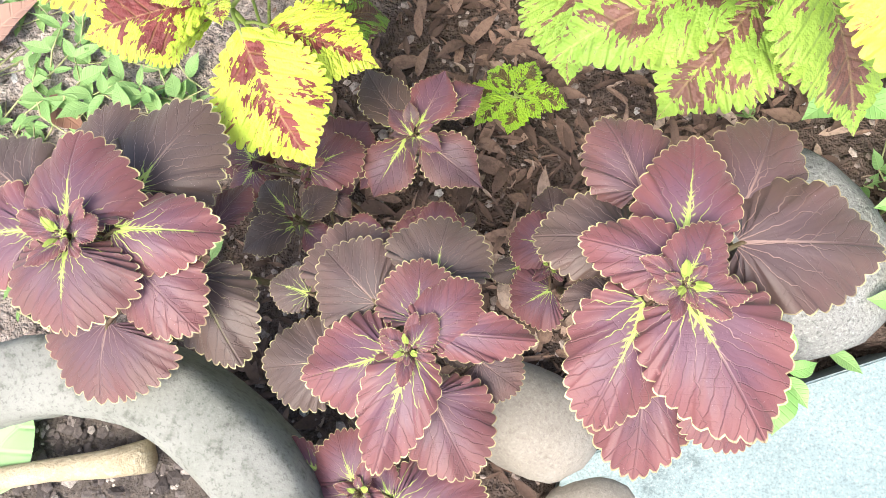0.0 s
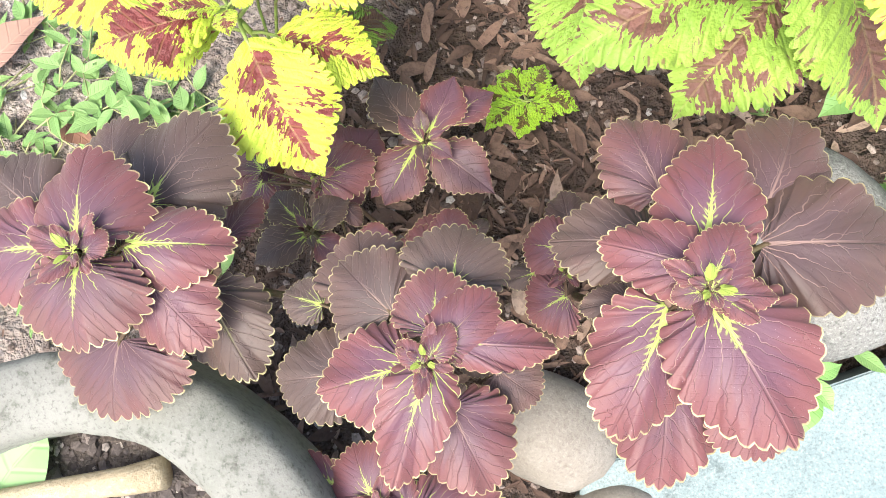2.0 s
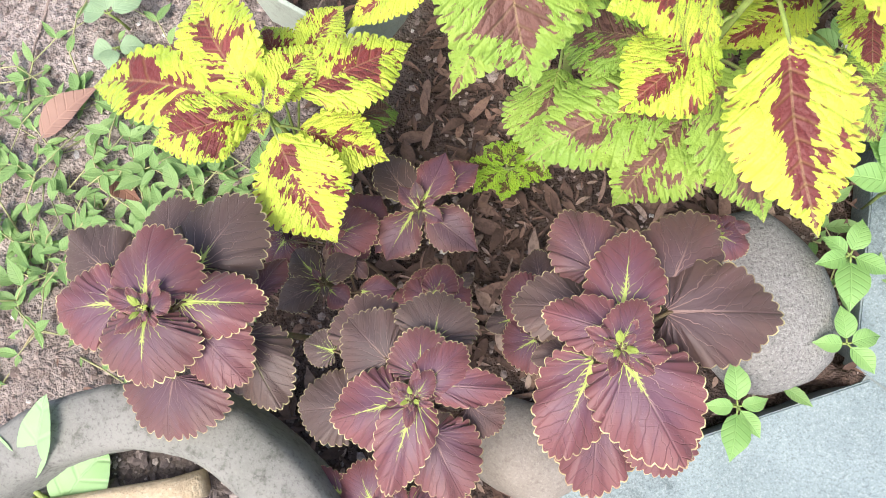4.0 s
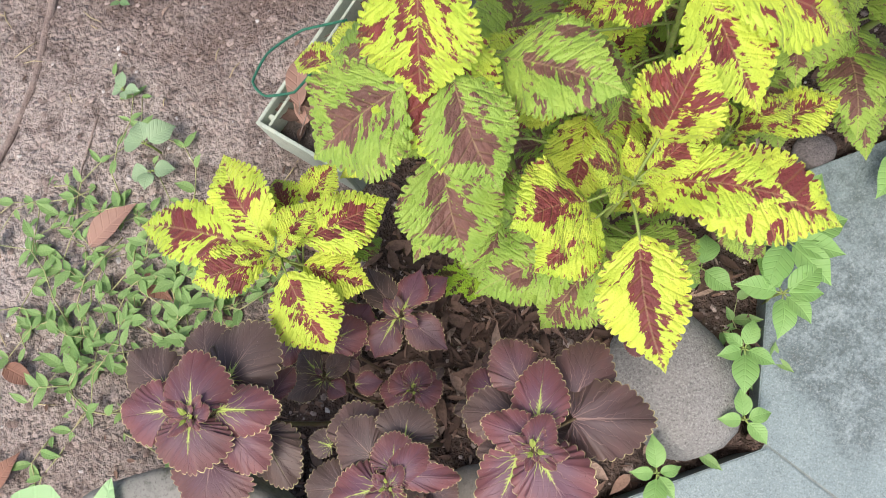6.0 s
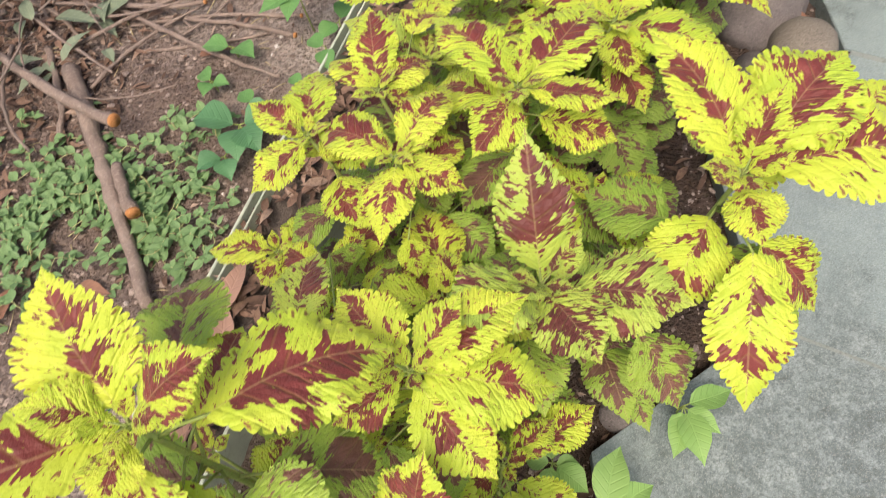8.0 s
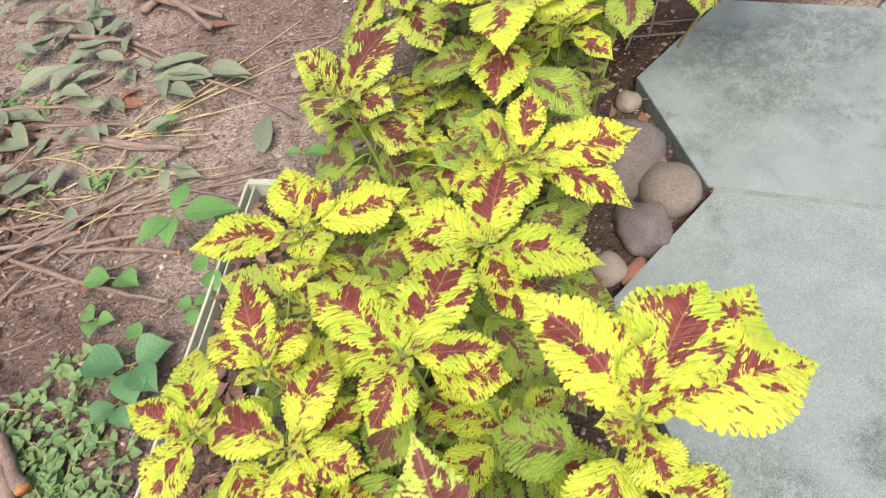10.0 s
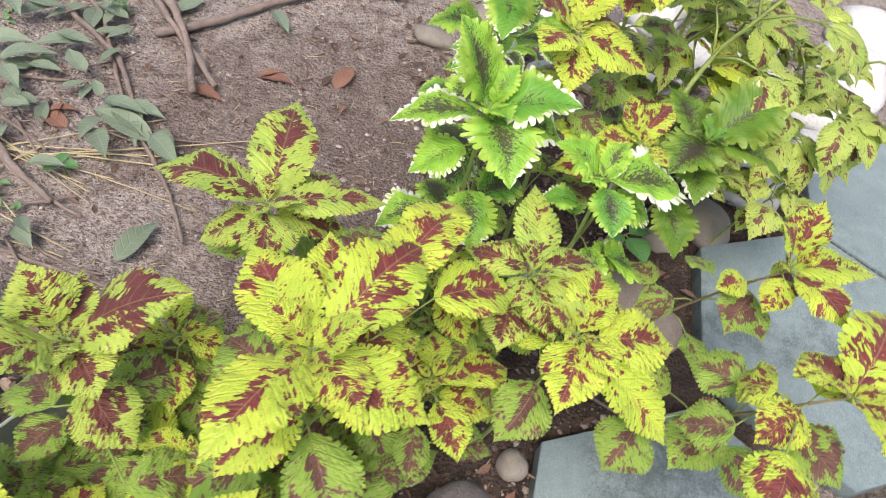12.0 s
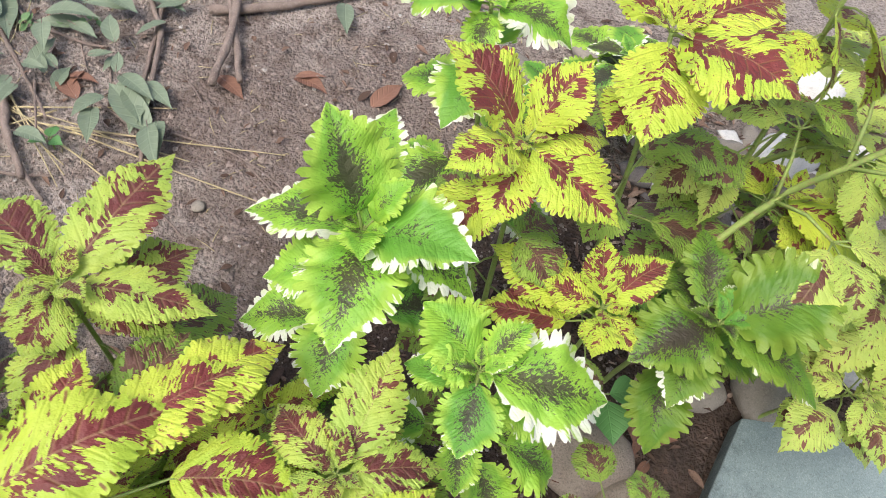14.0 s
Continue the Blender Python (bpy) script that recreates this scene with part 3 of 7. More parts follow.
def raw_mesh(name, verts, faces):
    mesh = bpy.data.meshes.new(name)
    mesh.from_pydata([tuple(v) for v in verts], [], [tuple(f) for f in faces])
    return mesh


def tube(points, radii, sides=7, caps=True):
    """Vertices and faces of a round tube along points."""
    points = [Vector(p) for p in points]
    verts, faces = [], []
    up = Vector((0.31, 0.17, 0.93))
    for i, p in enumerate(points):
        d = (points[min(i + 1, len(points) - 1)] - points[max(i - 1, 0)]).normalized()
        a = d.cross(up)
        if a.length < 0.05:
            a = d.cross(Vector((1, 0, 0)))
        a.normalize()
        b = d.cross(a)
        for k in range(sides):
            w = 2 * math.pi * k / sides
            verts.append(p + radii[i] * (math.cos(w) * a + math.sin(w) * b))
    for i in range(len(points) - 1):
        for k in range(sides):
            j = (k + 1) % sides
            faces.append((i * sides + k, i * sides + j, (i + 1) * sides + j, (i + 1) * sides + k))
    if caps:
        faces.append(tuple(reversed(range(sides))))
        faces.append(tuple(range((len(points) - 1) * sides, len(points) * sides)))
    return verts, faces


def tube_part(name, points, radii, material, parent=None, sides=7, label=""):
    return part(name, smooth(raw_mesh(name, *tube(points, radii, sides))), material, parent, label)


# teeth a side, depth of a tooth, roundness, shape exponents, dome, edge curl, waviness, samples a tooth
KINDS = {
    "dark": dict(teeth=12, depth=0.055, round=False, a=0.42, b=0.50, dome=0.10, curl=-0.30, wave=0.05, per=3, mat=DARK, old=DARKOLD, stem=DARKSTEM),
    "dov": dict(teeth=11, depth=0.050, round=True, a=0.72, b=0.88, dome=0.10, curl=-0.14, wave=0.06, per=3, mat=DARKBROWN, old=DARKOLD, stem=DARKSTEM),
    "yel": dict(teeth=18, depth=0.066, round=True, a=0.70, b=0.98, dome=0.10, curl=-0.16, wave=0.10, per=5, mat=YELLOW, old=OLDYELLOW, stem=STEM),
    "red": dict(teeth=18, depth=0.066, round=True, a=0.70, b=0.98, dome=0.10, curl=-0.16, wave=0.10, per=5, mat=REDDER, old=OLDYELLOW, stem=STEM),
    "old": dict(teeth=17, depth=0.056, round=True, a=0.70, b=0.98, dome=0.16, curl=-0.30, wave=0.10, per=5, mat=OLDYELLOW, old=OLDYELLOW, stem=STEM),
    "leg": dict(teeth=14, depth=0.060, round=True, a=0.74, b=1.10, dome=0.20, curl=-0.34, wave=0.12, per=5, mat=PALE, old=PALE, stem=STEM),
    "whi": dict(teeth=11, depth=0.125, round=True, a=0.52, b=0.74, dome=0.12, curl=-0.10, wave=0.16, per=7, mat=WHITE, old=WHITEEDGE, stem=STEM),
    "whd": dict(teeth=11, depth=0.125, round=True, a=0.52, b=0.74, dome=0.12, curl=-0.10, wave=0.16, per=7, mat=DEEPFRILL, old=DEEPFRILL, stem=STEM),
    "seed": dict(teeth=7, depth=0.09, round=True, a=0.45, b=0.80, dome=0.10, curl=-0.15, wave=0.05, per=3, mat=SEED, old=SEED, stem=STEM),
    "paddle": dict(teeth=8, depth=0.0, round=True, a=0.52, b=0.46, dome=0.05, curl=0.10, wave=0.03, per=2, mat=WEED, old=WEED, stem=STEM),
    "plain": dict(teeth=5, depth=0.0, round=True, a=0.55, b=0.92, dome=0.10, curl=0.15, wave=0.05, per=2, mat=WEED, old=WEED, stem=STEM),
}
ACROSS = np.array([-1, -0.93, -0.75, -0.5, -0.22, 0, 0.22, 0.5, 0.75, 0.93, 1.0])
ACROSS_FEW = np.array([-1, -0.5, 0, 0.5, 1.0])
FAN = np.array([0.03, 0.2, 0.42, 0.64, 0.82, 0.94, 1.0])


def fan_geometry(length, width, rise, rng):
    """A broad, nearly round leaf whose veins fan out from its base at the origin; its tip lies at (length, 0, rise)."""
    teeth, per = 25, 4
    n = teeth * per + 1
    reach = math.hypot(length, rise)
    phi = np.linspace(-radians(158), radians(158), n)
    middle = (n - 1) // 2
    order = np.where(np.arange(n) <= middle, np.arange(n), n - 1 - np.arange(n))
    tooth = np.array([0.0, 0.72, 1.0, 0.82])[order % per]
    tooth[middle] = 1.0
    size = rng.uniform(0.7, 1.3, n)
    back, half = rng.uniform(0.10, 0.18), 0.5 * width
    a = 0.5 * (1 + back) * reach
    c = reach - a
    ex = c + a * np.cos(phi) + 0.035 * reach * np.exp(-((phi / 0.30) ** 2))
    ey = half * np.sin(phi) * (1 - 0.17 * np.cos(phi)) * (1 + 0.03 * np.sin(3 * phi + rng.uniform(0, 6)))
    out = (tooth - 0.5) * 0.050 * width * size
    ex = ex + out * np.cos(phi)
    ey = ey + out * np.sin(phi)
    s = FAN[None, :]
    x, y = ex[:, None] * s, ey[:, None] * s
    angle = np.arctan2(y, x)
    dome, curl = rng.uniform(0.05, 0.14), rng.uniform(0.16, 0.42)
    ahead = np.clip(x / reach, -0.3, 1.1)
    z = dome * reach * 4 * ahead * (1 - ahead) - curl * half * (y / half) ** 2 + 0.10 * np.abs(y) * (1 - s)
    z = z + 0.008 * reach * np.cos(angle * 7 + rng.uniform(-0.4, 0.4)) * s * (1.1 - s) * 1.6
    z = z + 0.045 * reach * s**3 * np.sin(phi[:, None] * rng.uniform(3, 5) + rng.uniform(0, 6)) + 0.020 * reach * s**4 * np.sin(phi[:, None] * 9 + rng.uniform(0, 6))
    twist = rng.uniform(-0.15, 0.15)
    z = z + y * math.sin(twist)
    cs, sn = length / reach, rise / reach
    verts = np.stack([x * cs - z * sn, y, x * sn + z * cs], -1).reshape(-1, 3)
    m = len(FAN)
    idx = np.arange(n * m).reshape(n, m)
    faces = np.stack([idx[:-1, :-1], idx[:-1, 1:], idx[1:, 1:], idx[1:, :-1]], -1).reshape(-1, 4)
    blade = np.stack([x / reach, y / reach], -1).reshape(-1, 2)
    rim = np.stack([np.broadcast_to(s, (n, m)), np.broadcast_to(s, (n, m))], -1).reshape(-1, 2)
    return verts, faces, blade, rim



def leaf_geometry(kind, length, width, rise, rng, dome=None):
    """A toothed leaf from its base at the origin along +x to its tip at (length, 0, rise)."""
    k = KINDS[kind]
    if kind == "dark":
        return fan_geometry(length, width, rise, rng)
    ACROSS_NOW = ACROSS_FEW if kind == "plain" else ACROSS
    n = k["teeth"] * k["per"] + 1
    u = np.linspace(0, 1, n)
    a, b = k["a"] * rng.uniform(0.9, 1.12), k["b"] * rng.uniform(0.9, 1.12)
    top = a / (a + b)
    shape = (u**a) * ((1 - u) ** b) / (top**a * (1 - top) ** b)
    # the blade draws in to a sharp tip
    shape = shape * (1 - 0.60 * np.clip((u - 0.58) / 0.42, 0, 1) ** 1.35)
    half = (0.45 if kind in ("whi", "whd") else 0.5) * width * shape
    phase = (np.arange(n) % k["per"]) / k["per"]
    tooth = np.minimum(1.0, (1.15 if kind in ("whi", "whd") else 1.2) * np.abs(np.sin(math.pi * phase)) ** 0.6) if k["round"] else phase
    reach = math.hypot(length, rise)
    size = rng.uniform(0.7, 1.3, n)
    f = ACROSS_NOW[None, :]
    side = np.abs(f)
    fall = np.clip(1.15 - u, 0, 1)[:, None]
    x = reach * u[:, None] + 0.16 * half[:, None] * side * fall * (1 - u[:, None])
    y = f * half[:, None]
    ends = np.clip(np.sin(math.pi * np.clip(u, 0.0, 1.0)) * 2.2, 0, 1) * np.clip((1 - u) / 0.32, 0, 1) ** 0.7
    out = (tooth - 0.35) * k["depth"] * width * size * ends
    run, climb = np.gradient(x[:, -1]), np.gradient(half)
    norm = np.hypot(run, climb) + 1e-9
    for column, sign in ((0, -1), (-1, 1)):
        y[:, column] += sign * out * run / norm
        x[:, column] -= out * climb / norm - 0.04 * tooth * k["depth"] * width * ends
    dome = k["dome"] * rng.uniform(0.5, 1.5) if dome is None else dome
    z = dome * reach * 4 * u[:, None] * (1 - u[:, None]) * np.ones_like(f)
    curl = k["curl"] * rng.uniform(0.4, 1.5)
    z = z + curl * half[:, None] * side**2 + (0.24 if kind in ("whi", "whd") else 0.16) * half[:, None] * (1 - (1 - side) ** 2)
    p1, p2, f1 = rng.uniform(0, 6.3), rng.uniform(0, 6.3), rng.uniform(8, 13)
    z = z + k["wave"] * half[:, None] * side**2 * (np.sin(f1 * u[:, None] + p1 + 2.4 * (f > 0)) + 0.5 * np.sin(2.3 * f1 * u[:, None] + p2))
    veins = np.sin(math.pi * 9 * (x / reach - 0.8 * np.abs(y) / reach)) ** 2
    z = z + (0.006 if kind in ("whi", "whd") else 0.012) * reach * (veins - 0.5) * side * (1 - side) * 2.0 * shape[:, None]
    twist = rng.uniform(-0.18, 0.18)
    y, z = y * math.cos(twist) - 0 * z, z + y * math.sin(twist)
    # turn the blade so that its tip lies at the wanted rise
    c, s = length / reach, rise / reach
    bend = rng.uniform(-0.06, 0.06) * reach
    y = y + bend * np.sin(math.pi * u[:, None])
    blade_x, blade_y = x / reach, (y - bend * np.sin(math.pi * u[:, None])) / reach
    verts = np.stack([x * c - z * s, y, x * s + z * c], -1).reshape(-1, 3)
    m = len(ACROSS_NOW)
    idx = np.arange(n * m).reshape(n, m)
    faces = np.stack([idx[:-1, :-1], idx[1:, :-1], idx[1:, 1:], idx[:-1, 1:]], -1).reshape(-1, 4)
    blade = np.stack([blade_x, blade_y], -1).reshape(-1, 2)
    rim = np.stack([np.broadcast_to(side, (n, m)), np.broadcast_to(u[:, None], (n, m))], -1).reshape(-1, 2)
    return verts, faces, blade, rim


def leaf_mesh(name, pieces, tubes=()):
    """One mesh out of leaf blades (already in place) and stalks; blades take slot 0, stalks slot 1."""
    verts, faces, blades, rims, slots, count = [], [], [], [], [], 0
    for v, f, b, r in pieces:
        verts.append(v)
        faces += (f + count).tolist()
        blades.append(b)
        rims.append(r)
        slots += [0] * len(f)
        count += len(v)
    for v, f in tubes:
        verts.append(np.array([tuple(p) for p in v]))
        faces += [tuple(i + count for i in q) for q in f]
        blades.append(np.zeros((len(v), 2)))
        rims.append(np.zeros((len(v), 2)))
        slots += [1] * len(f)
        count += len(v)
    mesh = bpy.data.meshes.new(name)
    mesh.from_pydata(np.concatenate(verts).tolist(), [], faces)
    loops = np.zeros(len(mesh.loops), int)
    mesh.loops.foreach_get("vertex_index", loops)
    for layer, values in (("blade", np.concatenate(blades)), ("rim", np.concatenate(rims))):
        mesh.uv_layers.new(name=layer).data.foreach_set("uv", values[loops].astype(np.float32).ravel())
    mesh.polygons.foreach_set("material_index", slots)
    return smooth(mesh)


def placed(geometry, at, azimuth):
    """A leaf's geometry turned about z and moved."""
    v, f, b, r = geometry
    c, s = math.cos(azimuth), math.sin(azimuth)
    w = np.stack([v[:, 0] * c - v[:, 1] * s + at[0], v[:, 0] * s + v[:, 1] * c + at[1], v[:, 2] + at[2]], -1)
    return w, f, b, r


COLEUS_LABELS = {
    "dark": ("maroon coleus plant with green hearts and lime toothed edges", "coleus"),
    "dov": ("young maroon coleus plant with pointed leaves in dark mulch", "coleus"),
    "yel": ("yellow-green coleus plant with red flame-streaked toothed leaves", "coleus"),
    "red": ("coleus plant with lime leaves heavily streaked in dark red", "coleus"),
    "old": ("leggy coleus plant with hanging dull lime leaves and green stems", "coleus"),
    "leg": ("leggy coleus plant with narrow pale lime leaves on thin stems", "coleus"),
    "whi": ("bright green coleus plant with white frilled leaf margins", "coleus"),
    "whd": ("deep green frilled coleus plant with thin white leaf edges", "plant"),
    "seed": ("small lime green coleus seedling in dark mulch", "seedling"),
}
COLEUS_GROUP = {"dark": "maroon coleus plants", "dov": "maroon coleus plants", "yel": "yellow coleus plants", "old": "yellow coleus plants", "leg": "yellow coleus plants", "red": "yellow coleus plants", "whi": "frilled coleus plants", "whd": "frilled coleus plants", "seed": "coleus seedlings"}
TROUGH_AT, TROUGH_ALONG, TROUGH_LONG, TROUGH_WIDE, TROUGH_HIGH = Vector((-0.047, 0.850, 0)), Vector((0.503, 0.864, 0)), 1.146, 0.166, 0.10
TROUGH_SIDE = Vector((0.864, -0.503, 0))


def standing_height(x, y):
    """The height of soil at a place: in the trough or on the ground."""
    d = Vector((x, y, 0)) - TROUGH_AT
    inside = 0.02 < d.dot(TROUGH_ALONG) < TROUGH_LONG - 0.02 and 0.02 < d.dot(TROUGH_SIDE) < TROUGH_WIDE - 0.02
    return 0.066 if inside else -0.004


plant_count = [0]


def coleus(kind, heart, root, leaves, lower=None):
    """A coleus stem from its root to the heart of its rosette. Each leaf: its base from the heart, heading in degrees, length, rise, width."""
    plant_count[0] += 1
    rng = np.random.default_rng(100 + plant_count[0])
    k = KINDS[kind]
    label, category = COLEUS_LABELS[kind]
    base = Vector((root[0], root[1], standing_height(*root)))
    heart = Vector(heart)
    plant = tagged(new("coleus_seedling" if kind == "seed" else "coleus_plant"), label, category, COLEUS_GROUP[kind])
    plant.location = base
    top = heart - base
    bow = Vector((rng.uniform(-0.02, 0.02), rng.uniform(-0.02, 0.02), 0))

    def on_stem(t):
        # the stem rises steeply and leans out to the heart
        return Vector((top.x * t**1.5, top.y * t**1.5, top.z * t)) + bow * math.sin(math.pi * t)

    thick = min(0.0062, 0.0018 + 0.008 * top.z)
    steps = [i / 9 for i in range(10)]
    woody = kind in ("yel", "red") and math.hypot(top.x, top.y) > 0.14
    tube_part("stem", [on_stem(t) for t in steps], [(0.75 if woody else 1.0) * thick * (1 - 0.55 * t) for t in steps], WOODSTEM if woody else k["stem"], plant)

    def add(at, azimuth, length, rise, width, foot, old=False, mat=None, stalked=False):
        geo = placed(leaf_geometry(kind, length, width, rise, rng), (0, 0, 0), azimuth)
        d = Vector((math.cos(azimuth), math.sin(azimuth), 0))
        foot = foot - at
        stalk = [foot, foot * 0.5 + Vector((0, 0, 0.12 * foot.length)), Vector((0, 0, 0)), d * length * 0.12 + Vector((0, 0, rise * 0.12 + 0.03 * length - 0.0012))]
        radius = 0.0010 + 0.011 * width
        stalk = tube(stalk, [radius, radius * 0.85, radius * 0.8, radius * 0.3], 5)
        mesh = leaf_mesh("leaf", [geo], () if stalked else [stalk])
        blade = mat or (k["old"] if old else k["mat"])
        ob = part("leaf", mesh, [blade] if stalked else [blade, k["stem"]], plant)
        ob.location = at
        if stalked:
            part("stalk", smooth(raw_mesh("stalk", *stalk)), k["stem"], ob)

    for bx, by, bz, az, length, rise, width in leaves:
        at = top + Vector((bx, by, bz))
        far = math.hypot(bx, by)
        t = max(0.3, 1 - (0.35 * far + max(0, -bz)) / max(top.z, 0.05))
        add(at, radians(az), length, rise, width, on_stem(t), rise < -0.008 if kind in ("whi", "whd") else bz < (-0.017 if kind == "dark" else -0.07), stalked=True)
    # tufts of young leaves in the heart
    if kind != "seed":
        size = (0.40 if kind == "dark" else 0.40) * float(np.mean([l[4] for l in leaves]))
        turn = rng.uniform(0, 6.3)
        for i in range(4):
            az = turn + i * math.pi / 2 + rng.uniform(-0.2, 0.2)
            s = size * (1.0 if i % 2 else 0.75)
            add(top + Vector((0.004 * math.cos(az), 0.004 * math.sin(az), 0.004)), az, s, s * 0.45, s * 0.62, top, mat=None)
        if kind == "dark":
            for i in range(6):
                az = turn + 0.8 + i * 1.05
                s = size * (rng.uniform(0.24, 0.36) if i % 2 else rng.uniform(0.34, 0.48))
                add(top + Vector((0.003 * math.cos(az), 0.003 * math.sin(az), 0.010 + 0.002 * (i % 2))), az, s, s * (0.9 if i % 2 else 0.4), s * 0.75, top, mat=LIMEHEART if i % 2 else DARK)
    # pairs of older leaves down the stem
    big = (0.62 if kind == "dark" else 1.0) * float(np.mean([l[4] for l in leaves]))
    lower = lower if lower is not None else {"dark": 2, "dov": 1, "yel": 5, "old": 4, "leg": 4, "red": 5, "whi": 5, "whd": 5, "seed": 0}[kind]
    wide = float(np.mean([l[6] / l[4] for l in leaves]))
    turn = rng.uniform(0, 6.3)
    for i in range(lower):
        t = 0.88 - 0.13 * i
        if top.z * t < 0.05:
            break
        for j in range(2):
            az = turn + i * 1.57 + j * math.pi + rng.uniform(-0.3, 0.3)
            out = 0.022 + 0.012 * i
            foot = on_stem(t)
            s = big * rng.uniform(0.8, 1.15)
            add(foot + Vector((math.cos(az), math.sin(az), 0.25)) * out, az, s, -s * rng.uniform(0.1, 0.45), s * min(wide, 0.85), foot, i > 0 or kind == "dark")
    return plant


# ---- ground ----
def bumps(x, y):
    return 0.012 * noise.noise((x * 3.1, y * 3.1, 0.3)) + 0.006 * noise.noise((x * 11, y * 11, 2.0)) + 0.007 * noise.noise((x * 34, y * 34, 5.0)) + 0.006 * noise.noise((x * 70, y * 70, 9.0))


HEX_SIDE = 0.359
HEX_HEADING = 22.0
HEXES = [(0.631, 0.041), (0.999, 0.543), (1.378, 1.040), (1.756, 1.545), (2.158, 2.125), (2.545, 2.625)]
HEX_ROW = (0.622, -0.088)


def paved(x, y, spare=0.0):
    """Whether a place lies under the pavers."""
    for cx, cy in HEXES:
        for m in range(4):
            dx, dy = x - cx - m * HEX_ROW[0], y - cy - m * HEX_ROW[1]
            if abs(dx) > 0.42 or abs(dy) > 0.42:
                continue
            r = HEX_SIDE * 0.866 + spare
            if all(abs(dx * math.cos(radians(HEX_HEADING + 90 + 60 * i)) + dy * math.sin(radians(HEX_HEADING + 90 + 60 * i))) < r for i in range(3)):
                return True
    return False


def in_joint(x, y):
    """Whether a place lies in a joint between two pavers."""
    r, found = HEX_SIDE * 0.866 + 0.020, 0
    for cx, cy in HEXES:
        for m in range(4):
            dx, dy = x - cx - m * HEX_ROW[0], y - cy - m * HEX_ROW[1]
            if abs(dx) < 0.45 and abs(dy) < 0.45 and all(abs(dx * math.cos(radians(HEX_HEADING + 90 + 60 * i)) + dy * math.sin(radians(HEX_HEADING + 90 + 60 * i))) < r for i in range(3)):
                found += 1
    return found > 1


def ground_height(x, y):
    if in_joint(x, y):
        return 0.0150 + 0.06 * bumps(x, y)
    return bumps(x, y) - (0.035 if paved(x, y, 0.015) else 0.0)


def build_ground():
    xs = [-60, -20, -8, -4, -2.2] + [-1.4 + 0.0125 * i for i in range(337)] + [3.4, 5, 9, 20, 60]
    ys = [-60, -20, -8, -3, -1.2] + [-0.5 + 0.0125 * i for i in range(337)] + [4.3, 6, 10, 20, 60]
    near = lambda x, y: -1.5 < x < 3 and -0.6 < y < 4  # noqa: E731
    verts = [(x, y, ground_height(x, y) if near(x, y) else -0.03) for y in ys for x in xs]
    w = len(xs)
    faces = [(j * w + i, j * w + i + 1, (j + 1) * w + i + 1, (j + 1) * w + i) for j in range(len(ys) - 1) for i in range(w - 1)]
    tagged(part("ground", smooth(raw_mesh("ground", verts, faces)), SOIL), "pinkish sandy soil with dark mulched bed", "ground", kind="structure")


build_ground()


def lump(radius, squash, seed, rough=0.16, sub=3, scale=(1, 1, 1)):
    """A worn stone."""
    bm = bmesh.new()
    bmesh.ops.create_icosphere(bm, subdivisions=sub, radius=1.0)
    for v in bm.verts:
        p = v.co
        d = 1 + rough * noise.noise(p * 1.3 + Vector((seed, 0, 0))) + 0.35 * rough * noise.noise(p * 3.1 + Vector((0, seed, 0))) + 0.16 * rough * noise.noise(p * 7 + Vector((seed, seed, 0)))
        v.co = Vector((p.x * scale[0], p.y * scale[1], p.z * squash)) * d * radius
    for f in bm.faces:
        f.smooth = True
    return bm


def stone(name, x, y, z, radius, squash, seed, material, label, turn=0, scale=(1, 1, 1), category="stone", rough=0.16):
    ob = part(name, lump(radius, squash, seed, rough, scale=scale), material)
    ob.location, ob.rotation_euler = (x, y, z), (0, 0, radians(turn))
    return tagged(ob, label, category, "stones beside the path")


# ---- plants ----
coleus('dark', (0.026, 0.413, 0.328), (0.11, 0.41), [  # D1
    (-0.001, -0.006, 0.001, -88, 0.051, -0.008, 0.084),
    (0.000, 0.008, 0.005, 97, 0.060, -0.010, 0.075),
    (0.023, 0.008, -0.009, 2, 0.064, -0.010, 0.054),
    (0.027, -0.006, -0.019, -44, 0.064, -0.010, 0.064),
    (0.017, 0.043, -0.037, 58, 0.070, -0.011, 0.084),
    (-0.014, 0.062, -0.045, 108, 0.044, -0.007, 0.071),
    (0.057, -0.015, -0.053, -58, 0.065, -0.010, 0.064),
    (0.003, -0.051, -0.045, -93, 0.050, -0.008, 0.101),
    (-0.030, 0.006, -0.011, -171, 0.064, -0.010, 0.068),
    (-0.049, 0.029, -0.025, 149, 0.065, -0.010, 0.067),
    (0.010, 0.000, 0.011, 52, 0.016, -0.003, 0.021),
    (0.003, 0.001, 0.009, 164, 0.040, -0.006, 0.018),
])
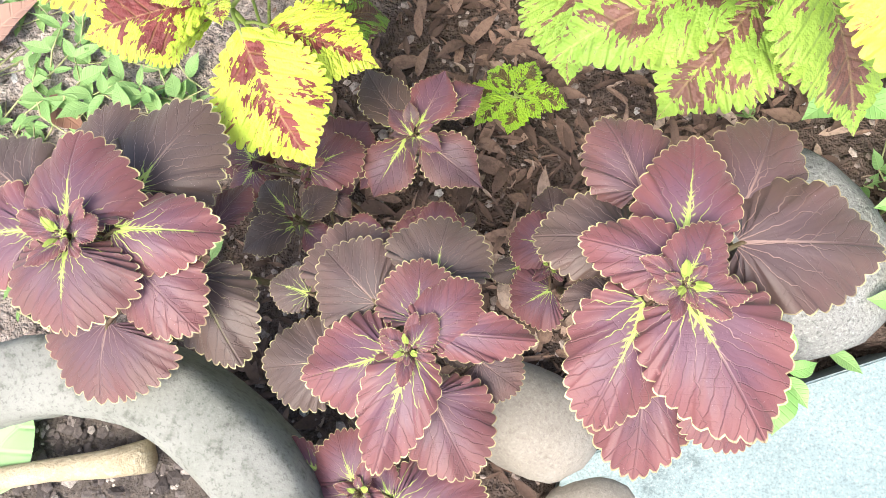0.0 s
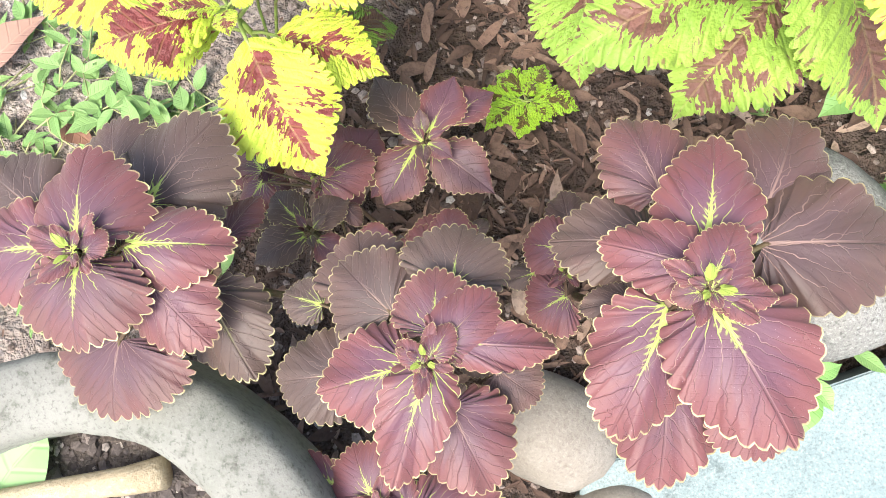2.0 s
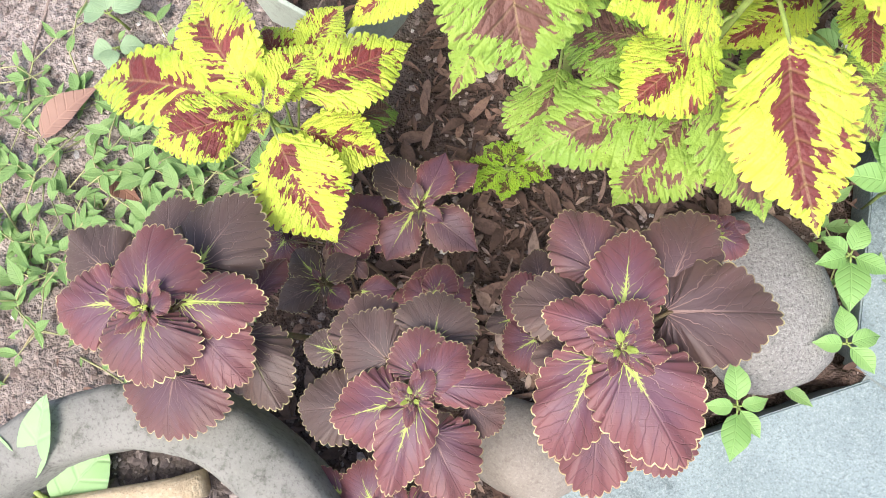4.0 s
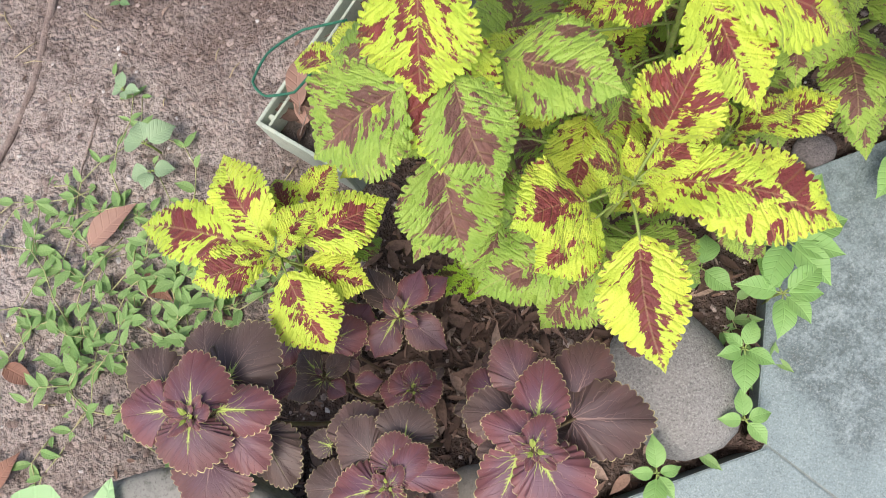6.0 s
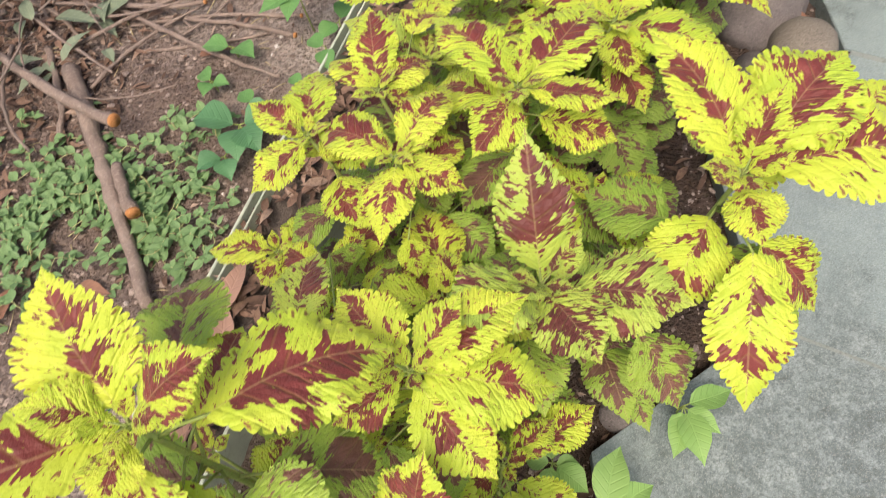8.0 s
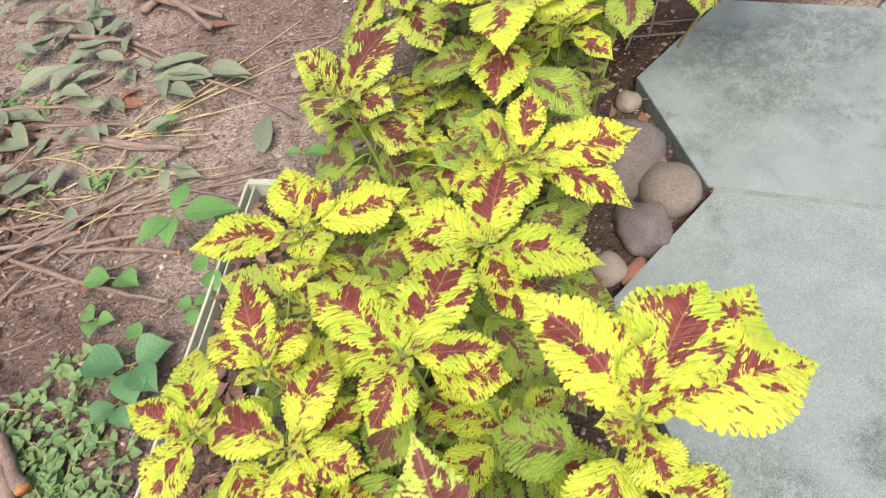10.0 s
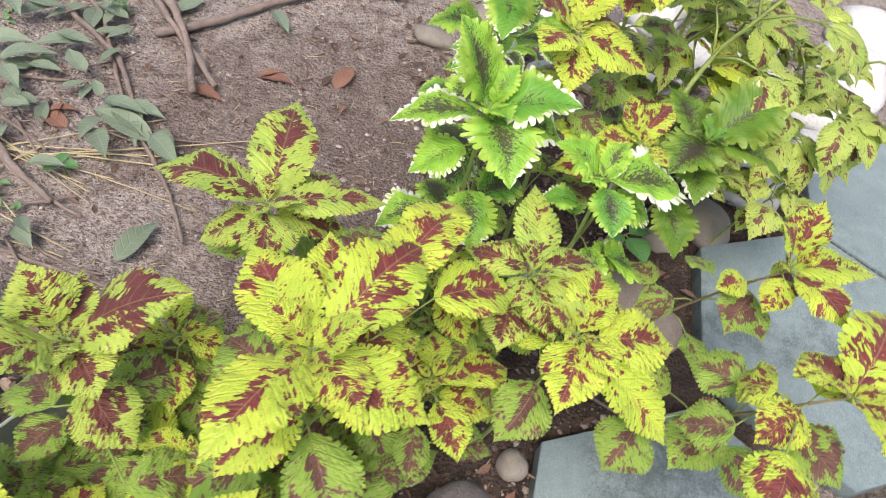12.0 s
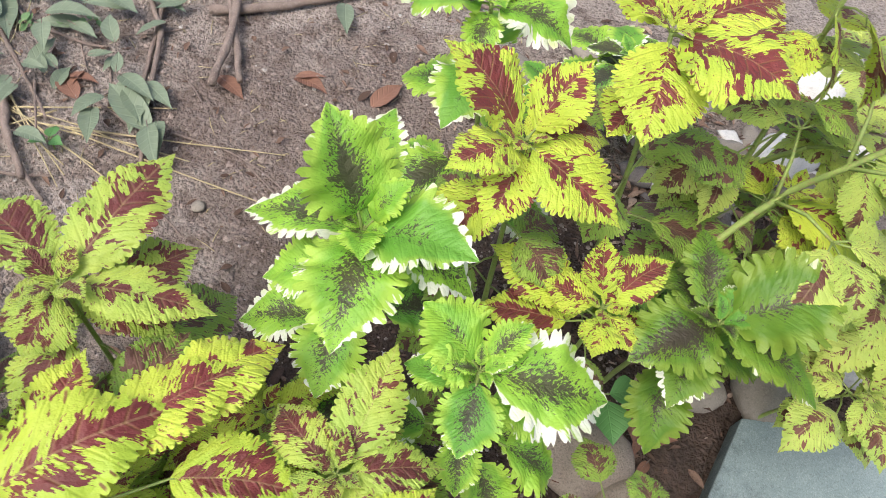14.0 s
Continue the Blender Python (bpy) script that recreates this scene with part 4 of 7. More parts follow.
coleus('dark', (0.245, 0.358, 0.346), (0.24, 0.38), [  # D2
    (0.001, -0.005, 0.002, -106, 0.062, -0.010, 0.041),
    (-0.010, -0.003, -0.004, -162, 0.052, -0.008, 0.056),
    (0.012, 0.010, 0.000, -1, 0.054, -0.009, 0.028),
    (0.008, 0.009, 0.004, 47, 0.038, -0.006, 0.036),
    (0.011, -0.024, -0.020, -62, 0.049, -0.008, 0.057),
    (0.004, 0.015, 0.002, 93, 0.034, -0.005, 0.047),
    (0.009, 0.042, -0.018, 82, 0.035, -0.006, 0.061),
    (-0.025, 0.026, -0.018, 139, 0.043, -0.007, 0.059),
    (-0.044, 0.037, -0.040, 104, 0.040, -0.006, 0.063),
    (-0.058, -0.010, -0.052, -171, 0.045, -0.007, 0.057),
    (0.036, -0.004, -0.038, -33, 0.027, -0.004, 0.040),
    (-0.074, 0.031, -0.045, 167, 0.026, -0.004, 0.030),
    (0.005, 0.003, 0.012, 63, 0.018, -0.003, 0.017),
    (-0.001, -0.002, 0.010, 142, 0.018, -0.003, 0.014),
])
coleus('dark', (0.383, 0.398, 0.363), (0.34, 0.43), [  # D3
    (0.005, -0.008, -0.005, -60, 0.072, -0.011, 0.073),
    (-0.015, -0.010, -0.013, -114, 0.068, -0.011, 0.059),
    (-0.001, 0.010, -0.001, 165, 0.050, -0.008, 0.039),
    (0.002, 0.022, -0.011, 84, 0.060, -0.010, 0.053),
    (0.036, 0.028, -0.029, 2, 0.075, -0.012, 0.073),
    (0.035, 0.040, -0.037, 68, 0.068, -0.011, 0.068),
    (-0.014, 0.059, -0.043, 116, 0.049, -0.008, 0.053),
    (-0.020, 0.030, -0.043, 179, 0.053, -0.008, 0.054),
    (-0.010, -0.033, -0.043, -93, 0.068, -0.011, 0.067),
    (0.030, -0.051, -0.045, -67, 0.033, -0.005, 0.054),
    (-0.001, 0.001, 0.009, 65, 0.033, -0.005, 0.032),
    (0.001, -0.003, 0.009, 0, 0.029, -0.005, 0.018),
    (-0.005, -0.002, 0.007, -167, 0.013, -0.002, 0.015),
])
coleus('dark', (0.199, 0.260, 0.228), (0.20, 0.32), [  # D6
    (0.000, 0.000, 0.000, -166, 0.046, -0.007, 0.035),
    (-0.006, 0.007, 0.005, 117, 0.034, -0.005, 0.058),
    (-0.023, 0.006, -0.005, 157, 0.056, -0.009, 0.028),
    (0.019, -0.003, -0.002, 117, 0.035, -0.006, 0.023),
    (0.024, -0.006, 0.000, 7, 0.061, -0.010, 0.057),
    (0.000, -0.008, 0.000, -89, 0.040, -0.006, 0.058),
])
coleus('dov', (0.200, 0.549, 0.134), (0.22, 0.53), [  # D4
    (-0.004, 0.005, 0.000, 128, 0.079, -0.013, 0.045),
    (0.003, 0.005, 0.002, 71, 0.062, -0.010, 0.043),
    (-0.006, -0.004, -0.002, -119, 0.060, -0.010, 0.049),
    (0.006, -0.002, -0.006, -36, 0.070, -0.011, 0.049),
    (0.000, -0.004, 0.008, 132, 0.036, -0.006, 0.020),
    (0.004, -0.005, 0.008, -28, 0.026, -0.004, 0.019),
], 1)
coleus('dov', (0.106, 0.463, 0.146), (0.15, 0.45), [  # D5
    (0.004, 0.002, 0.002, 46, 0.042, -0.007, 0.032),
    (-0.004, -0.003, 0.000, -152, 0.055, -0.009, 0.038),
    (-0.006, 0.006, -0.002, 137, 0.047, -0.007, 0.035),
    (0.004, -0.005, -0.006, -32, 0.028, -0.005, 0.030),
    (0.013, 0.048, -0.020, 59, 0.064, -0.010, 0.071),
    (-0.054, 0.037, -0.030, 109, 0.059, -0.009, 0.048),
    (-0.053, 0.032, -0.028, -76, 0.029, -0.005, 0.037),
], 1)
coleus('dark', (0.111, 0.511, 0.150), (0.15, 0.48), [  # D8
    (0.002, 0.000, 0.000, 31, 0.048, -0.012, 0.058),
    (0.000, 0.000, -0.016, -20, 0.035, -0.016, 0.041),
    (-0.055, 0.008, -0.008, 134, 0.039, -0.014, 0.038),
    (-0.054, -0.003, -0.008, -126, 0.034, -0.014, 0.037),
    (-0.049, -0.003, -0.008, -61, 0.025, -0.014, 0.031),
], 1)
coleus('dark', (0.506, 0.535, 0.100), (0.46, 0.57), [  # D7
    (0.004, -0.002, 0.000, -25, 0.033, -0.012, 0.040),
    (-0.002, 0.001, 0.000, 135, 0.025, -0.012, 0.033),
    (0.001, 0.002, 0.000, 32, 0.028, -0.012, 0.026),
    (0.001, -0.005, 0.000, -79, 0.025, -0.012, 0.036),
], 1)
coleus('dark', (0.325, 0.434, 0.140), (0.30, 0.45), [  # D9
    (0.000, 0.019, 0.000, 170, 0.036, -0.012, 0.053),
    (0.000, -0.019, 0.000, -148, 0.034, -0.012, 0.057),
    (0.005, 0.033, -0.024, 101, 0.046, -0.018, 0.041),
], 1)
coleus('dark', (0.221, 0.452, 0.130), (0.23, 0.45), [  # D10
    (-0.006, -0.004, 0.000, 176, 0.040, -0.012, 0.050),
    (-0.003, 0.003, 0.000, 121, 0.033, -0.012, 0.056),
    (0.003, 0.000, 0.000, 21, 0.034, -0.012, 0.055),
    (0.002, 0.005, 0.008, 76, 0.033, -0.010, 0.037),
], 1)
coleus('seed', (0.287, 0.621, 0.050), (0.30, 0.61), [  # G1
    (-0.008, 0.000, 0.000, -179, 0.054, -0.004, 0.029),
    (-0.003, 0.005, 0.000, 143, 0.036, -0.004, 0.030),
    (0.003, 0.005, 0.000, 67, 0.036, -0.004, 0.030),
    (0.006, -0.001, 0.000, -13, 0.048, -0.004, 0.029),
    (0.000, -0.004, 0.000, -101, 0.038, -0.004, 0.032),
    (-0.004, -0.003, 0.000, -141, 0.049, -0.004, 0.026),
    (0.001, -0.001, 0.008, 69, 0.019, -0.002, 0.017),
    (0.004, -0.005, 0.005, -44, 0.030, -0.003, 0.023),
])
coleus('yel', (0.080, 0.599, 0.280), (0.13, 0.56), [  # Y1
    (-0.007, 0.010, -0.001, 123, 0.142, -0.010, 0.080),
    (-0.012, 0.003, -0.003, 167, 0.207, -0.054, 0.076),
    (-0.011, -0.004, 0.001, -160, 0.092, 0.005, 0.060),
    (0.012, -0.020, -0.007, -60, 0.104, -0.042, 0.084),
    (0.030, 0.016, -0.002, 31, 0.113, -0.023, 0.080),
    (0.006, 0.010, -0.001, 59, 0.065, -0.004, 0.050),
    (0.050, 0.017, -0.081, 35, 0.055, -0.049, 0.055),
    (-0.010, 0.061, -0.050, 113, 0.053, 0.000, 0.050),
    (0.016, 0.070, -0.050, 60, 0.069, 0.000, 0.050),
], 1)
coleus('yel', (0.471, 0.632, 0.425), (0.44, 0.64), [  # Y3
    (0.002, -0.048, -0.001, -79, 0.119, -0.030, 0.076),
    (0.038, -0.008, -0.000, -11, 0.142, -0.029, 0.082),
    (0.012, -0.003, 0.003, -14, 0.112, 0.032, 0.064),
    (0.016, 0.026, 0.032, 60, 0.058, 0.068, 0.074),
    (-0.041, -0.020, 0.009, -154, 0.074, 0.031, 0.080),
    (-0.012, 0.000, 0.015, 180, 0.036, 0.044, 0.056),
    (0.010, 0.007, 0.009, 35, 0.049, 0.036, 0.045),
    (-0.041, -0.032, -0.125, -159, 0.126, -0.030, 0.078),
    (-0.021, -0.037, -0.125, -130, 0.100, -0.034, 0.086),
    (-0.026, -0.032, -0.075, -64, 0.112, -0.053, 0.078),
    (0.023, 0.176, -0.120, -86, 0.059, -0.050, 0.061),
    (-0.051, 0.139, -0.120, -72, 0.044, -0.050, 0.073),
], 2)
coleus('yel', (0.314, 0.746, 0.643), (0.35, 0.73), [  # Y4
    (-0.003, 0.012, 0.008, 106, 0.099, 0.065, 0.088),
    (-0.012, -0.002, 0.001, -168, 0.198, 0.012, 0.086),
    (-0.003, -0.027, -0.019, -95, 0.071, -0.063, 0.088),
    (0.051, -0.000, -0.017, 17, 0.152, -0.066, 0.100),
    (0.011, 0.004, 0.005, 19, 0.078, 0.030, 0.058),
    (-0.012, 0.002, 0.010, 169, 0.049, 0.040, 0.045),
    (-0.004, -0.011, 0.000, -108, 0.051, 0.000, 0.050),
    (-0.023, -0.084, -0.078, -151, 0.089, -0.035, 0.098),
    (0.043, -0.049, -0.107, -26, 0.105, 0.026, 0.076),
    (0.014, -0.081, -0.072, -66, 0.085, -0.038, 0.069),
    (-0.029, -0.069, -0.104, -146, 0.085, -0.046, 0.070),
    (-0.010, -0.096, -0.176, -78, 0.093, -0.064, 0.091),
    (0.000, -0.089, -0.208, -121, 0.101, -0.072, 0.054),
    (0.003, 0.072, -0.080, 84, 0.110, -0.040, 0.088),
])
coleus('yel', (0.512, 0.787, 0.505), (0.50, 0.78), [  # Y5
    (0.012, -0.003, -0.005, -12, 0.131, -0.055, 0.085),
    (0.011, 0.004, 0.000, 21, 0.127, 0.000, 0.066),
    (-0.006, 0.010, 0.002, 120, 0.098, 0.018, 0.070),
    (0.006, -0.010, -0.006, -60, 0.109, -0.054, 0.075),
    (-0.011, -0.004, -0.003, -161, 0.078, -0.017, 0.055),
    (0.010, 0.007, 0.006, 38, 0.070, 0.034, 0.050),
    (-0.011, 0.005, 0.011, 153, 0.033, 0.029, 0.040),
    (-0.152, -0.069, -0.024, 64, 0.060, -0.026, 0.058),
    (-0.050, -0.034, -0.120, -81, 0.059, -0.050, 0.056),
])
coleus('red', (0.660, 0.860, 0.466), (0.63, 0.88), [  # Y6
    (-0.011, -0.004, 0.006, -159, 0.107, 0.050, 0.086),
    (0.031, -0.013, 0.004, -26, 0.119, 0.015, 0.100),
    (0.003, -0.012, 0.003, -74, 0.097, 0.028, 0.078),
    (0.001, 0.012, 0.012, 84, 0.104, 0.108, 0.075),
    (0.010, 0.006, 0.010, 31, 0.046, 0.040, 0.045),
    (-0.008, -0.008, 0.011, -135, 0.030, 0.029, 0.040),
    (0.103, -0.042, -0.096, -74, 0.086, -0.044, 0.080),
])
coleus('yel', (0.886, 0.915, 0.505), (0.79, 0.96), [  # YR
    (-0.004, 0.011, 0.005, 111, 0.155, 0.068, 0.088),
    (0.030, 0.017, 0.013, 35, 0.124, 0.034, 0.115),
    (0.041, 0.017, -0.016, 23, 0.188, -0.011, 0.110),
    (0.032, -0.002, -0.000, -9, 0.170, -0.005, 0.110),
    (-0.001, -0.012, -0.003, -94, 0.063, -0.017, 0.062),
    (-0.009, -0.071, -0.037, -107, 0.145, -0.082, 0.085),
    (0.007, -0.060, -0.048, -54, 0.082, -0.057, 0.080),
    (-0.011, -0.005, 0.007, -156, 0.037, 0.023, 0.045),
    (0.008, 0.009, 0.010, 48, 0.062, 0.050, 0.050),
], 2)
coleus('yel', (0.693, 1.097, 0.500), (0.69, 1.10), [  # CL
    (0.010, 0.007, 0.000, 45, 0.169, -0.020, 0.086),
    (-0.004, 0.011, 0.000, 117, 0.157, -0.008, 0.075),
    (0.011, -0.005, 0.000, -21, 0.111, -0.008, 0.054),
    (-0.007, -0.009, -0.005, -140, 0.084, -0.025, 0.066),
    (-0.006, -0.011, 0.002, -177, 0.023, -0.017, 0.039),
    (0.003, 0.011, -0.014, 72, 0.127, -0.036, 0.056),
])
coleus('yel', (0.534, 1.061, 0.470), (0.56, 1.04), [  # Y8
    (0.010, 0.007, 0.000, 48, 0.119, -0.020, 0.061),
    (0.009, -0.008, 0.000, -35, 0.082, -0.020, 0.053),
    (-0.008, 0.009, 0.000, 140, 0.110, -0.020, 0.064),
    (-0.000, -0.012, -0.002, -113, 0.095, -0.023, 0.059),
    (-0.005, -0.085, -0.048, -88, 0.038, -0.032, 0.037),
    (0.012, 0.001, 0.001, 42, 0.055, -0.018, 0.032),
])
coleus('yel', (0.430, 1.139, 0.450), (0.50, 1.09), [  # Y7
    (-0.007, -0.010, 0.000, -151, 0.089, -0.020, 0.066),
    (-0.009, 0.008, 0.000, 136, 0.083, 0.012, 0.047),
    (0.003, 0.012, 0.000, 81, 0.115, -0.020, 0.066),
    (0.011, 0.001, -0.016, -36, 0.034, -0.024, 0.041),
])
coleus('yel', (0.529, 1.175, 0.460), (0.58, 1.14), [  # YA
    (0.001, 0.012, 0.000, 86, 0.130, 0.012, 0.063),
    (0.011, 0.006, 0.000, 34, 0.079, -0.020, 0.061),
    (-0.006, 0.010, 0.000, 124, 0.096, -0.020, 0.054),
    (0.009, -0.008, 0.001, 2, 0.034, -0.018, 0.034),
    (0.059, 0.109, -0.024, 56, 0.071, -0.026, 0.065),
])
coleus('yel', (0.341, 1.061, 0.320), (0.42, 1.01), [  # YB
    (-0.012, 0.003, 0.000, 159, 0.101, -0.020, 0.059),
    (0.011, 0.005, 0.000, 43, 0.074, -0.020, 0.057),
    (-0.003, -0.012, 0.000, -145, 0.038, -0.020, 0.053),
    (0.005, -0.011, 0.000, -48, 0.037, -0.020, 0.045),
])
coleus('yel', (0.238, 0.809, 0.310), (0.30, 0.77), [  # YK
    (-0.098, 0.050, -0.056, 80, 0.077, -0.034, 0.056),
    (-0.108, 0.046, -0.056, 164, 0.078, -0.034, 0.050),
    (-0.006, -0.053, -0.064, -158, 0.113, -0.036, 0.049),
], 0)
coleus('red', (0.404, 0.846, 0.500), (0.43, 0.83), [  # Y10
    (0.003, 0.012, 0.000, 73, 0.098, -0.020, 0.057),
    (-0.006, 0.002, 0.000, 143, 0.050, -0.020, 0.043),
    (0.005, -0.007, 0.000, -13, 0.023, -0.020, 0.048),
    (0.025, 0.144, -0.096, -45, 0.021, -0.044, 0.065),
    (0.072, 0.107, -0.112, -21, 0.019, -0.048, 0.064),
])
coleus('yel', (0.632, 1.412, 0.394), (0.70, 1.38), [  # YC
    (-0.024, 0.003, 0.000, 165, 0.153, 0.006, 0.086),
    (0.001, 0.012, 0.004, 83, 0.088, 0.032, 0.080),
    (0.027, -0.002, 0.000, -3, 0.148, 0.003, 0.082),
    (0.001, -0.012, 0.000, -86, 0.060, 0.000, 0.068),
    (0.010, 0.007, 0.004, 38, 0.070, 0.026, 0.055),
    (-0.010, -0.007, 0.007, -146, 0.042, 0.023, 0.040),
    (0.031, -0.001, -0.080, -11, 0.047, -0.040, 0.113),
])
coleus('yel', (0.860, 1.238, 0.420), (0.84, 1.25), [  # YD
    (0.007, 0.010, 0.000, 54, 0.153, 0.000, 0.080),
    (-0.010, 0.007, 0.000, 129, 0.132, 0.008, 0.071),
    (0.010, -0.011, 0.000, -34, 0.150, -0.020, 0.084),
    (-0.002, -0.012, 0.000, -91, 0.071, -0.020, 0.065),
    (-0.010, 0.007, -0.019, 171, 0.063, -0.041, 0.046),
])
coleus('red', (0.600, 1.268, 0.400), (0.65, 1.24), [  # YE
    (-0.010, 0.006, 0.000, 131, 0.152, -0.008, 0.074),
    (0.005, 0.011, 0.000, 65, 0.069, -0.020, 0.049),
    (0.012, -0.003, -0.005, 3, 0.117, -0.025, 0.057),
])
coleus('yel', (0.979, 1.369, 0.402), (0.97, 1.40), [  # Y14
    (-0.011, 0.004, 0.017, 161, 0.057, 0.083, 0.080),
    (0.024, -0.002, -0.001, -7, 0.176, -0.018, 0.092),
    (-0.008, -0.009, 0.001, -131, 0.131, 0.006, 0.100),
    (0.027, -0.020, -0.012, -56, 0.150, -0.020, 0.085),
    (0.007, 0.010, 0.006, 55, 0.092, 0.044, 0.060),
    (0.005, -0.011, 0.003, -67, 0.064, 0.017, 0.055),
    (-0.010, -0.007, 0.010, -143, 0.038, 0.030, 0.045),
    (0.001, -0.040, -0.080, -83, 0.062, -0.040, 0.110),
], 3)
coleus('red', (0.769, 1.592, 0.443), (0.83, 1.53), [  # Y12
    (-0.009, 0.008, 0.016, 138, 0.051, 0.070, 0.078),
    (0.011, 0.004, 0.005, 20, 0.143, 0.063, 0.105),
    (-0.006, -0.010, 0.007, -122, 0.118, 0.065, 0.085),
    (0.008, -0.008, -0.000, -45, 0.085, -0.001, 0.072),
    (0.000, 0.012, 0.006, 90, 0.063, 0.034, 0.055),
    (0.004, -0.011, 0.006, -72, 0.051, 0.024, 0.050),
    (-0.018, -0.045, -0.096, 137, 0.091, -0.044, 0.089),
    (0.035, -0.025, -0.120, -52, 0.058, -0.050, 0.089),
    (0.104, -0.126, -0.096, 29, 0.083, -0.044, 0.076),
])
coleus('yel', (1.063, 1.591, 0.518), (1.05, 1.59), [  # Y11
    (-0.007, 0.009, -0.000, 128, 0.162, -0.004, 0.092),
    (0.071, 0.131, -0.010, 62, 0.150, -0.004, 0.090),
    (0.016, 0.030, -0.001, 59, 0.192, -0.009, 0.105),
    (0.011, -0.004, -0.003, -18, 0.144, -0.031, 0.100),
    (-0.005, -0.011, 0.002, -115, 0.165, 0.032, 0.095),
    (0.008, -0.009, 0.002, -49, 0.094, 0.018, 0.080),
    (-0.011, 0.005, 0.008, 153, 0.055, 0.037, 0.055),
    (0.011, 0.004, 0.009, 18, 0.051, 0.041, 0.050),
    (0.097, 0.173, -0.024, 68, 0.149, -0.022, 0.089),
    (0.133, 0.135, -0.048, 24, 0.134, -0.032, 0.087),
    (0.084, 0.073, -0.064, -15, 0.043, -0.036, 0.066),
    (0.000, 0.092, -0.048, 100, 0.111, 0.020, 0.067),
    (0.024, 0.175, -0.080, 91, 0.119, -0.032, 0.074),
])
coleus('red', (0.943, 1.847, 0.455), (1.00, 1.81), [  # Y16
    (0.001, 0.012, 0.000, 92, 0.207, 0.012, 0.096),
    (-0.011, 0.005, 0.000, 169, 0.171, -0.012, 0.086),
    (0.010, 0.006, -0.002, 19, 0.169, -0.019, 0.075),
    (0.001, -0.012, -0.005, -82, 0.073, -0.025, 0.088),
    (-0.011, 0.004, -0.029, -160, 0.091, -0.051, 0.074),
    (0.010, 0.007, -0.029, 15, 0.110, -0.051, 0.066),
], 3)
coleus('red', (1.336, 1.810, 0.455), (1.29, 1.84), [  # Y13
    (0.000, 0.012, 0.000, 94, 0.139, 0.032, 0.072),
    (-0.012, 0.001, 0.000, 156, 0.098, -0.020, 0.057),
    (0.011, 0.005, 0.002, 33, 0.105, -0.017, 0.058),
    (0.012, -0.001, -0.005, -12, 0.140, -0.025, 0.088),
    (0.005, -0.011, -0.005, -67, 0.083, -0.025, 0.067),
    (-0.007, -0.010, 0.000, -116, 0.045, -0.020, 0.051),
    (0.021, -0.010, -0.096, -149, 0.047, -0.044, 0.086),
], 3)
coleus('yel', (1.400, 1.727, 0.444), (1.34, 1.74), [  # Y17
    (0.032, 0.004, -0.002, 9, 0.123, -0.020, 0.090),
    (0.029, -0.018, -0.014, -39, 0.145, -0.052, 0.082),
    (-0.003, -0.012, -0.000, -104, 0.115, -0.005, 0.082),
    (0.003, 0.012, 0.001, 74, 0.113, 0.009, 0.072),
    (0.008, -0.009, 0.001, -50, 0.073, 0.009, 0.050),
    (-0.011, 0.004, 0.007, 158, 0.042, 0.023, 0.045),
    (0.008, 0.008, 0.005, 45, 0.059, 0.025, 0.045),
    (-0.036, 0.120, -0.096, -120, 0.078, -0.044, 0.091),
    (-0.066, 0.007, -0.160, -149, 0.065, -0.060, 0.092),
], 2)
coleus('yel', (1.521, 2.136, 0.461), (1.49, 2.19), [  # Y18
    (0.007, 0.010, 0.004, 57, 0.095, 0.030, 0.055),
    (-0.006, 0.011, 0.009, 118, 0.062, 0.046, 0.052),
    (-0.012, 0.000, 0.000, 180, 0.070, 0.000, 0.055),
    (0.002, -0.012, -0.002, -80, 0.054, -0.010, 0.050),
    (0.010, -0.006, -0.002, -32, 0.053, -0.010, 0.042),
    (-0.032, 0.002, -0.020, 168, 0.136, 0.000, 0.080),
    (-0.032, -0.013, -0.042, -167, 0.121, -0.018, 0.070),
    (0.010, 0.007, 0.003, 34, 0.024, 0.007, 0.030),
], 2)
coleus('yel', (1.354, 2.199, 0.611), (1.37, 2.21), [  # Y19
    (-0.012, 0.002, 0.007, 170, 0.116, 0.066, 0.090),
    (0.005, 0.011, 0.011, 66, 0.075, 0.069, 0.080),
    (-0.007, -0.010, 0.001, -123, 0.097, 0.004, 0.075),
    (0.012, -0.003, -0.003, -12, 0.131, -0.033, 0.095),
    (0.000, -0.012, -0.006, -89, 0.091, -0.048, 0.065),
    (0.009, 0.007, -0.002, 38, 0.102, -0.018, 0.070),
    (-0.008, -0.008, 0.008, -135, 0.030, 0.022, 0.030),
])
coleus('whi', (1.234, 2.039, 0.541), (1.25, 2.04), [  # W1
    (-0.010, 0.006, 0.020, 150, 0.068, 0.111, 0.115),
    (-0.003, 0.012, 0.004, 105, 0.139, 0.044, 0.075),
    (0.012, 0.000, 0.004, 0, 0.128, 0.040, 0.105),
    (-0.012, -0.002, -0.003, -169, 0.136, -0.029, 0.085),
    (0.003, -0.011, -0.001, -73, 0.140, -0.012, 0.115),
    (0.012, 0.001, -0.005, 5, 0.134, -0.055, 0.075),
    (0.005, -0.011, 0.007, -63, 0.055, 0.033, 0.050),
    (0.007, 0.010, 0.012, 55, 0.049, 0.048, 0.045),
], 4)
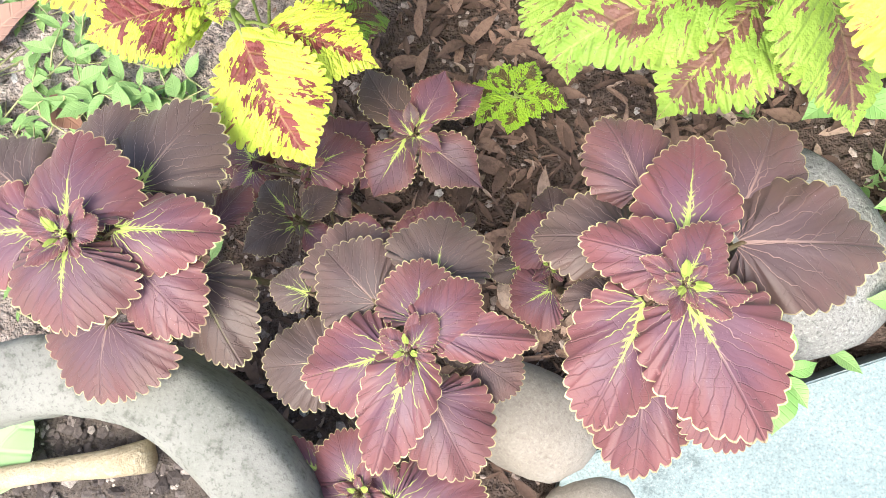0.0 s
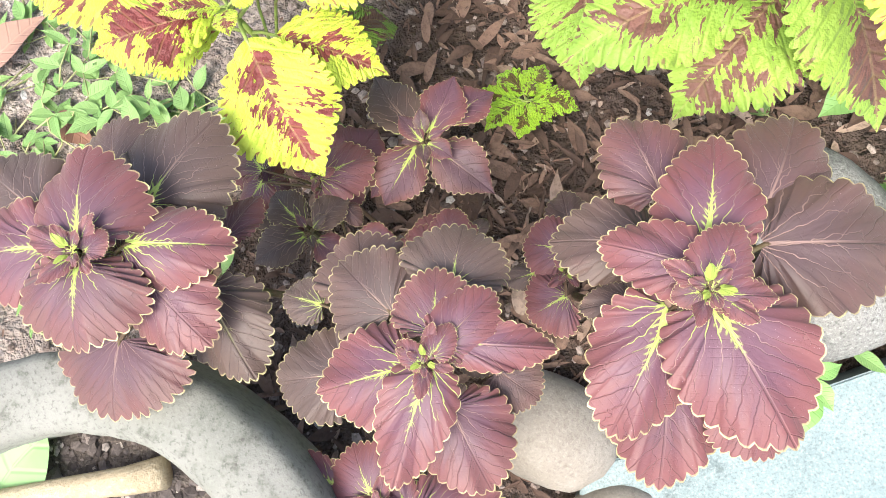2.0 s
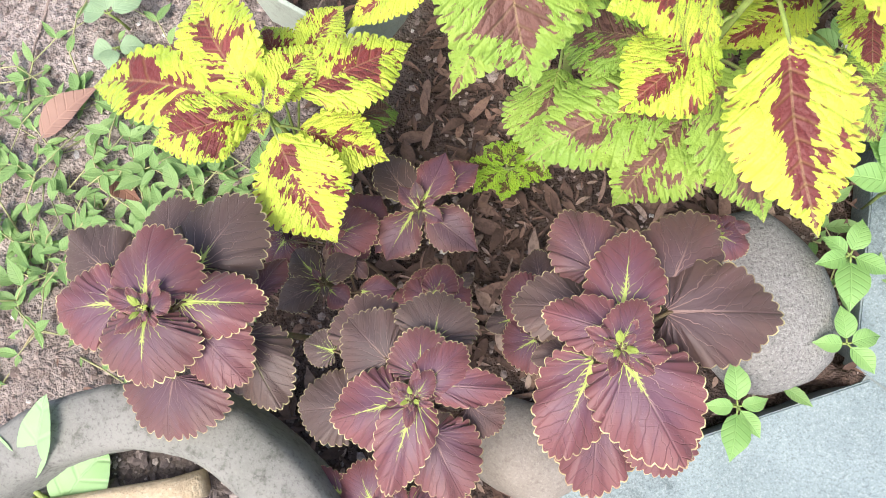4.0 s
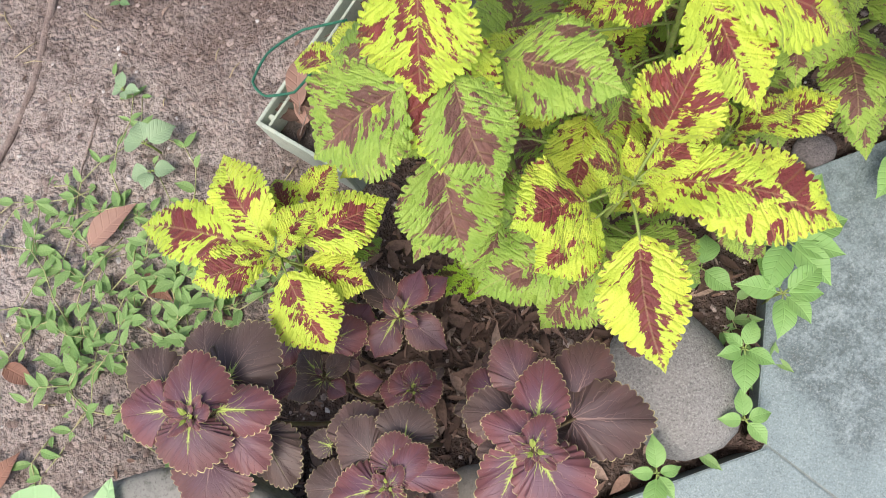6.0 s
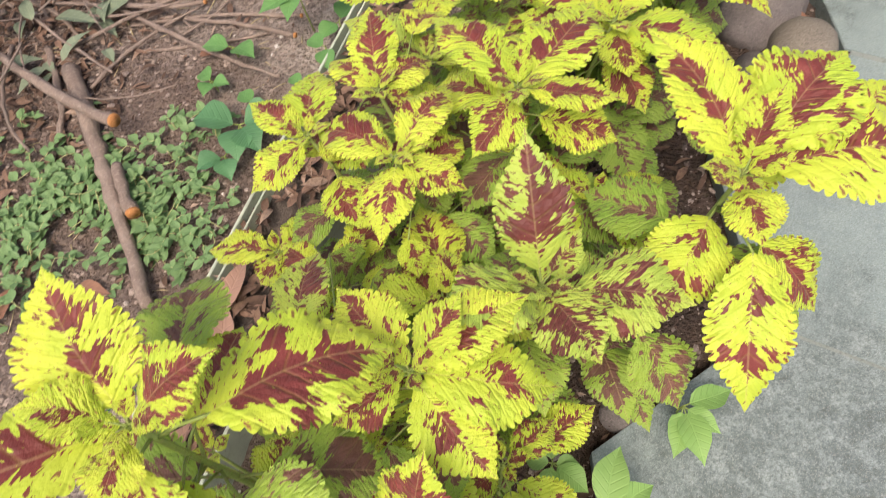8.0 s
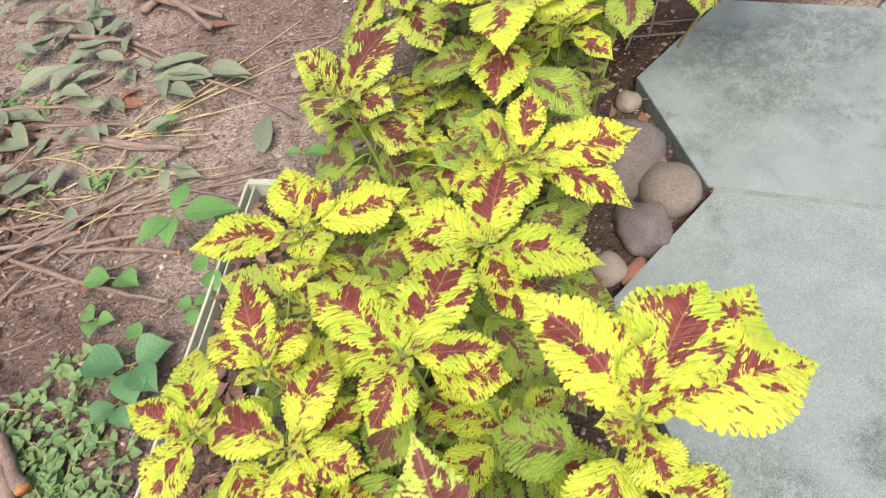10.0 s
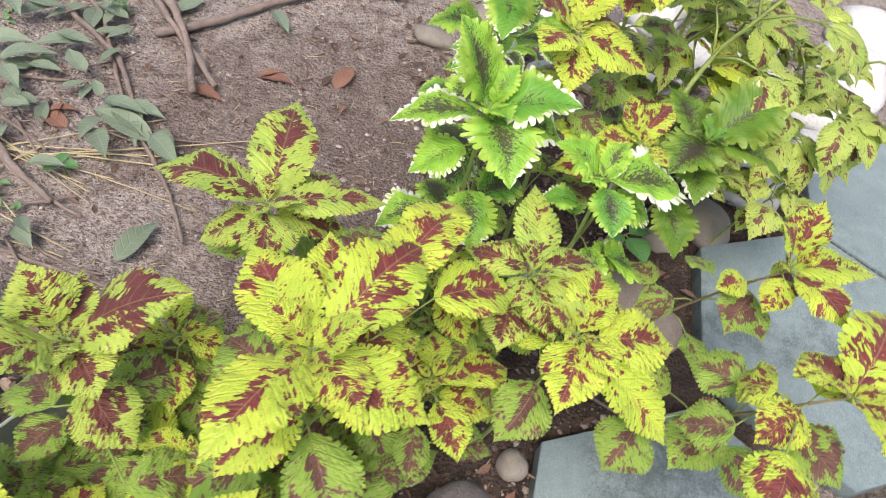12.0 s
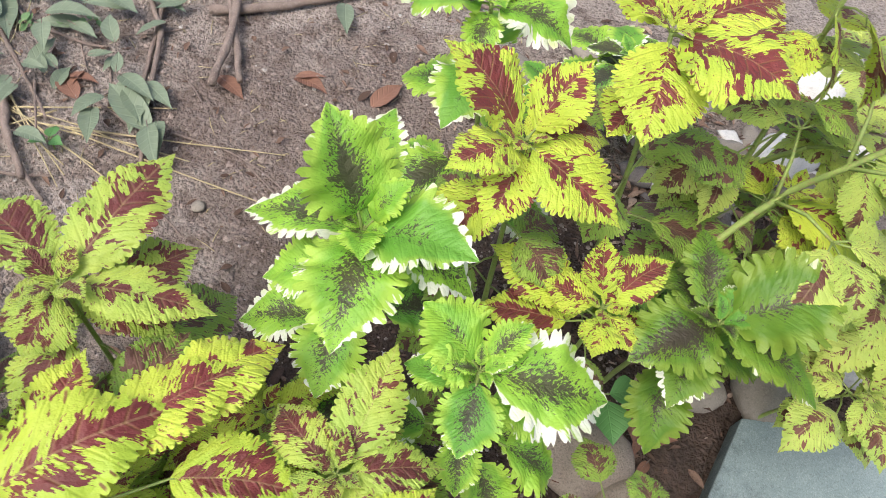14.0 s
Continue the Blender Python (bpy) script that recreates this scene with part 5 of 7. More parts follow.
coleus('whi', (1.423, 1.955, 0.526), (1.40, 1.99), [  # W2
    (-0.011, 0.004, 0.004, 162, 0.077, 0.026, 0.085),
    (0.002, -0.012, -0.004, -78, 0.075, -0.026, 0.068),
    (0.011, 0.004, -0.003, 20, 0.135, -0.029, 0.115),
    (0.005, 0.011, 0.004, 65, 0.060, 0.021, 0.045),
    (-0.009, -0.007, 0.004, -142, 0.045, 0.016, 0.045),
    (0.062, 0.003, -0.169, 13, 0.075, -0.056, 0.085),
    (0.039, -0.028, -0.181, -40, 0.066, -0.059, 0.075),
], 3)
coleus('whd', (1.664, 2.200, 0.449), (1.61, 2.27), [  # W3
    (-0.008, -0.009, -0.000, -130, 0.130, -0.003, 0.108),
    (0.010, 0.006, 0.006, 32, 0.127, 0.064, 0.128),
    (0.012, -0.003, -0.002, -15, 0.141, -0.025, 0.090),
    (-0.014, 0.031, -0.018, 111, 0.116, 0.018, 0.070),
    (0.024, 0.051, -0.050, 73, 0.124, 0.000, 0.085),
    (0.002, 0.012, 0.007, 79, 0.039, 0.023, 0.040),
], 3)
coleus('whi', (1.235, 2.355, 0.650), (1.29, 2.31), [  # W4
    (-0.010, -0.006, 0.000, -151, 0.142, 0.005, 0.110),
    (0.012, 0.000, -0.002, 0, 0.103, -0.018, 0.100),
    (0.000, 0.012, 0.002, 90, 0.128, 0.018, 0.090),
    (0.003, -0.012, -0.006, -75, 0.066, -0.034, 0.050),
])
coleus('yel', (1.452, 2.325, 0.725), (1.50, 2.40), [  # Y22
    (0.011, -0.004, 0.001, -17, 0.140, 0.011, 0.125),
    (0.002, -0.012, -0.005, -80, 0.115, -0.050, 0.100),
    (-0.011, 0.004, 0.002, 162, 0.103, 0.018, 0.075),
    (0.009, 0.008, 0.002, 44, 0.126, 0.018, 0.110),
    (-0.004, 0.011, 0.006, 108, 0.051, 0.024, 0.050),
], 4)
coleus('yel', (1.603, 2.444, 0.800), (1.64, 2.49), [  # Y21
    (0.002, -0.018, -0.051, 9, 0.046, -0.119, 0.062),
    (0.031, -0.011, -0.043, 18, 0.068, -0.127, 0.060),
    (0.041, 0.004, -0.024, 18, 0.083, -0.096, 0.065),
    (-0.011, 0.005, 0.000, 153, 0.100, 0.000, 0.080),
    (0.002, 0.012, 0.002, 79, 0.090, 0.018, 0.080),
    (0.008, -0.008, 0.003, -45, 0.073, 0.017, 0.050),
])
coleus('yel', (1.748, 1.913, 0.454), (1.65, 2.03), [  # Y20
    (-0.012, 0.003, 0.016, 165, 0.050, 0.069, 0.062),
    (0.002, 0.012, 0.021, 79, 0.049, 0.084, 0.066),
    (0.012, 0.002, 0.000, 7, 0.144, 0.000, 0.072),
    (0.007, -0.009, -0.001, -52, 0.109, -0.009, 0.078),
    (-0.006, -0.011, -0.010, -119, 0.051, -0.040, 0.050),
    (0.010, 0.007, 0.013, 34, 0.024, 0.027, 0.035),
    (-0.016, 0.006, -0.080, -123, 0.077, -0.040, 0.074),
], 4)
coleus('yel', (1.707, 2.465, 0.460), (1.68, 2.48), [  # YG
    (0.003, -0.012, -0.014, -9, 0.177, -0.036, 0.115),
    (0.007, 0.010, -0.024, 1, 0.074, -0.046, 0.055),
    (-0.019, 0.165, -0.016, 38, 0.101, -0.024, 0.115),
    (-0.088, 0.048, -0.096, 80, 0.150, -0.044, 0.086),
    (0.030, 0.239, -0.040, 27, 0.135, -0.030, 0.103),
    (-0.041, -0.029, -0.080, 11, 0.047, -0.040, 0.078),
])
coleus('yel', (1.780, 1.694, 0.460), (1.61, 1.81), [  # YH
    (-0.005, 0.008, 0.000, 117, 0.077, -0.020, 0.106),
    (0.007, 0.010, 0.000, 56, 0.204, -0.020, 0.106),
    (-0.093, -0.081, -0.032, -116, 0.107, -0.028, 0.096),
    (0.010, -0.006, 0.000, -29, 0.090, -0.020, 0.111),
    (-0.127, -0.026, -0.080, 174, 0.074, -0.040, 0.081),
    (-0.259, -0.031, -0.112, -125, 0.073, -0.048, 0.087),
    (-0.074, 0.021, -0.048, 146, 0.047, -0.032, 0.104),
], 4)



def bushy_coleus(heart, root, size, seed, kind="yel", lower=5):
    """A coleus whose leaves stand in crossed pairs round the heart."""
    r = np.random.default_rng(seed)
    turn, leaves = r.uniform(0, 360), []
    for i in range(3):
        for j in range(2):
            az = turn + 90 * i + 180 * j + r.uniform(-18, 18)
            out, s = 0.012 + 0.016 * i, size * (0.62 + 0.19 * i) * r.uniform(0.85, 1.15)
            leaves.append((out * math.cos(radians(az)), out * math.sin(radians(az)), -0.016 * i, az, s, -s * r.uniform(0.0, 0.35), s * r.uniform(0.58, 0.72)))
    return coleus(kind, heart, root, leaves, lower)


# the thicket at the far end of the bed
for i, (x, y, z, size) in enumerate(((1.80, 2.60, 0.50, 0.12), (1.95, 2.78, 0.52, 0.12), (1.86, 2.44, 0.42, 0.11), (1.78, 2.88, 0.46, 0.11), (2.02, 2.58, 0.46, 0.11), (1.92, 2.46, 0.32, 0.11), (1.78, 2.38, 0.28, 0.10), (2.04, 2.70, 0.38, 0.12), (2.10, 2.52, 0.36, 0.11), (1.96, 2.34, 0.26, 0.11))):
    bushy_coleus((x, y, z), (x - 0.06, y + 0.02), size, 640 + i, "leg", 3)


def leggy_coleus(path, shoots, seed, size=0.13):
    """A long bare stem with side shoots, each ending in hanging leaves."""
    rng = np.random.default_rng(seed)
    label, category = COLEUS_LABELS["leg"]
    plant = tagged(new("coleus_plant"), label, category, COLEUS_GROUP["leg"])
    foot = Vector(path[0])
    plant.location = foot
    pts = [Vector(p) - foot for p in path]
    line = []
    for i in range(len(pts) - 1):
        a, b = pts[max(i - 1, 0)], pts[min(i + 2, len(pts) - 1)]
        for k in range(5):
            t = k / 5
            line.append(pts[i] * (2 * t**3 - 3 * t**2 + 1) + (pts[i + 1] - a) * 0.5 * (t**3 - 2 * t**2 + t) + pts[i + 1] * (3 * t**2 - 2 * t**3) + (b - pts[i]) * 0.5 * (t**3 - t**2))
    line.append(pts[-1])
    tube_part("stem", line, [0.0062 - 0.0030 * i / len(line) for i in range(len(line))], STEM, plant, 8)
    for a, b in shoots:
        a, b = Vector(a) - foot, Vector(b) - foot
        mid = (a + b) / 2 + Vector((0, 0, 0.012))
        tube_part("side_shoot", [a, mid, b], [0.0032, 0.0026, 0.0019], STEM, plant, 6)
        out = math.atan2(b.y - a.y, b.x - a.x)
        for j in range(4):
            az, s = out + (-1.1, -0.35, 0.4, 1.2)[j] + rng.uniform(-0.25, 0.25), size * rng.uniform(0.75, 1.2)
            geo = placed(leaf_geometry("leg", s * 0.75, s * rng.uniform(0.45, 0.6), -s * rng.uniform(0.25, 0.8), rng), (0, 0, 0), az)
            ob = part("leaf", leaf_mesh("leaf", [geo], [tube([Vector((-0.02 * math.cos(az), -0.02 * math.sin(az), -0.004)), (0, 0, 0), (0.02 * math.cos(az), 0.02 * math.sin(az), -0.006)], [0.0018, 0.0015, 0.0006], 5)]), [PALE, STEM], plant)
            ob.location = b + Vector((0.02 * math.cos(az), 0.02 * math.sin(az), 0.004))


leggy_coleus([(1.60, 2.38, -0.004), (1.612, 2.31, 0.38), (1.672, 2.385, 0.505), (1.714, 2.385, 0.60), (1.78, 2.41, 0.70)], [((1.672, 2.385, 0.505), (1.745, 2.33, 0.53)), ((1.672, 2.385, 0.505), (1.66, 2.46, 0.57)), ((1.714, 2.385, 0.60), (1.70, 2.47, 0.67)), ((1.714, 2.385, 0.60), (1.81, 2.36, 0.63)), ((1.78, 2.41, 0.70), (1.83, 2.44, 0.73))], 660)
leggy_coleus([(1.86, 2.60, -0.004), (1.88, 2.52, 0.28), (1.95, 2.50, 0.40), (2.03, 2.52, 0.48)], [((1.90, 2.51, 0.32), (1.95, 2.43, 0.33)), ((1.95, 2.50, 0.40), (2.02, 2.44, 0.40)), ((2.03, 2.52, 0.48), (2.10, 2.50, 0.50)), ((1.95, 2.50, 0.40), (1.93, 2.58, 0.46))], 661)
leggy_coleus([(1.66, 2.62, -0.004), (1.67, 2.60, 0.26), (1.66, 2.55, 0.40), (1.70, 2.52, 0.50)], [((1.67, 2.60, 0.26), (1.60, 2.60, 0.32)), ((1.66, 2.55, 0.40), (1.60, 2.50, 0.44)), ((1.70, 2.52, 0.50), (1.76, 2.50, 0.53)), ((1.66, 2.55, 0.40), (1.73, 2.58, 0.45))], 662)
# green frilled plants behind
bushy_coleus((1.40, 2.88, 0.26), (1.40, 2.86), 0.13, 671, "whi", 3)
bushy_coleus((1.30, 2.72, 0.24), (1.31, 2.72), 0.11, 672, "whi", 3)
# low stems between the taller ones
bushy_coleus((0.56, 0.90, 0.40), (0.52, 0.90), 0.11, 611)
bushy_coleus((0.42, 0.98, 0.36), (0.42, 0.98), 0.10, 612)
bushy_coleus((0.78, 1.02, 0.34), (0.74, 1.04), 0.11, 613)
bushy_coleus((0.62, 1.20, 0.34), (0.62, 1.20), 0.10, 614)
bushy_coleus((0.80, 1.38, 0.32), (0.80, 1.38), 0.10, 615)
bushy_coleus((0.93, 1.52, 0.32), (0.93, 1.52), 0.10, 616)
bushy_coleus((1.10, 1.70, 0.34), (1.10, 1.70), 0.10, 617)
bushy_coleus((1.22, 1.68, 0.34), (1.22, 1.68), 0.10, 618)
bushy_coleus((1.20, 1.86, 0.34), (1.20, 1.86), 0.10, 619)
bushy_coleus((0.44, 0.76, 0.36), (0.44, 0.76), 0.11, 620)
bushy_coleus((0.86, 1.68, 0.34), (0.88, 1.68), 0.10, 621)
bushy_coleus((0.58, 0.72, 0.32), (0.57, 0.74), 0.10, 623)
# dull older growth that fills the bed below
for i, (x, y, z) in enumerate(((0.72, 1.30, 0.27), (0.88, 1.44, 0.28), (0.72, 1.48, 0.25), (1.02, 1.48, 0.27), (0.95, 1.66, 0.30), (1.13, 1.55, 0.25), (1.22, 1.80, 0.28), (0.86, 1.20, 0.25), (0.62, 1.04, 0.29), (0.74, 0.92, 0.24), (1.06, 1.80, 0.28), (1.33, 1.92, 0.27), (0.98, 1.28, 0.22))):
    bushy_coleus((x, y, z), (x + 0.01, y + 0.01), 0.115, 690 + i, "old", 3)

# ---- trough, pot and pavers ----
def build_trough():
    trough = tagged(new("planter_trough"), "long pale green open planter trough with soil and dry leaves", "planter")
    turn = math.atan2(TROUGH_ALONG.y, TROUGH_ALONG.x)
    trough.matrix_basis = Matrix.Translation(TROUGH_AT) @ Matrix.Rotation(turn, 4, "Z")

    def board(name, x0, x1, y0, y1, z0, z1, mat=TROUGH):
        bm = bmesh.new()
        bmesh.ops.create_cube(bm, size=1.0)
        for v in bm.verts:
            v.co = Vector((x0 + (v.co.x + 0.5) * (x1 - x0), y0 + (v.co.y + 0.5) * (y1 - y0), z0 + (v.co.z + 0.5) * (z1 - z0)))
        bmesh.ops.bevel(bm, geom=bm.edges[:], offset=0.0012, segments=2, affect="EDGES")
        return part(name, bm, mat, trough)

    L, W, H, t = TROUGH_LONG, -TROUGH_WIDE, TROUGH_HIGH, 0.006
    board("side_panel", 0, L, -t, 0, -0.01, H)
    board("side_panel", 0, L, W, W + t, -0.01, H)
    board("end_panel", -t, 0, W, 0, -0.01, H)
    board("end_panel", L, L + t, W, 0, -0.01, H)
    board("inner_panel", 0.001, L - 0.001, -t - 0.016, -t - 0.012, -0.01, H - 0.004)
    board("spacer", 0.012, 0.020, -t - 0.0115, -t - 0.0005, H - 0.022, H - 0.010)
    board("end_rib", L + t, L + t + 0.012, W, 0, H - 0.018, H - 0.004)
    verts, faces = [], []
    for i in range(60):
        for j in range(10):
            x, y = 0.001 + (L - 0.002) * i / 59, W + t + 0.001 + (-W - 2 * t - 0.002) * j / 9
            verts.append((x, y, 0.064 + 0.012 * noise.noise((x * 14, y * 14, 1)) + 0.006 * noise.noise((x * 40, y * 40, 4))))
    for i in range(59):
        for j in range(9):
            a = i * 10 + j
            faces.append((a, a + 1, a + 11, a + 10))
    part("soil", smooth(raw_mesh("soil", verts, faces)), POTSOIL, trough, "dark moist soil")


build_trough()


def build_pot():
    cx, cy, outer, inner, high, level = -0.010, 0.142, 0.214, 0.157, 0.262, 0.20
    pot = tagged(new("cement_pot"), "round weathered cement pot with dark soil", "pot")
    pot.location = (cx, cy, 0)
    ring = [(0.135, -0.01), (0.14, 0.01), (outer - 0.016, high - 0.075), (outer - 0.012, high - 0.066), (outer, high - 0.06), (outer, high - 0.008), (outer - 0.008, high), (inner + 0.008, high), (inner, high - 0.008), (inner - 0.004, level - 0.03)]
    n = 96
    verts, faces = [], []
    for i in range(n):
        a = 2 * math.pi * i / n
        for j, (r, z) in enumerate(ring):
            w = 0.004 * noise.noise((math.cos(a) * 3, math.sin(a) * 3, z * 6)) + 0.0015 * noise.noise((math.cos(a) * 14, math.sin(a) * 14, z * 20))
            verts.append(((r + w) * math.cos(a), (r + w) * math.sin(a), z + 0.6 * w))
    m = len(ring)
    for i in range(n):
        for j in range(m - 1):
            a, b = i * m + j, ((i + 1) % n) * m + j
            faces.append((a, b, b + 1, a + 1))
    part("wall", smooth(raw_mesh("wall", verts, faces)), POTWALL, pot)
    verts, faces = [(0, 0, level)], []
    for k in range(1, 9):
        for i in range(48):
            a, r = 2 * math.pi * i / 48, (inner + 0.001) * k / 8
            x, y = r * math.cos(a), r * math.sin(a)
            verts.append((x, y, level + 0.012 * noise.noise((x * 16, y * 16, 3)) + 0.006 * noise.noise((x * 45, y * 45, 7))))
    for i in range(48):
        faces.append((0, 1 + i, 1 + (i + 1) % 48))
    for k in range(7):
        for i in range(48):
            a, b = 1 + k * 48 + i, 1 + k * 48 + (i + 1) % 48
            faces.append((a, a + 48, b + 48, b))
    part("soil", smooth(raw_mesh("soil", verts, faces)), POTSOIL, pot, "dark crumbly potting soil")


build_pot()


def build_pavers():
    paving = tagged(new("pavement"), "path of weathered grey hexagonal concrete pavers", "pavement", kind="structure")

    def paver(x, y, seed):
        bm = bmesh.new()
        r = HEX_SIDE - 0.0006
        ring = [bm.verts.new((r * math.cos(radians(HEX_HEADING - 60 + 60 * i + 120)), r * math.sin(radians(HEX_HEADING - 60 + 60 * i + 120)), 0)) for i in range(6)]
        face = bm.faces.new(ring)
        low = bmesh.ops.extrude_face_region(bm, geom=[face])
        bmesh.ops.translate(bm, vec=(0, 0, -0.05), verts=[v for v in low["geom"] if isinstance(v, bmesh.types.BMVert)])
        bmesh.ops.recalc_face_normals(bm, faces=bm.faces)
        bmesh.ops.bevel(bm, geom=[e for e in bm.edges if e.verts[0].co.z > -0.01 and e.verts[1].co.z > -0.01], offset=0.0018, segments=2, affect="EDGES")
        ob = part("paver", bm, PAVER, paving)
        ob.location = (x, y, 0.02 + 0.0015 * noise.noise((seed, 1.3, 0)))
        ob.rotation_euler = (radians(0.2 * noise.noise((seed, 4, 0))), radians(0.2 * noise.noise((seed, 8, 0))), 0)

    for i, (x, y) in enumerate(HEXES):
        for m in range(4):
            paver(x + m * HEX_ROW[0], y + m * HEX_ROW[1], i * 3.7 + m * 1.9)
    bm = bmesh.new()
    centres = [(x + m * HEX_ROW[0], y + m * HEX_ROW[1]) for x, y in HEXES for m in range(4)]
    for i, (ax, ay) in enumerate(centres):
        for bx, by in centres[i + 1:]:
            gap = math.hypot(bx - ax, by - ay)
            if gap < 0.70 and min(ay, by) < 2.0:
                turn = Matrix.Translation(((ax + bx) / 2, (ay + by) / 2, 0.008)) @ Matrix.Rotation(math.atan2(by - ay, bx - ax), 4, "Z") @ Matrix.Diagonal((max(0.012, gap - 1.73 * HEX_SIDE + 0.012), HEX_SIDE - 0.01, 0.020, 1))
                bmesh.ops.create_cube(bm, size=1.0, matrix=turn)
    part("mortar", bm, MORTAR, paving, "pale dusty fill in the joints")


build_pavers()


# ---- stones ----
stone("boulder", 0.566, 0.477, 0.018, 0.094, 0.55, 3.1, BOULDER, "large rough grey stone at the edge of the bed", 20, (0.92, 1.12, 1), rough=0.12)
stone("tan_stone", 0.312, 0.298, 0.02, 0.056, 0.9, 7.7, TANSTONE, "smooth tan stone between pot and paving", 60, (0.95, 1.25, 1), rough=0.10)
stone("tan_stone", 0.375, 0.215, 0.012, 0.040, 0.7, 9.7, TANSTONE, "smooth tan stone between pot and paving", 20, (1.2, 0.9, 1), rough=0.10)
stone("river_stone", 1.320, 1.560, 0.015, 0.098, 0.62, 1.4, STONE, "large grey river stone in the corner between pavers", 40, (1.1, 0.85, 1), rough=0.24)
stone("river_stone", 1.350, 1.440, 0.018, 0.066, 0.80, 4.4, MIDSTONE, "rounded brown-grey river stone beside a paver", 10, rough=0.08)
stone("river_stone", 1.250, 1.388, 0.010, 0.062, 0.72, 5.9, STONE, "lumpy grey stone beside a paver", 70, (1.1, 0.9, 1), rough=0.42)
stone("tan_stone", 1.140, 1.335, 0.010, 0.038, 0.8, 2.9, TANSTONE, "smooth tan stone under coleus leaves", 0)
stone("tan_stone", 1.420, 1.715, 0.008, 0.030, 0.8, 8.9, TANSTONE, "small tan stone at the paver's edge", 0)
stone("clay_shard", 1.186, 1.306, 0.004, 0.030, 0.45, 6.1, CLAY, "broken piece of red clay", 30, (1.25, 0.7, 1), "shard", 0.35)
stone("river_stone", 1.628, 2.140, 0.014, 0.088, 0.55, 11.3, BROWNSTONE, "flat brown-grey stone in the mulch", 15, (1.05, 0.9, 1))
stone("river_stone", 1.732, 2.080, 0.014, 0.064, 0.62, 12.7, BROWNSTONE, "rounded brown-grey stone in the mulch", 50, rough=0.07)
stone("tan_stone", 1.786, 2.365, 0.008, 0.056, 0.6, 13.7, TANSTONE, "smooth tan stone under green leaves", 30, (1, 0.8, 1))
stone("tan_stone", 1.905, 2.440, 0.012, 0.078, 0.6, 14.9, TANSTONE, "smooth tan stone behind a paver", 100, (1.1, 0.8, 1))
stone("tan_stone", 2.055, 2.600, 0.014, 0.090, 0.6, 15.9, PALEROCK, "pale stone behind the pavers", 10, (1.1, 0.9, 1))
stone("rubble", 1.535, 2.930, 0.010, 0.050, 0.6, 16.9, TANSTONE, "pale broken rubble behind the plants", 10, (1.2, 0.8, 1), rough=0.3)
stone("rubble", 1.620, 2.960, 0.010, 0.048, 0.6, 17.9, TANSTONE, "pale broken rubble behind the plants", 80, (1.2, 0.8, 1), rough=0.3)
stone("rubble", 1.712, 2.830, 0.010, 0.045, 0.6, 18.9, TANSTONE, "pale broken rubble behind the plants", 40, (1.2, 0.8, 1), rough=0.3)
stone("rubble", 1.305, 3.150, 0.014, 0.066, 0.6, 19.9, TANSTONE, "pale broken rubble behind the plants", 140, (1.2, 0.8, 1), rough=0.3)
stone("rubble", 1.135, 3.000, 0.012, 0.050, 0.6, 20.9, TANSTONE, "pale broken rubble behind the plants", 0, (1.3, 0.8, 1), rough=0.3)
for i, (x, y, size) in enumerate(((2.28, 2.80, 0.09), (2.36, 3.02, 0.13), (2.50, 3.20, 0.15), (2.20, 3.06, 0.11), (2.16, 2.72, 0.06), (2.02, 3.16, 0.10), (1.82, 3.06, 0.08), (1.86, 3.40, 0.12), (2.66, 3.46, 0.16))):
    stone("pale_rock", x, y, 0.3 * size, size, 0.62, 40.3 + 2.7 * i, PALEROCK, "pale weathered rock behind the plants", 37 * i, (1.15, 0.85, 1), "rock", 0.28)
rubble_rng = np.random.default_rng(64)
for i in range(110):
    x, y = rubble_rng.normal(1.64, 0.24), rubble_rng.normal(3.02, 0.22)
    stone("stone_chip", x, y, 0.006, rubble_rng.uniform(0.012, 0.042), 0.6, 60.7 + 1.9 * i, (TANSTONE, STONE, PALEROCK)[i % 3], "broken stone chip on the ground behind the plants", 47 * i, (1.25, 0.75, 1), "stone", 0.4)
stone("pebble", 1.706, 2.002, 0.006, 0.024, 0.6, 21.9, TANSTONE, "small pale pebble in the mulch", 0)
stone("pebble", 0.734, 2.246, 0.004, 0.014, 0.6, 22.9, TANSTONE, "small white pebble on the soil", 0)
stone("pebble", 0.775, 0.815, 0.006, 0.030, 0.6, 23.9, STONE, "small brown stone against a paver", 0)


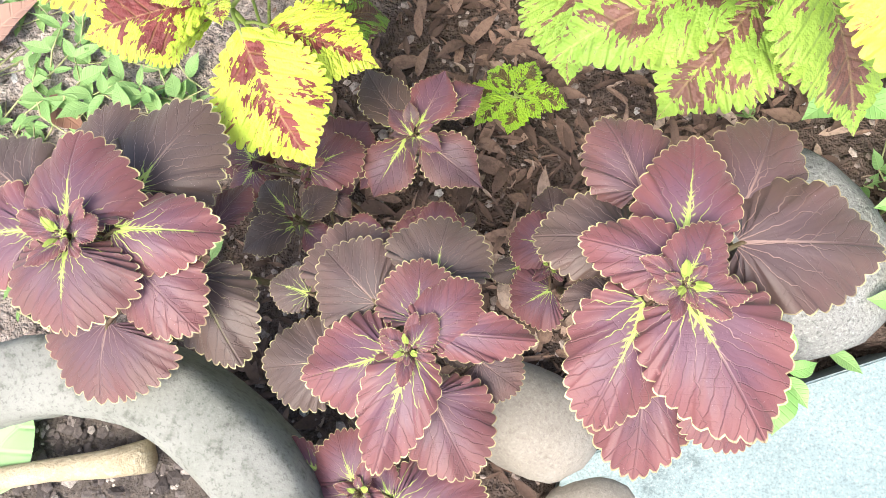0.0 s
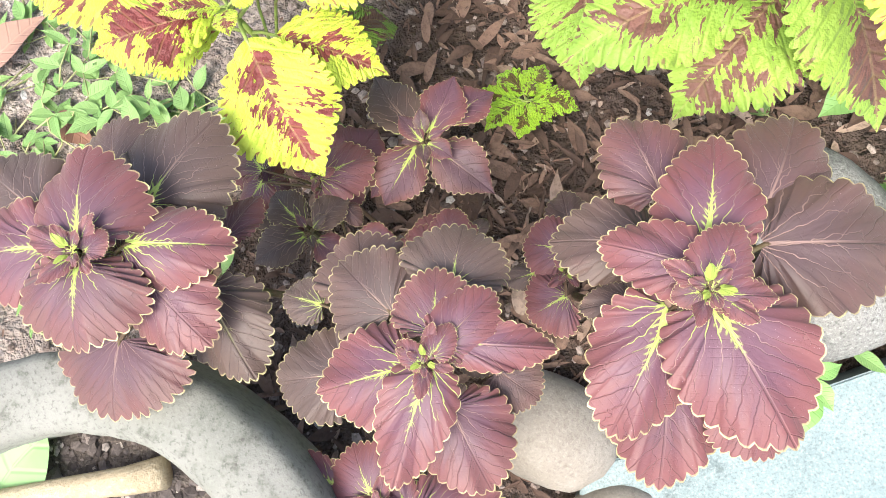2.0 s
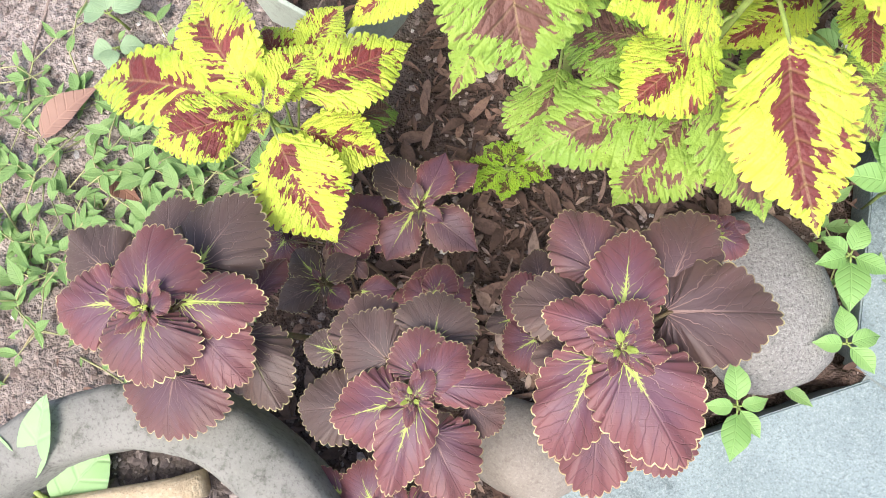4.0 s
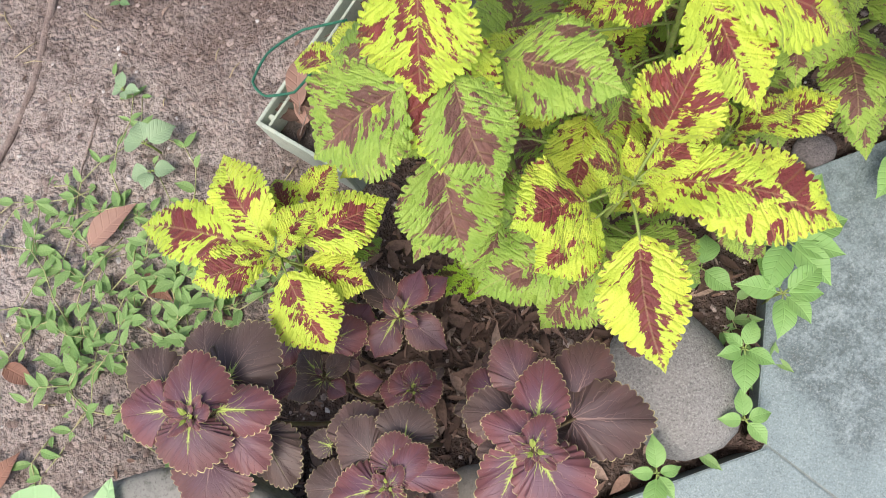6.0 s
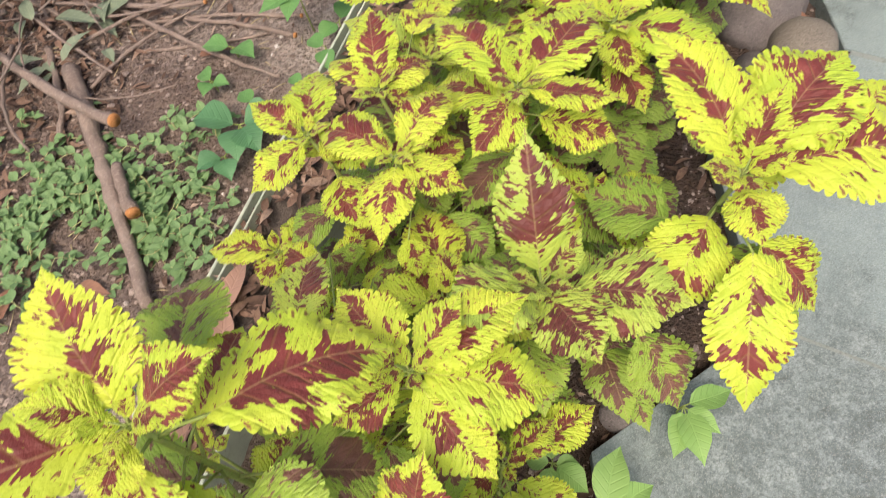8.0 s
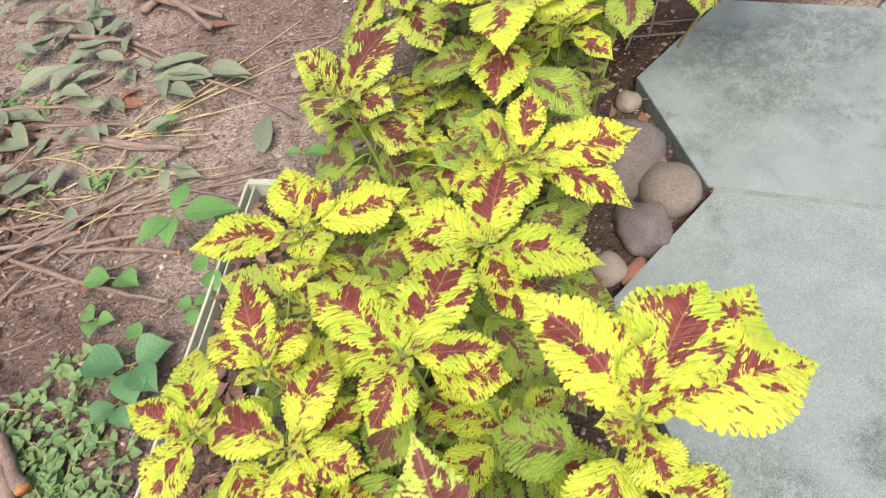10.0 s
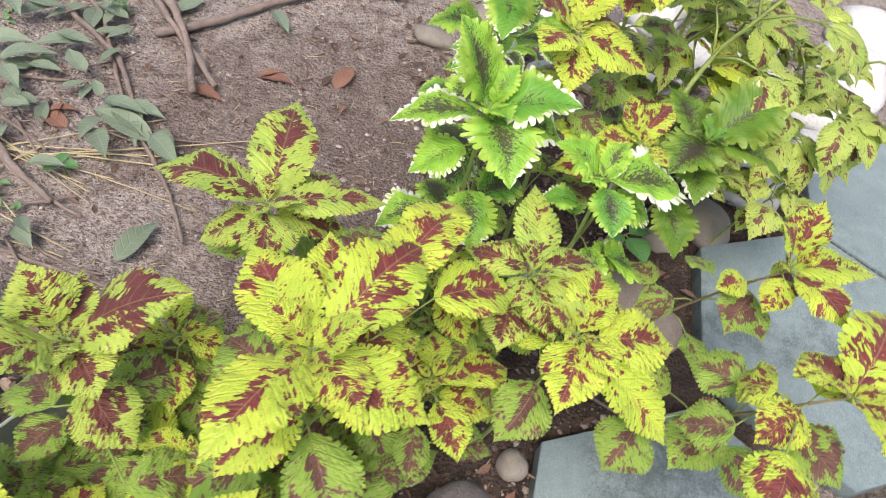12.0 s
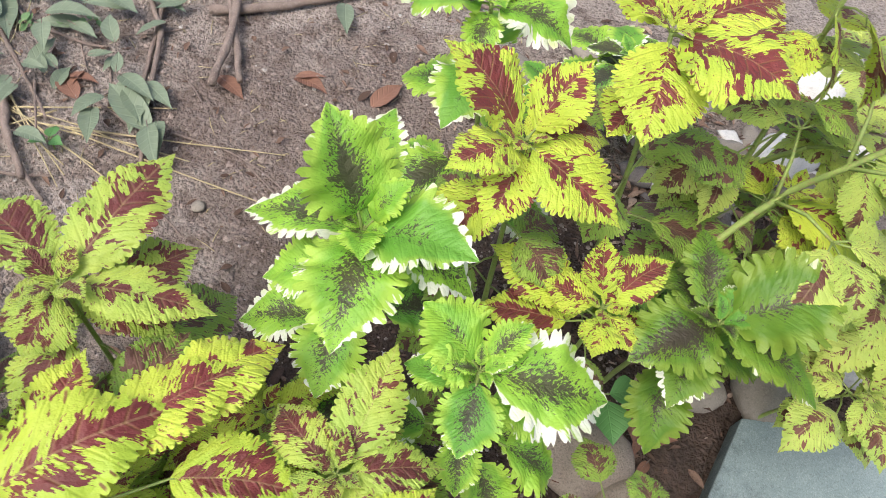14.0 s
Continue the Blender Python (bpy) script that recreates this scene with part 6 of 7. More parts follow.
# ---- branches, twigs and straw ----
def branch(points, z, thick, material=BARK, label="cut brown branch lying on the soil", name="branch", cut=False, seed=1):
    """A bent branch through a few points; thick is its radius at the butt."""
    pts = [Vector((x, y, z + thick * 0.6)) for x, y in points]
    fine = []
    for i in range(len(pts) - 1):
        a, b = pts[max(i - 1, 0)], pts[min(i + 2, len(pts) - 1)]
        for k in range(6):
            t = k / 6
            m0, m1 = (pts[i + 1] - a) * 0.5, (b - pts[i]) * 0.5
            p = pts[i] * (2 * t**3 - 3 * t**2 + 1) + m0 * (t**3 - 2 * t**2 + t) + pts[i + 1] * (3 * t**2 - 2 * t**3) + m1 * (t**3 - t**2)
            fine.append(p + Vector((noise.noise(p * 22 + Vector((seed, 0, 0))), noise.noise(p * 22 + Vector((0, seed, 0))), 0.4 * noise.noise(p * 22))) * min(thick * 0.6, 0.007))
    fine.append(pts[-1])
    n = len(fine)
    radii = [0.76 * thick * ((0.72 + 0.28 * i / n) if cut else (1 - 0.45 * i / n)) * (1 + 0.34 * noise.noise(p * 40 + Vector((seed, seed, 0)))) for i, p in enumerate(fine)]
    ob = tagged(new(name), label, "branch" if name == "branch" else "twig", "fallen branches and twigs")
    ob.location = fine[0]
    rel = [p - fine[0] for p in fine]
    tube_part("wood", rel, radii, material, ob, 9)
    if cut:
        d = (rel[-1] - rel[-2]).normalized()
        tube_part("cut_end", [rel[-1] - d * 0.002, rel[-1] + d * 0.003], [radii[-1] * 1.02, radii[-1] * 0.97], CUTWOOD, ob, 9, "orange freshly cut wood")
    return ob


branch([(-0.52, 1.25), (-0.53, 0.98), (-0.58, 0.80)], 0.0, 0.011, seed=2)
branch([(-0.20, 1.85), (-0.12, 1.59), (-0.07, 1.43), (0.00, 1.19)], 0.006, 0.029, label="thick brown cut branch lying on weedy soil", seed=3)
branch([(-0.066, 1.524), (-0.048, 1.454), (-0.026, 1.394)], 0.030, 0.020, cut=True, label="torn stub of a branch with an orange end", seed=71)
branch([(-0.40, 1.95), (-0.18, 1.72), (-0.06, 1.62)], 0.058, 0.018, cut=True, label="grey branch with an orange cut end", seed=4)
branch([(-0.27, 1.95), (-0.22, 1.75), (-0.23, 1.61)], 0.004, 0.014, seed=5)
branch([(-0.13, 2.06), (0.01, 1.92), (0.21, 1.74), (0.29, 1.68)], 0.02, 0.009, seed=6)
branch([(-0.42, 2.20), (-0.27, 2.08), (-0.19, 1.96)], 0.01, 0.010, seed=7)
branch([(-0.38, 2.30), (-0.31, 2.14), (-0.27, 2.02)], 0.01, 0.010, seed=8)
branch([(0.18, 2.05), (0.38, 1.99), (0.52, 1.94)], 0.0, 0.006, seed=9)
branch([(-0.07, 1.97), (0.14, 1.94), (0.35, 1.87)], 0.004, 0.007, cut=True, label="thin stick with an orange cut end", seed=10)
branch([(-0.25, 2.08), (0.02, 1.98), (0.13, 1.96)], 0.03, 0.008, cut=True, label="thin stick with an orange cut end", seed=11)
branch([(0.00, 3.06), (0.23, 2.98), (0.37, 2.89), (0.47, 2.75), (0.57, 2.52)], 0.03, 0.019, label="long reddish-brown branch on the soil", seed=12)
branch([(0.01, 2.96), (0.20, 2.83), (0.33, 2.62), (0.42, 2.46), (0.60, 2.23), (0.69, 2.08)], 0.004, 0.010, seed=13)
branch([(-0.10, 2.50), (0.16, 2.36), (0.32, 2.27)], 0.004, 0.008, seed=14)
branch([(-0.10, 2.42), (0.17, 2.28), (0.30, 2.18), (0.47, 2.10)], 0.004, 0.009, seed=15)
branch([(-0.10, 2.11), (0.26, 1.98), (0.51, 1.91)], 0.002, 0.007, seed=16)
branch([(0.02, 1.97), (0.20, 1.89), (0.33, 1.81)], 0.004, 0.009, cut=True, label="brown stick with an orange cut end", seed=17)
branch([(-0.12, 1.89), (0.12, 1.85), (0.27, 1.84)], 0.002, 0.006, seed=18)
branch([(0.39, 2.75), (0.52, 2.85), (0.63, 2.98), (0.77, 3.10), (0.91, 3.16), (1.03, 3.17)], 0.01, 0.016, label="long bent brown branch on the soil", seed=19)
branch([(0.30, 2.94), (0.48, 2.73), (0.61, 2.57)], 0.022, 0.015, seed=20)
branch([(0.14, 2.78), (0.32, 2.64), (0.39, 2.55), (0.49, 2.37)], 0.012, 0.011, seed=21)
branch([(-0.06, 2.48), (0.05, 2.37), (0.21, 2.26), (0.30, 2.19), (0.40, 2.12)], 0.008, 0.014, label="reddish-brown branch on the soil", seed=22)
branch([(0.25, 2.01), (0.45, 1.97), (0.60, 1.94)], 0.0, 0.008, seed=23)
branch([(-0.14, 2.58), (0.05, 2.49), (0.20, 2.49), (0.28, 2.51)], 0.01, 0.008, seed=24)
for i, points in enumerate(([(0.75, 2.39), (0.88, 2.34), (1.00, 2.28)], [(0.56, 2.38), (0.72, 2.40), (0.87, 2.37)], [(0.93, 2.10), (1.00, 2.09), (1.08, 2.11)], [(0.64, 2.21), (0.75, 2.17)], [(-0.39, 0.92), (-0.41, 0.80), (-0.40, 0.72)], [(1.46, 2.00), (1.62, 1.93), (1.78, 1.86)], [(1.55, 1.97), (1.66, 1.90)])):
    branch(points, 0.001, 0.0035, label="thin dry twig on the soil", name="twig", seed=30 + i)
for i, points in enumerate(([(1.52, 1.90), (1.60, 1.86), (1.70, 1.82)], [(1.50, 1.86), (1.56, 1.92), (1.64, 2.02)], [(1.58, 1.88), (1.66, 1.97), (1.72, 2.03)])):
    branch(points, 0.02, 0.0045, label="bare brown stalk lying on the mulch", name="twig", seed=45 + i)

STRAWS = [
    ((0.32, 2.30), (0.12, 1.94)), ((0.00, 2.30), (0.44, 2.19)), ((0.22, 2.26), (0.69, 2.17)), ((0.28, 2.27), (0.53, 2.30)),
    ((0.39, 2.27), (0.88, 2.32)), ((0.09, 2.35), (0.47, 2.14)), ((0.19, 2.29), (0.46, 2.17)), ((0.24, 2.26), (0.53, 2.44)),
    ((0.31, 2.25), (0.81, 2.45)), ((0.28, 2.25), (0.49, 2.22)), ((0.37, 2.27), (0.65, 2.33)), ((0.21, 2.25), (0.41, 2.27)),
]
for i, (a, b) in enumerate(STRAWS):
    mid = ((a[0] + b[0]) / 2 + 0.02 * noise.noise((i, 0.5, 0)), (a[1] + b[1]) / 2 + 0.02 * noise.noise((i, 5.5, 0)))
    branch([a, mid, b], 0.008, 0.0028, STRAW, "dry yellow straw stalk on the soil", "straw", seed=50 + i)

r = np.random.default_rng(88)
for i in range(110):
    # brush heap of thin cut twigs
    x, y, az, long = r.uniform(-0.75, -0.12), r.uniform(1.75, 2.75), r.uniform(0, 6.3), r.uniform(0.2, 0.5)
    bend = r.uniform(-0.5, 0.5)
    p = [(x + long * s * math.cos(az + bend * s), y + long * s * math.sin(az + bend * s)) for s in (0, 0.35, 0.7, 1.0)]
    branch(p, r.uniform(0.0, 0.12), r.uniform(0.003, 0.010), label="thin cut twig in a brush heap", name="twig", seed=100 + i)


for i in range(46):
    # dry stalks and sticks strewn between the branches
    x, y, az, long = r.uniform(-0.30, 0.42), r.uniform(1.88, 2.55), r.uniform(-0.9, 0.5), r.uniform(0.10, 0.30)
    bend = r.uniform(-0.4, 0.4)
    p = [(x + long * s * math.cos(az + bend * s), y + long * s * math.sin(az + bend * s)) for s in (0, 0.4, 0.75, 1.0)]
    dry = i % 3 == 0
    branch(p, r.uniform(0.001, 0.012), r.uniform(0.0024, 0.0032) if dry else r.uniform(0.0025, 0.0055), STRAW if dry else BARK, "dry yellow straw stalk on the soil" if dry else "thin dry twig on the soil", "straw" if dry else "twig", seed=300 + i)


# ---- loose leaves ----
def loose_leaf(a, b, z, width, material, label, name, seed, kind="plain"):
    rng = np.random.default_rng(seed)
    d = Vector((b[0] - a[0], b[1] - a[1], 0))
    geo = leaf_geometry(kind, d.length, d.length * width, 0.004, rng, dome=rng.uniform(0.02, 0.10))
    stalk = tube([(-0.12 * d.length, 0, 0.0), (0.02, 0, 0.003), (0.3 * d.length, 0, 0.006)], [0.0012, 0.001, 0.0004], 5)
    ob = part(name, leaf_mesh(name, [geo], [stalk]), [material, BARK])
    ob.location, ob.rotation_euler = (a[0], a[1], z), (rng.uniform(-0.15, 0.15), 0, math.atan2(d.y, d.x))
    return tagged(ob, label, "leaf", "fallen leaves")


DRY = [
    ((-0.49, 0.47), (-0.42, 0.44)), ((-0.47, 0.28), (-0.43, 0.34)), ((-0.27, 0.62), (-0.20, 0.58)),
    ((-0.31, 1.24), (-0.28, 1.31)), ((-0.15, 1.28), (-0.08, 1.24)), ((-0.07, 1.43), (-0.01, 1.38)), ((0.895, 2.68), (0.925, 2.79)),
    ((0.54, 2.58), (0.64, 2.54)), ((0.26, 2.39), (0.34, 2.41)), ((0.69, 2.67), (0.76, 2.71)), ((0.28, 2.43), (0.30, 2.36)),
    ((0.33, 2.35), (0.24, 2.41)), ((0.69, 2.67), (0.79, 2.66)), ((0.10, 1.82), (0.18, 1.81)), ((1.70, 2.22), (1.78, 2.25)),
]
for i, (a, b) in enumerate(DRY):
    loose_leaf(a, b, 0.006, 0.42, DRYLEAF, "dry reddish-brown fallen leaf on the soil", "dry_leaf", 200 + i)
for i, (along, aside, turn, long) in enumerate(((0.030, 0.060, 0.25, 0.130), (0.035, 0.085, -0.15, 0.120), (0.050, 0.045, 0.55, 0.095), (0.020, 0.110, 0.05, 0.110), (0.15, 0.060, -0.30, 0.110), (0.24, 0.090, 0.35, 0.120), (0.33, 0.055, 0.0, 0.110))):
    at = TROUGH_AT + TROUGH_ALONG * along + TROUGH_SIDE * aside
    az = math.atan2(TROUGH_ALONG.y, TROUGH_ALONG.x) + turn
    loose_leaf((at.x, at.y), (at.x + long * math.cos(az), at.y + long * math.sin(az)), 0.080 + 0.007 * (i % 4), 0.36, DRYPINK, "large curled pinkish-brown dry leaf in the planter trough", "dry_leaf", 230 + i)
loose_leaf((-0.365, 0.670), (-0.285, 0.745), 0.012, 0.40, DRYPINK, "large reddish-brown dry leaf among the weeds", "dry_leaf", 199)
rng = np.random.default_rng(55)
for i in range(16):
    x, y, az, long = rng.uniform(1.58, 1.76), rng.uniform(1.97, 2.26), rng.uniform(0, 6.3), rng.uniform(0.04, 0.075)
    if not paved(x, y, 0.02):
        loose_leaf((x, y), (x + long * math.cos(az), y + long * math.sin(az)), 0.010 + 0.004 * (i % 4), 0.40, DRYLEAF, "dry reddish-brown leaf between the stones", "dry_leaf", 520 + i)
for i in range(10):
    x, y, az, long = rng.uniform(1.30, 1.42), rng.uniform(1.50, 1.70), rng.uniform(0, 6.3), rng.uniform(0.03, 0.055)
    if not paved(x, y, 0.01):
        loose_leaf((x, y), (x + long * math.cos(az), y + long * math.sin(az)), 0.010 + 0.004 * (i % 4), 0.40, DRYLEAF, "dry reddish-brown leaf in the gap beside a paver", "dry_leaf", 545 + i)
GREY = [
    ((0.53, 2.35), (0.36, 2.42)), ((0.43, 2.46), (0.54, 2.42)), ((0.53, 2.35), (0.63, 2.26)), ((0.38, 2.41), (0.41, 2.47)), ((0.41, 2.43), (0.51, 2.35)),
    ((0.02, 2.56), (0.16, 2.59)), ((-0.06, 2.52), (0.08, 2.41)), ((-0.04, 2.44), (-0.07, 2.57)), ((0.10, 2.51), (0.23, 2.56)), ((0.03, 2.30), (0.11, 2.37)),
    ((0.66, 2.96), (0.73, 2.85)), ((0.14, 2.90), (0.05, 2.82)), ((0.18, 2.82), (0.11, 2.72)), ((0.25, 2.70), (0.36, 2.70)), ((0.26, 2.64), (0.15, 2.58)),
    ((0.43, 2.46), (0.50, 2.32)), ((0.53, 2.38), (0.62, 2.26)), ((0.38, 2.44), (0.50, 2.41)), ((0.58, 2.00), (0.63, 2.12)), ((0.04, 2.70), (0.13, 2.77)),
    ((0.03, 2.32), (0.00, 2.43)), ((0.18, 2.55), (0.08, 2.49)), ((0.31, 2.78), (0.20, 2.82)), ((-0.24, 2.03), (-0.12, 1.96)),
]
for i, (a, b) in enumerate(GREY):
    loose_leaf(a, b, 0.012 + 0.012 * (i % 3), 0.36, DRYGREEN, "wilted grey-green leaf of a cut branch", "wilted_leaf", 260 + i)
rng = np.random.default_rng(77)
for i in range(150):
    # more wilted leaves heaped round the cut branches
    x, y = (rng.uniform(-0.30, 0.42), rng.uniform(2.30, 3.10)) if i < 34 else (rng.uniform(-0.70, -0.10), rng.uniform(1.8, 2.7)) if i < 120 else (rng.uniform(-0.20, 0.40), rng.uniform(1.95, 2.55))
    az = rng.uniform(0, 6.3)
    s = rng.uniform(0.06, 0.115)
    loose_leaf((x, y), (x + s * math.cos(az), y + s * math.sin(az)), rng.uniform(0.008, 0.06), 0.40, DRYGREEN, "wilted grey-green leaf of a cut branch", "wilted_leaf", 400 + i)


# ---- weeds ----
def broad_weed(heart, tips, high, width, material, label, seed, name="broad_leaf_weed"):
    rng = np.random.default_rng(seed)
    weed = tagged(new(name), label, "weed", "weeds round the bed")
    weed.location = (heart[0], heart[1], -0.004)
    tube_part("stem", [(0.004, 0, 0), (0, 0.003, high * 0.5), (0, 0, high)], [0.0022, 0.002, 0.0015], STEM, weed, 6)
    for i, (x, y) in enumerate(tips):
        d = Vector((x - heart[0], y - heart[1], 0))
        geo = placed(leaf_geometry("plain", d.length * 0.88, d.length * width, rng.uniform(-0.012, 0.004), rng), d * 0.12 + Vector((0, 0, high)), math.atan2(d.y, d.x))
        part("leaf", leaf_mesh("leaf", [geo], [tube([(0, 0, high), d * 0.14 + Vector((0, 0, high + 0.001))], [0.0013, 0.001], 5)]), [material, STEM], weed)
    return weed


GREENWEED = "broad-leaved green weed growing in the soil"
LIMEWEED = "pale lime weed growing along the pavers"
for i, (heart, tips, high, width) in enumerate((
    ((0.37, 1.82), [(0.28, 1.78), (0.41, 1.90), (0.51, 1.77), (0.34, 1.74)], 0.12, 0.50),
    ((0.44, 1.78), [(0.39, 1.74), (0.48, 1.85)], 0.05, 0.7),
    ((0.19, 1.79), [(0.12, 1.81), (0.24, 1.74)], 0.04, 0.8),
    ((0.14, 1.70), [(0.11, 1.74), (0.18, 1.68), (0.12, 1.66)], 0.04, 0.8),
    ((0.34, 1.63), [(0.31, 1.66), (0.38, 1.65), (0.33, 1.59)], 0.04, 0.8),
    ((0.23, 1.61), [(0.20, 1.65), (0.25, 1.57)], 0.04, 0.8),
    ((0.41, 1.66), [(0.37, 1.70), (0.41, 1.60)], 0.10, 0.7),
    ((0.67, 1.91), [(0.73, 1.86), (0.63, 1.94)], 0.06, 0.6),
    ((0.38, 2.22), [(0.35, 2.19), (0.36, 2.26), (0.42, 2.22)], 0.03, 0.7),
)):
    broad_weed(heart, tips, high, width, BROAD, GREENWEED, 300 + i)
broad_weed((0.20, 1.55), [(0.10, 1.59), (0.19, 1.46), (0.29, 1.56), (0.24, 1.47)], 0.05, 0.75, DEEPWEED, "deep green broad-leaved weed on dark soil", 320)
broad_weed((0.16, 1.49), [(0.10, 1.47), (0.17, 1.43), (0.20, 1.53)], 0.035, 0.8, DEEPWEED, "deep green broad-leaved weed on dark soil", 321)
DULL = "small dull green weed with rounded leaves"
broad_weed((-0.34, 0.95), [(-0.365, 0.945), (-0.345, 0.985), (-0.305, 0.945), (-0.33, 0.93), (-0.36, 0.97)], 0.025, 0.62, DULLWEED, DULL, 322)
broad_weed((-0.27, 0.84), [(-0.315, 0.85), (-0.285, 0.88), (-0.225, 0.875)], 0.045, 0.8, DULLWEED, DULL, 323)
broad_weed((-0.265, 0.80), [(-0.305, 0.79), (-0.27, 0.765), (-0.225, 0.805)], 0.025, 0.8, DULLWEED, DULL, 324)
for i, (heart, tips, high, width) in enumerate((
    ((0.53, 0.36), [(0.525, 0.41), (0.56, 0.37), (0.52, 0.305), (0.495, 0.36), (0.55, 0.33)], 0.08, 0.50),
    ((0.645, 0.52), [(0.61, 0.51), (0.66, 0.56), (0.64, 0.46), (0.68, 0.50), (0.62, 0.54)], 0.08, 0.55),
    ((0.69, 0.59), [(0.74, 0.59), (0.68, 0.53), (0.63, 0.60), (0.74, 0.63), (0.66, 0.64), (0.72, 0.55)], 0.10, 0.5),
    ((0.645, 0.43), [(0.61, 0.43), (0.67, 0.40), (0.64, 0.47), (0.68, 0.44)], 0.06, 0.55),
    ((0.70, 0.66), [(0.77, 0.64), (0.75, 0.75), (0.67, 0.59), (0.65, 0.66), (0.75, 0.60), (0.78, 0.69)], 0.10, 0.5),
    ((0.86, 0.79), [(0.82, 0.72), (0.86, 0.70), (0.94, 0.80), (0.90, 0.74)], 0.08, 0.5),
    ((0.65, 0.75), [(0.63, 0.71), (0.69, 0.74), (0.69, 0.70), (0.61, 0.77), (0.66, 0.80)], 0.08, 0.65),
    ((0.60, 0.63), [(0.56, 0.60), (0.64, 0.60), (0.61, 0.68), (0.55, 0.66)], 0.06, 0.65),
    ((0.50, 0.66), [(0.47, 0.63), (0.53, 0.64), (0.50, 0.70)], 0.05, 0.7),
)):
    broad_weed(heart, tips, high, width, LIME, LIMEWEED, 340 + i, "lime_weed")
broad_weed((1.60, 2.17), [(1.64, 2.10), (1.66, 2.20), (1.56, 2.14)], 0.20, 0.80, BROAD, "dark green heart-shaped weed under the coleus", 371)


def weed_blades(material, slim, broad, count, seed):
    rng = np.random.default_rng(seed)
    blades = []
    for _ in range(count):
        blades.append(leaf_mesh("leaf", [leaf_geometry("plain", 0.034, 0.034 * rng.uniform(slim, broad), 0.0, rng, dome=rng.uniform(-0.04, 0.10))]))
        blades[-1].materials.append(material)
    return blades


def weed_patch(rng, patch, blades, runs, sizes, joints, label):
    """Creeping weeds with small paired leaves along their runners."""
    cx, cy, sx, sy, count = patch
    for _ in range(count):
        x, y = rng.normal(cx, sx * 0.6), rng.normal(cy, sy * 0.6)
        if paved(x, y, 0.01):
            continue
        az, run, high = rng.uniform(0, 6.3), rng.uniform(*runs), rng.uniform(0.006, 0.035)
        foot = Vector((x, y, -0.002))
        line = []
        for k in range(joints):
            t = k / (joints - 1)
            w = az + 0.5 * math.sin(3 * t + cx * 9)
            line.append(Vector((run * t * math.cos(w), run * t * math.sin(w), high * math.sin(math.pi * min(0.75, t + 0.1)))))
        spots = []
        for k in range(joints):
            for side in (-1, 1):
                if rng.random() < 0.30:
                    continue
                spots.append((line[k], az + side * rng.uniform(0.4, 1.5), rng.uniform(*sizes), rng.uniform(-0.6, 0.35), int(rng.integers(0, len(blades)))))
        if not spots:
            continue
        sprig = tagged(new("weed_sprig"), label, "weed", "creeping weeds")
        sprig.location = foot
        part("runner", smooth(raw_mesh("runner", *tube(line, [0.0013 - 0.0005 * k / (joints - 1) for k in range(joints)], 4))), RUNNER, sprig)
        for at, turn, size, tilt, which in spots:
            leaf = new("leaf", blades[which])
            leaf.parent = sprig
            leaf.matrix_basis = Matrix.Translation(at) @ Matrix.Rotation(turn, 4, "Z") @ Matrix.Rotation(tilt, 4, "Y") @ Matrix.Scale(size, 4)


def weed_sprigs():
    rng = np.random.default_rng(5)
    pale = weed_blades(WEED, 0.28, 0.50, 12, 15)
    green = weed_blades(MATWEED, 0.46, 0.78, 12, 16)
    for patch in ((-0.26, 0.56, 0.17, 0.11, 19), (-0.44, 0.60, 0.10, 0.12, 5), (-0.17, 0.59, 0.09, 0.06, 13), (-0.13, 0.50, 0.08, 0.08, 7), (-0.36, 0.38, 0.10, 0.10, 6), (0.62, 0.46, 0.05, 0.1, 6)):
        weed_patch(rng, patch, pale, (0.05, 0.12), (0.60, 1.25), 4, "small creeping pale green weed on sandy soil")
    for patch in ((-0.40, 0.70, 0.09, 0.10, 8), (-0.22, 0.70, 0.08, 0.06, 4), (-0.30, 0.50, 0.14, 0.12, 9)):
        weed_patch(rng, patch, pale, (0.14, 0.26), (0.6, 1.1), 6, "long tan weed runner with sparse leaves on sandy soil")
    for patch in ((-0.20, 1.50, 0.11, 0.13, 58), (-0.01, 1.42, 0.07, 0.12, 40), (-0.32, 1.37, 0.13, 0.14, 38), (-0.45, 1.70, 0.14, 0.14, 20), (0.10, 1.36, 0.08, 0.12, 15), (0.08, 1.58, 0.08, 0.08, 8), (0.17, 2.14, 0.14, 0.08, 8), (0.35, 2.95, 0.14, 0.10, 8), (0.10, 2.62, 0.2, 0.2, 7)):
        weed_patch(rng, patch, green, (0.03, 0.09), (0.40, 0.90), 6, "dense creeping green weed on dark soil")


weed_sprigs()


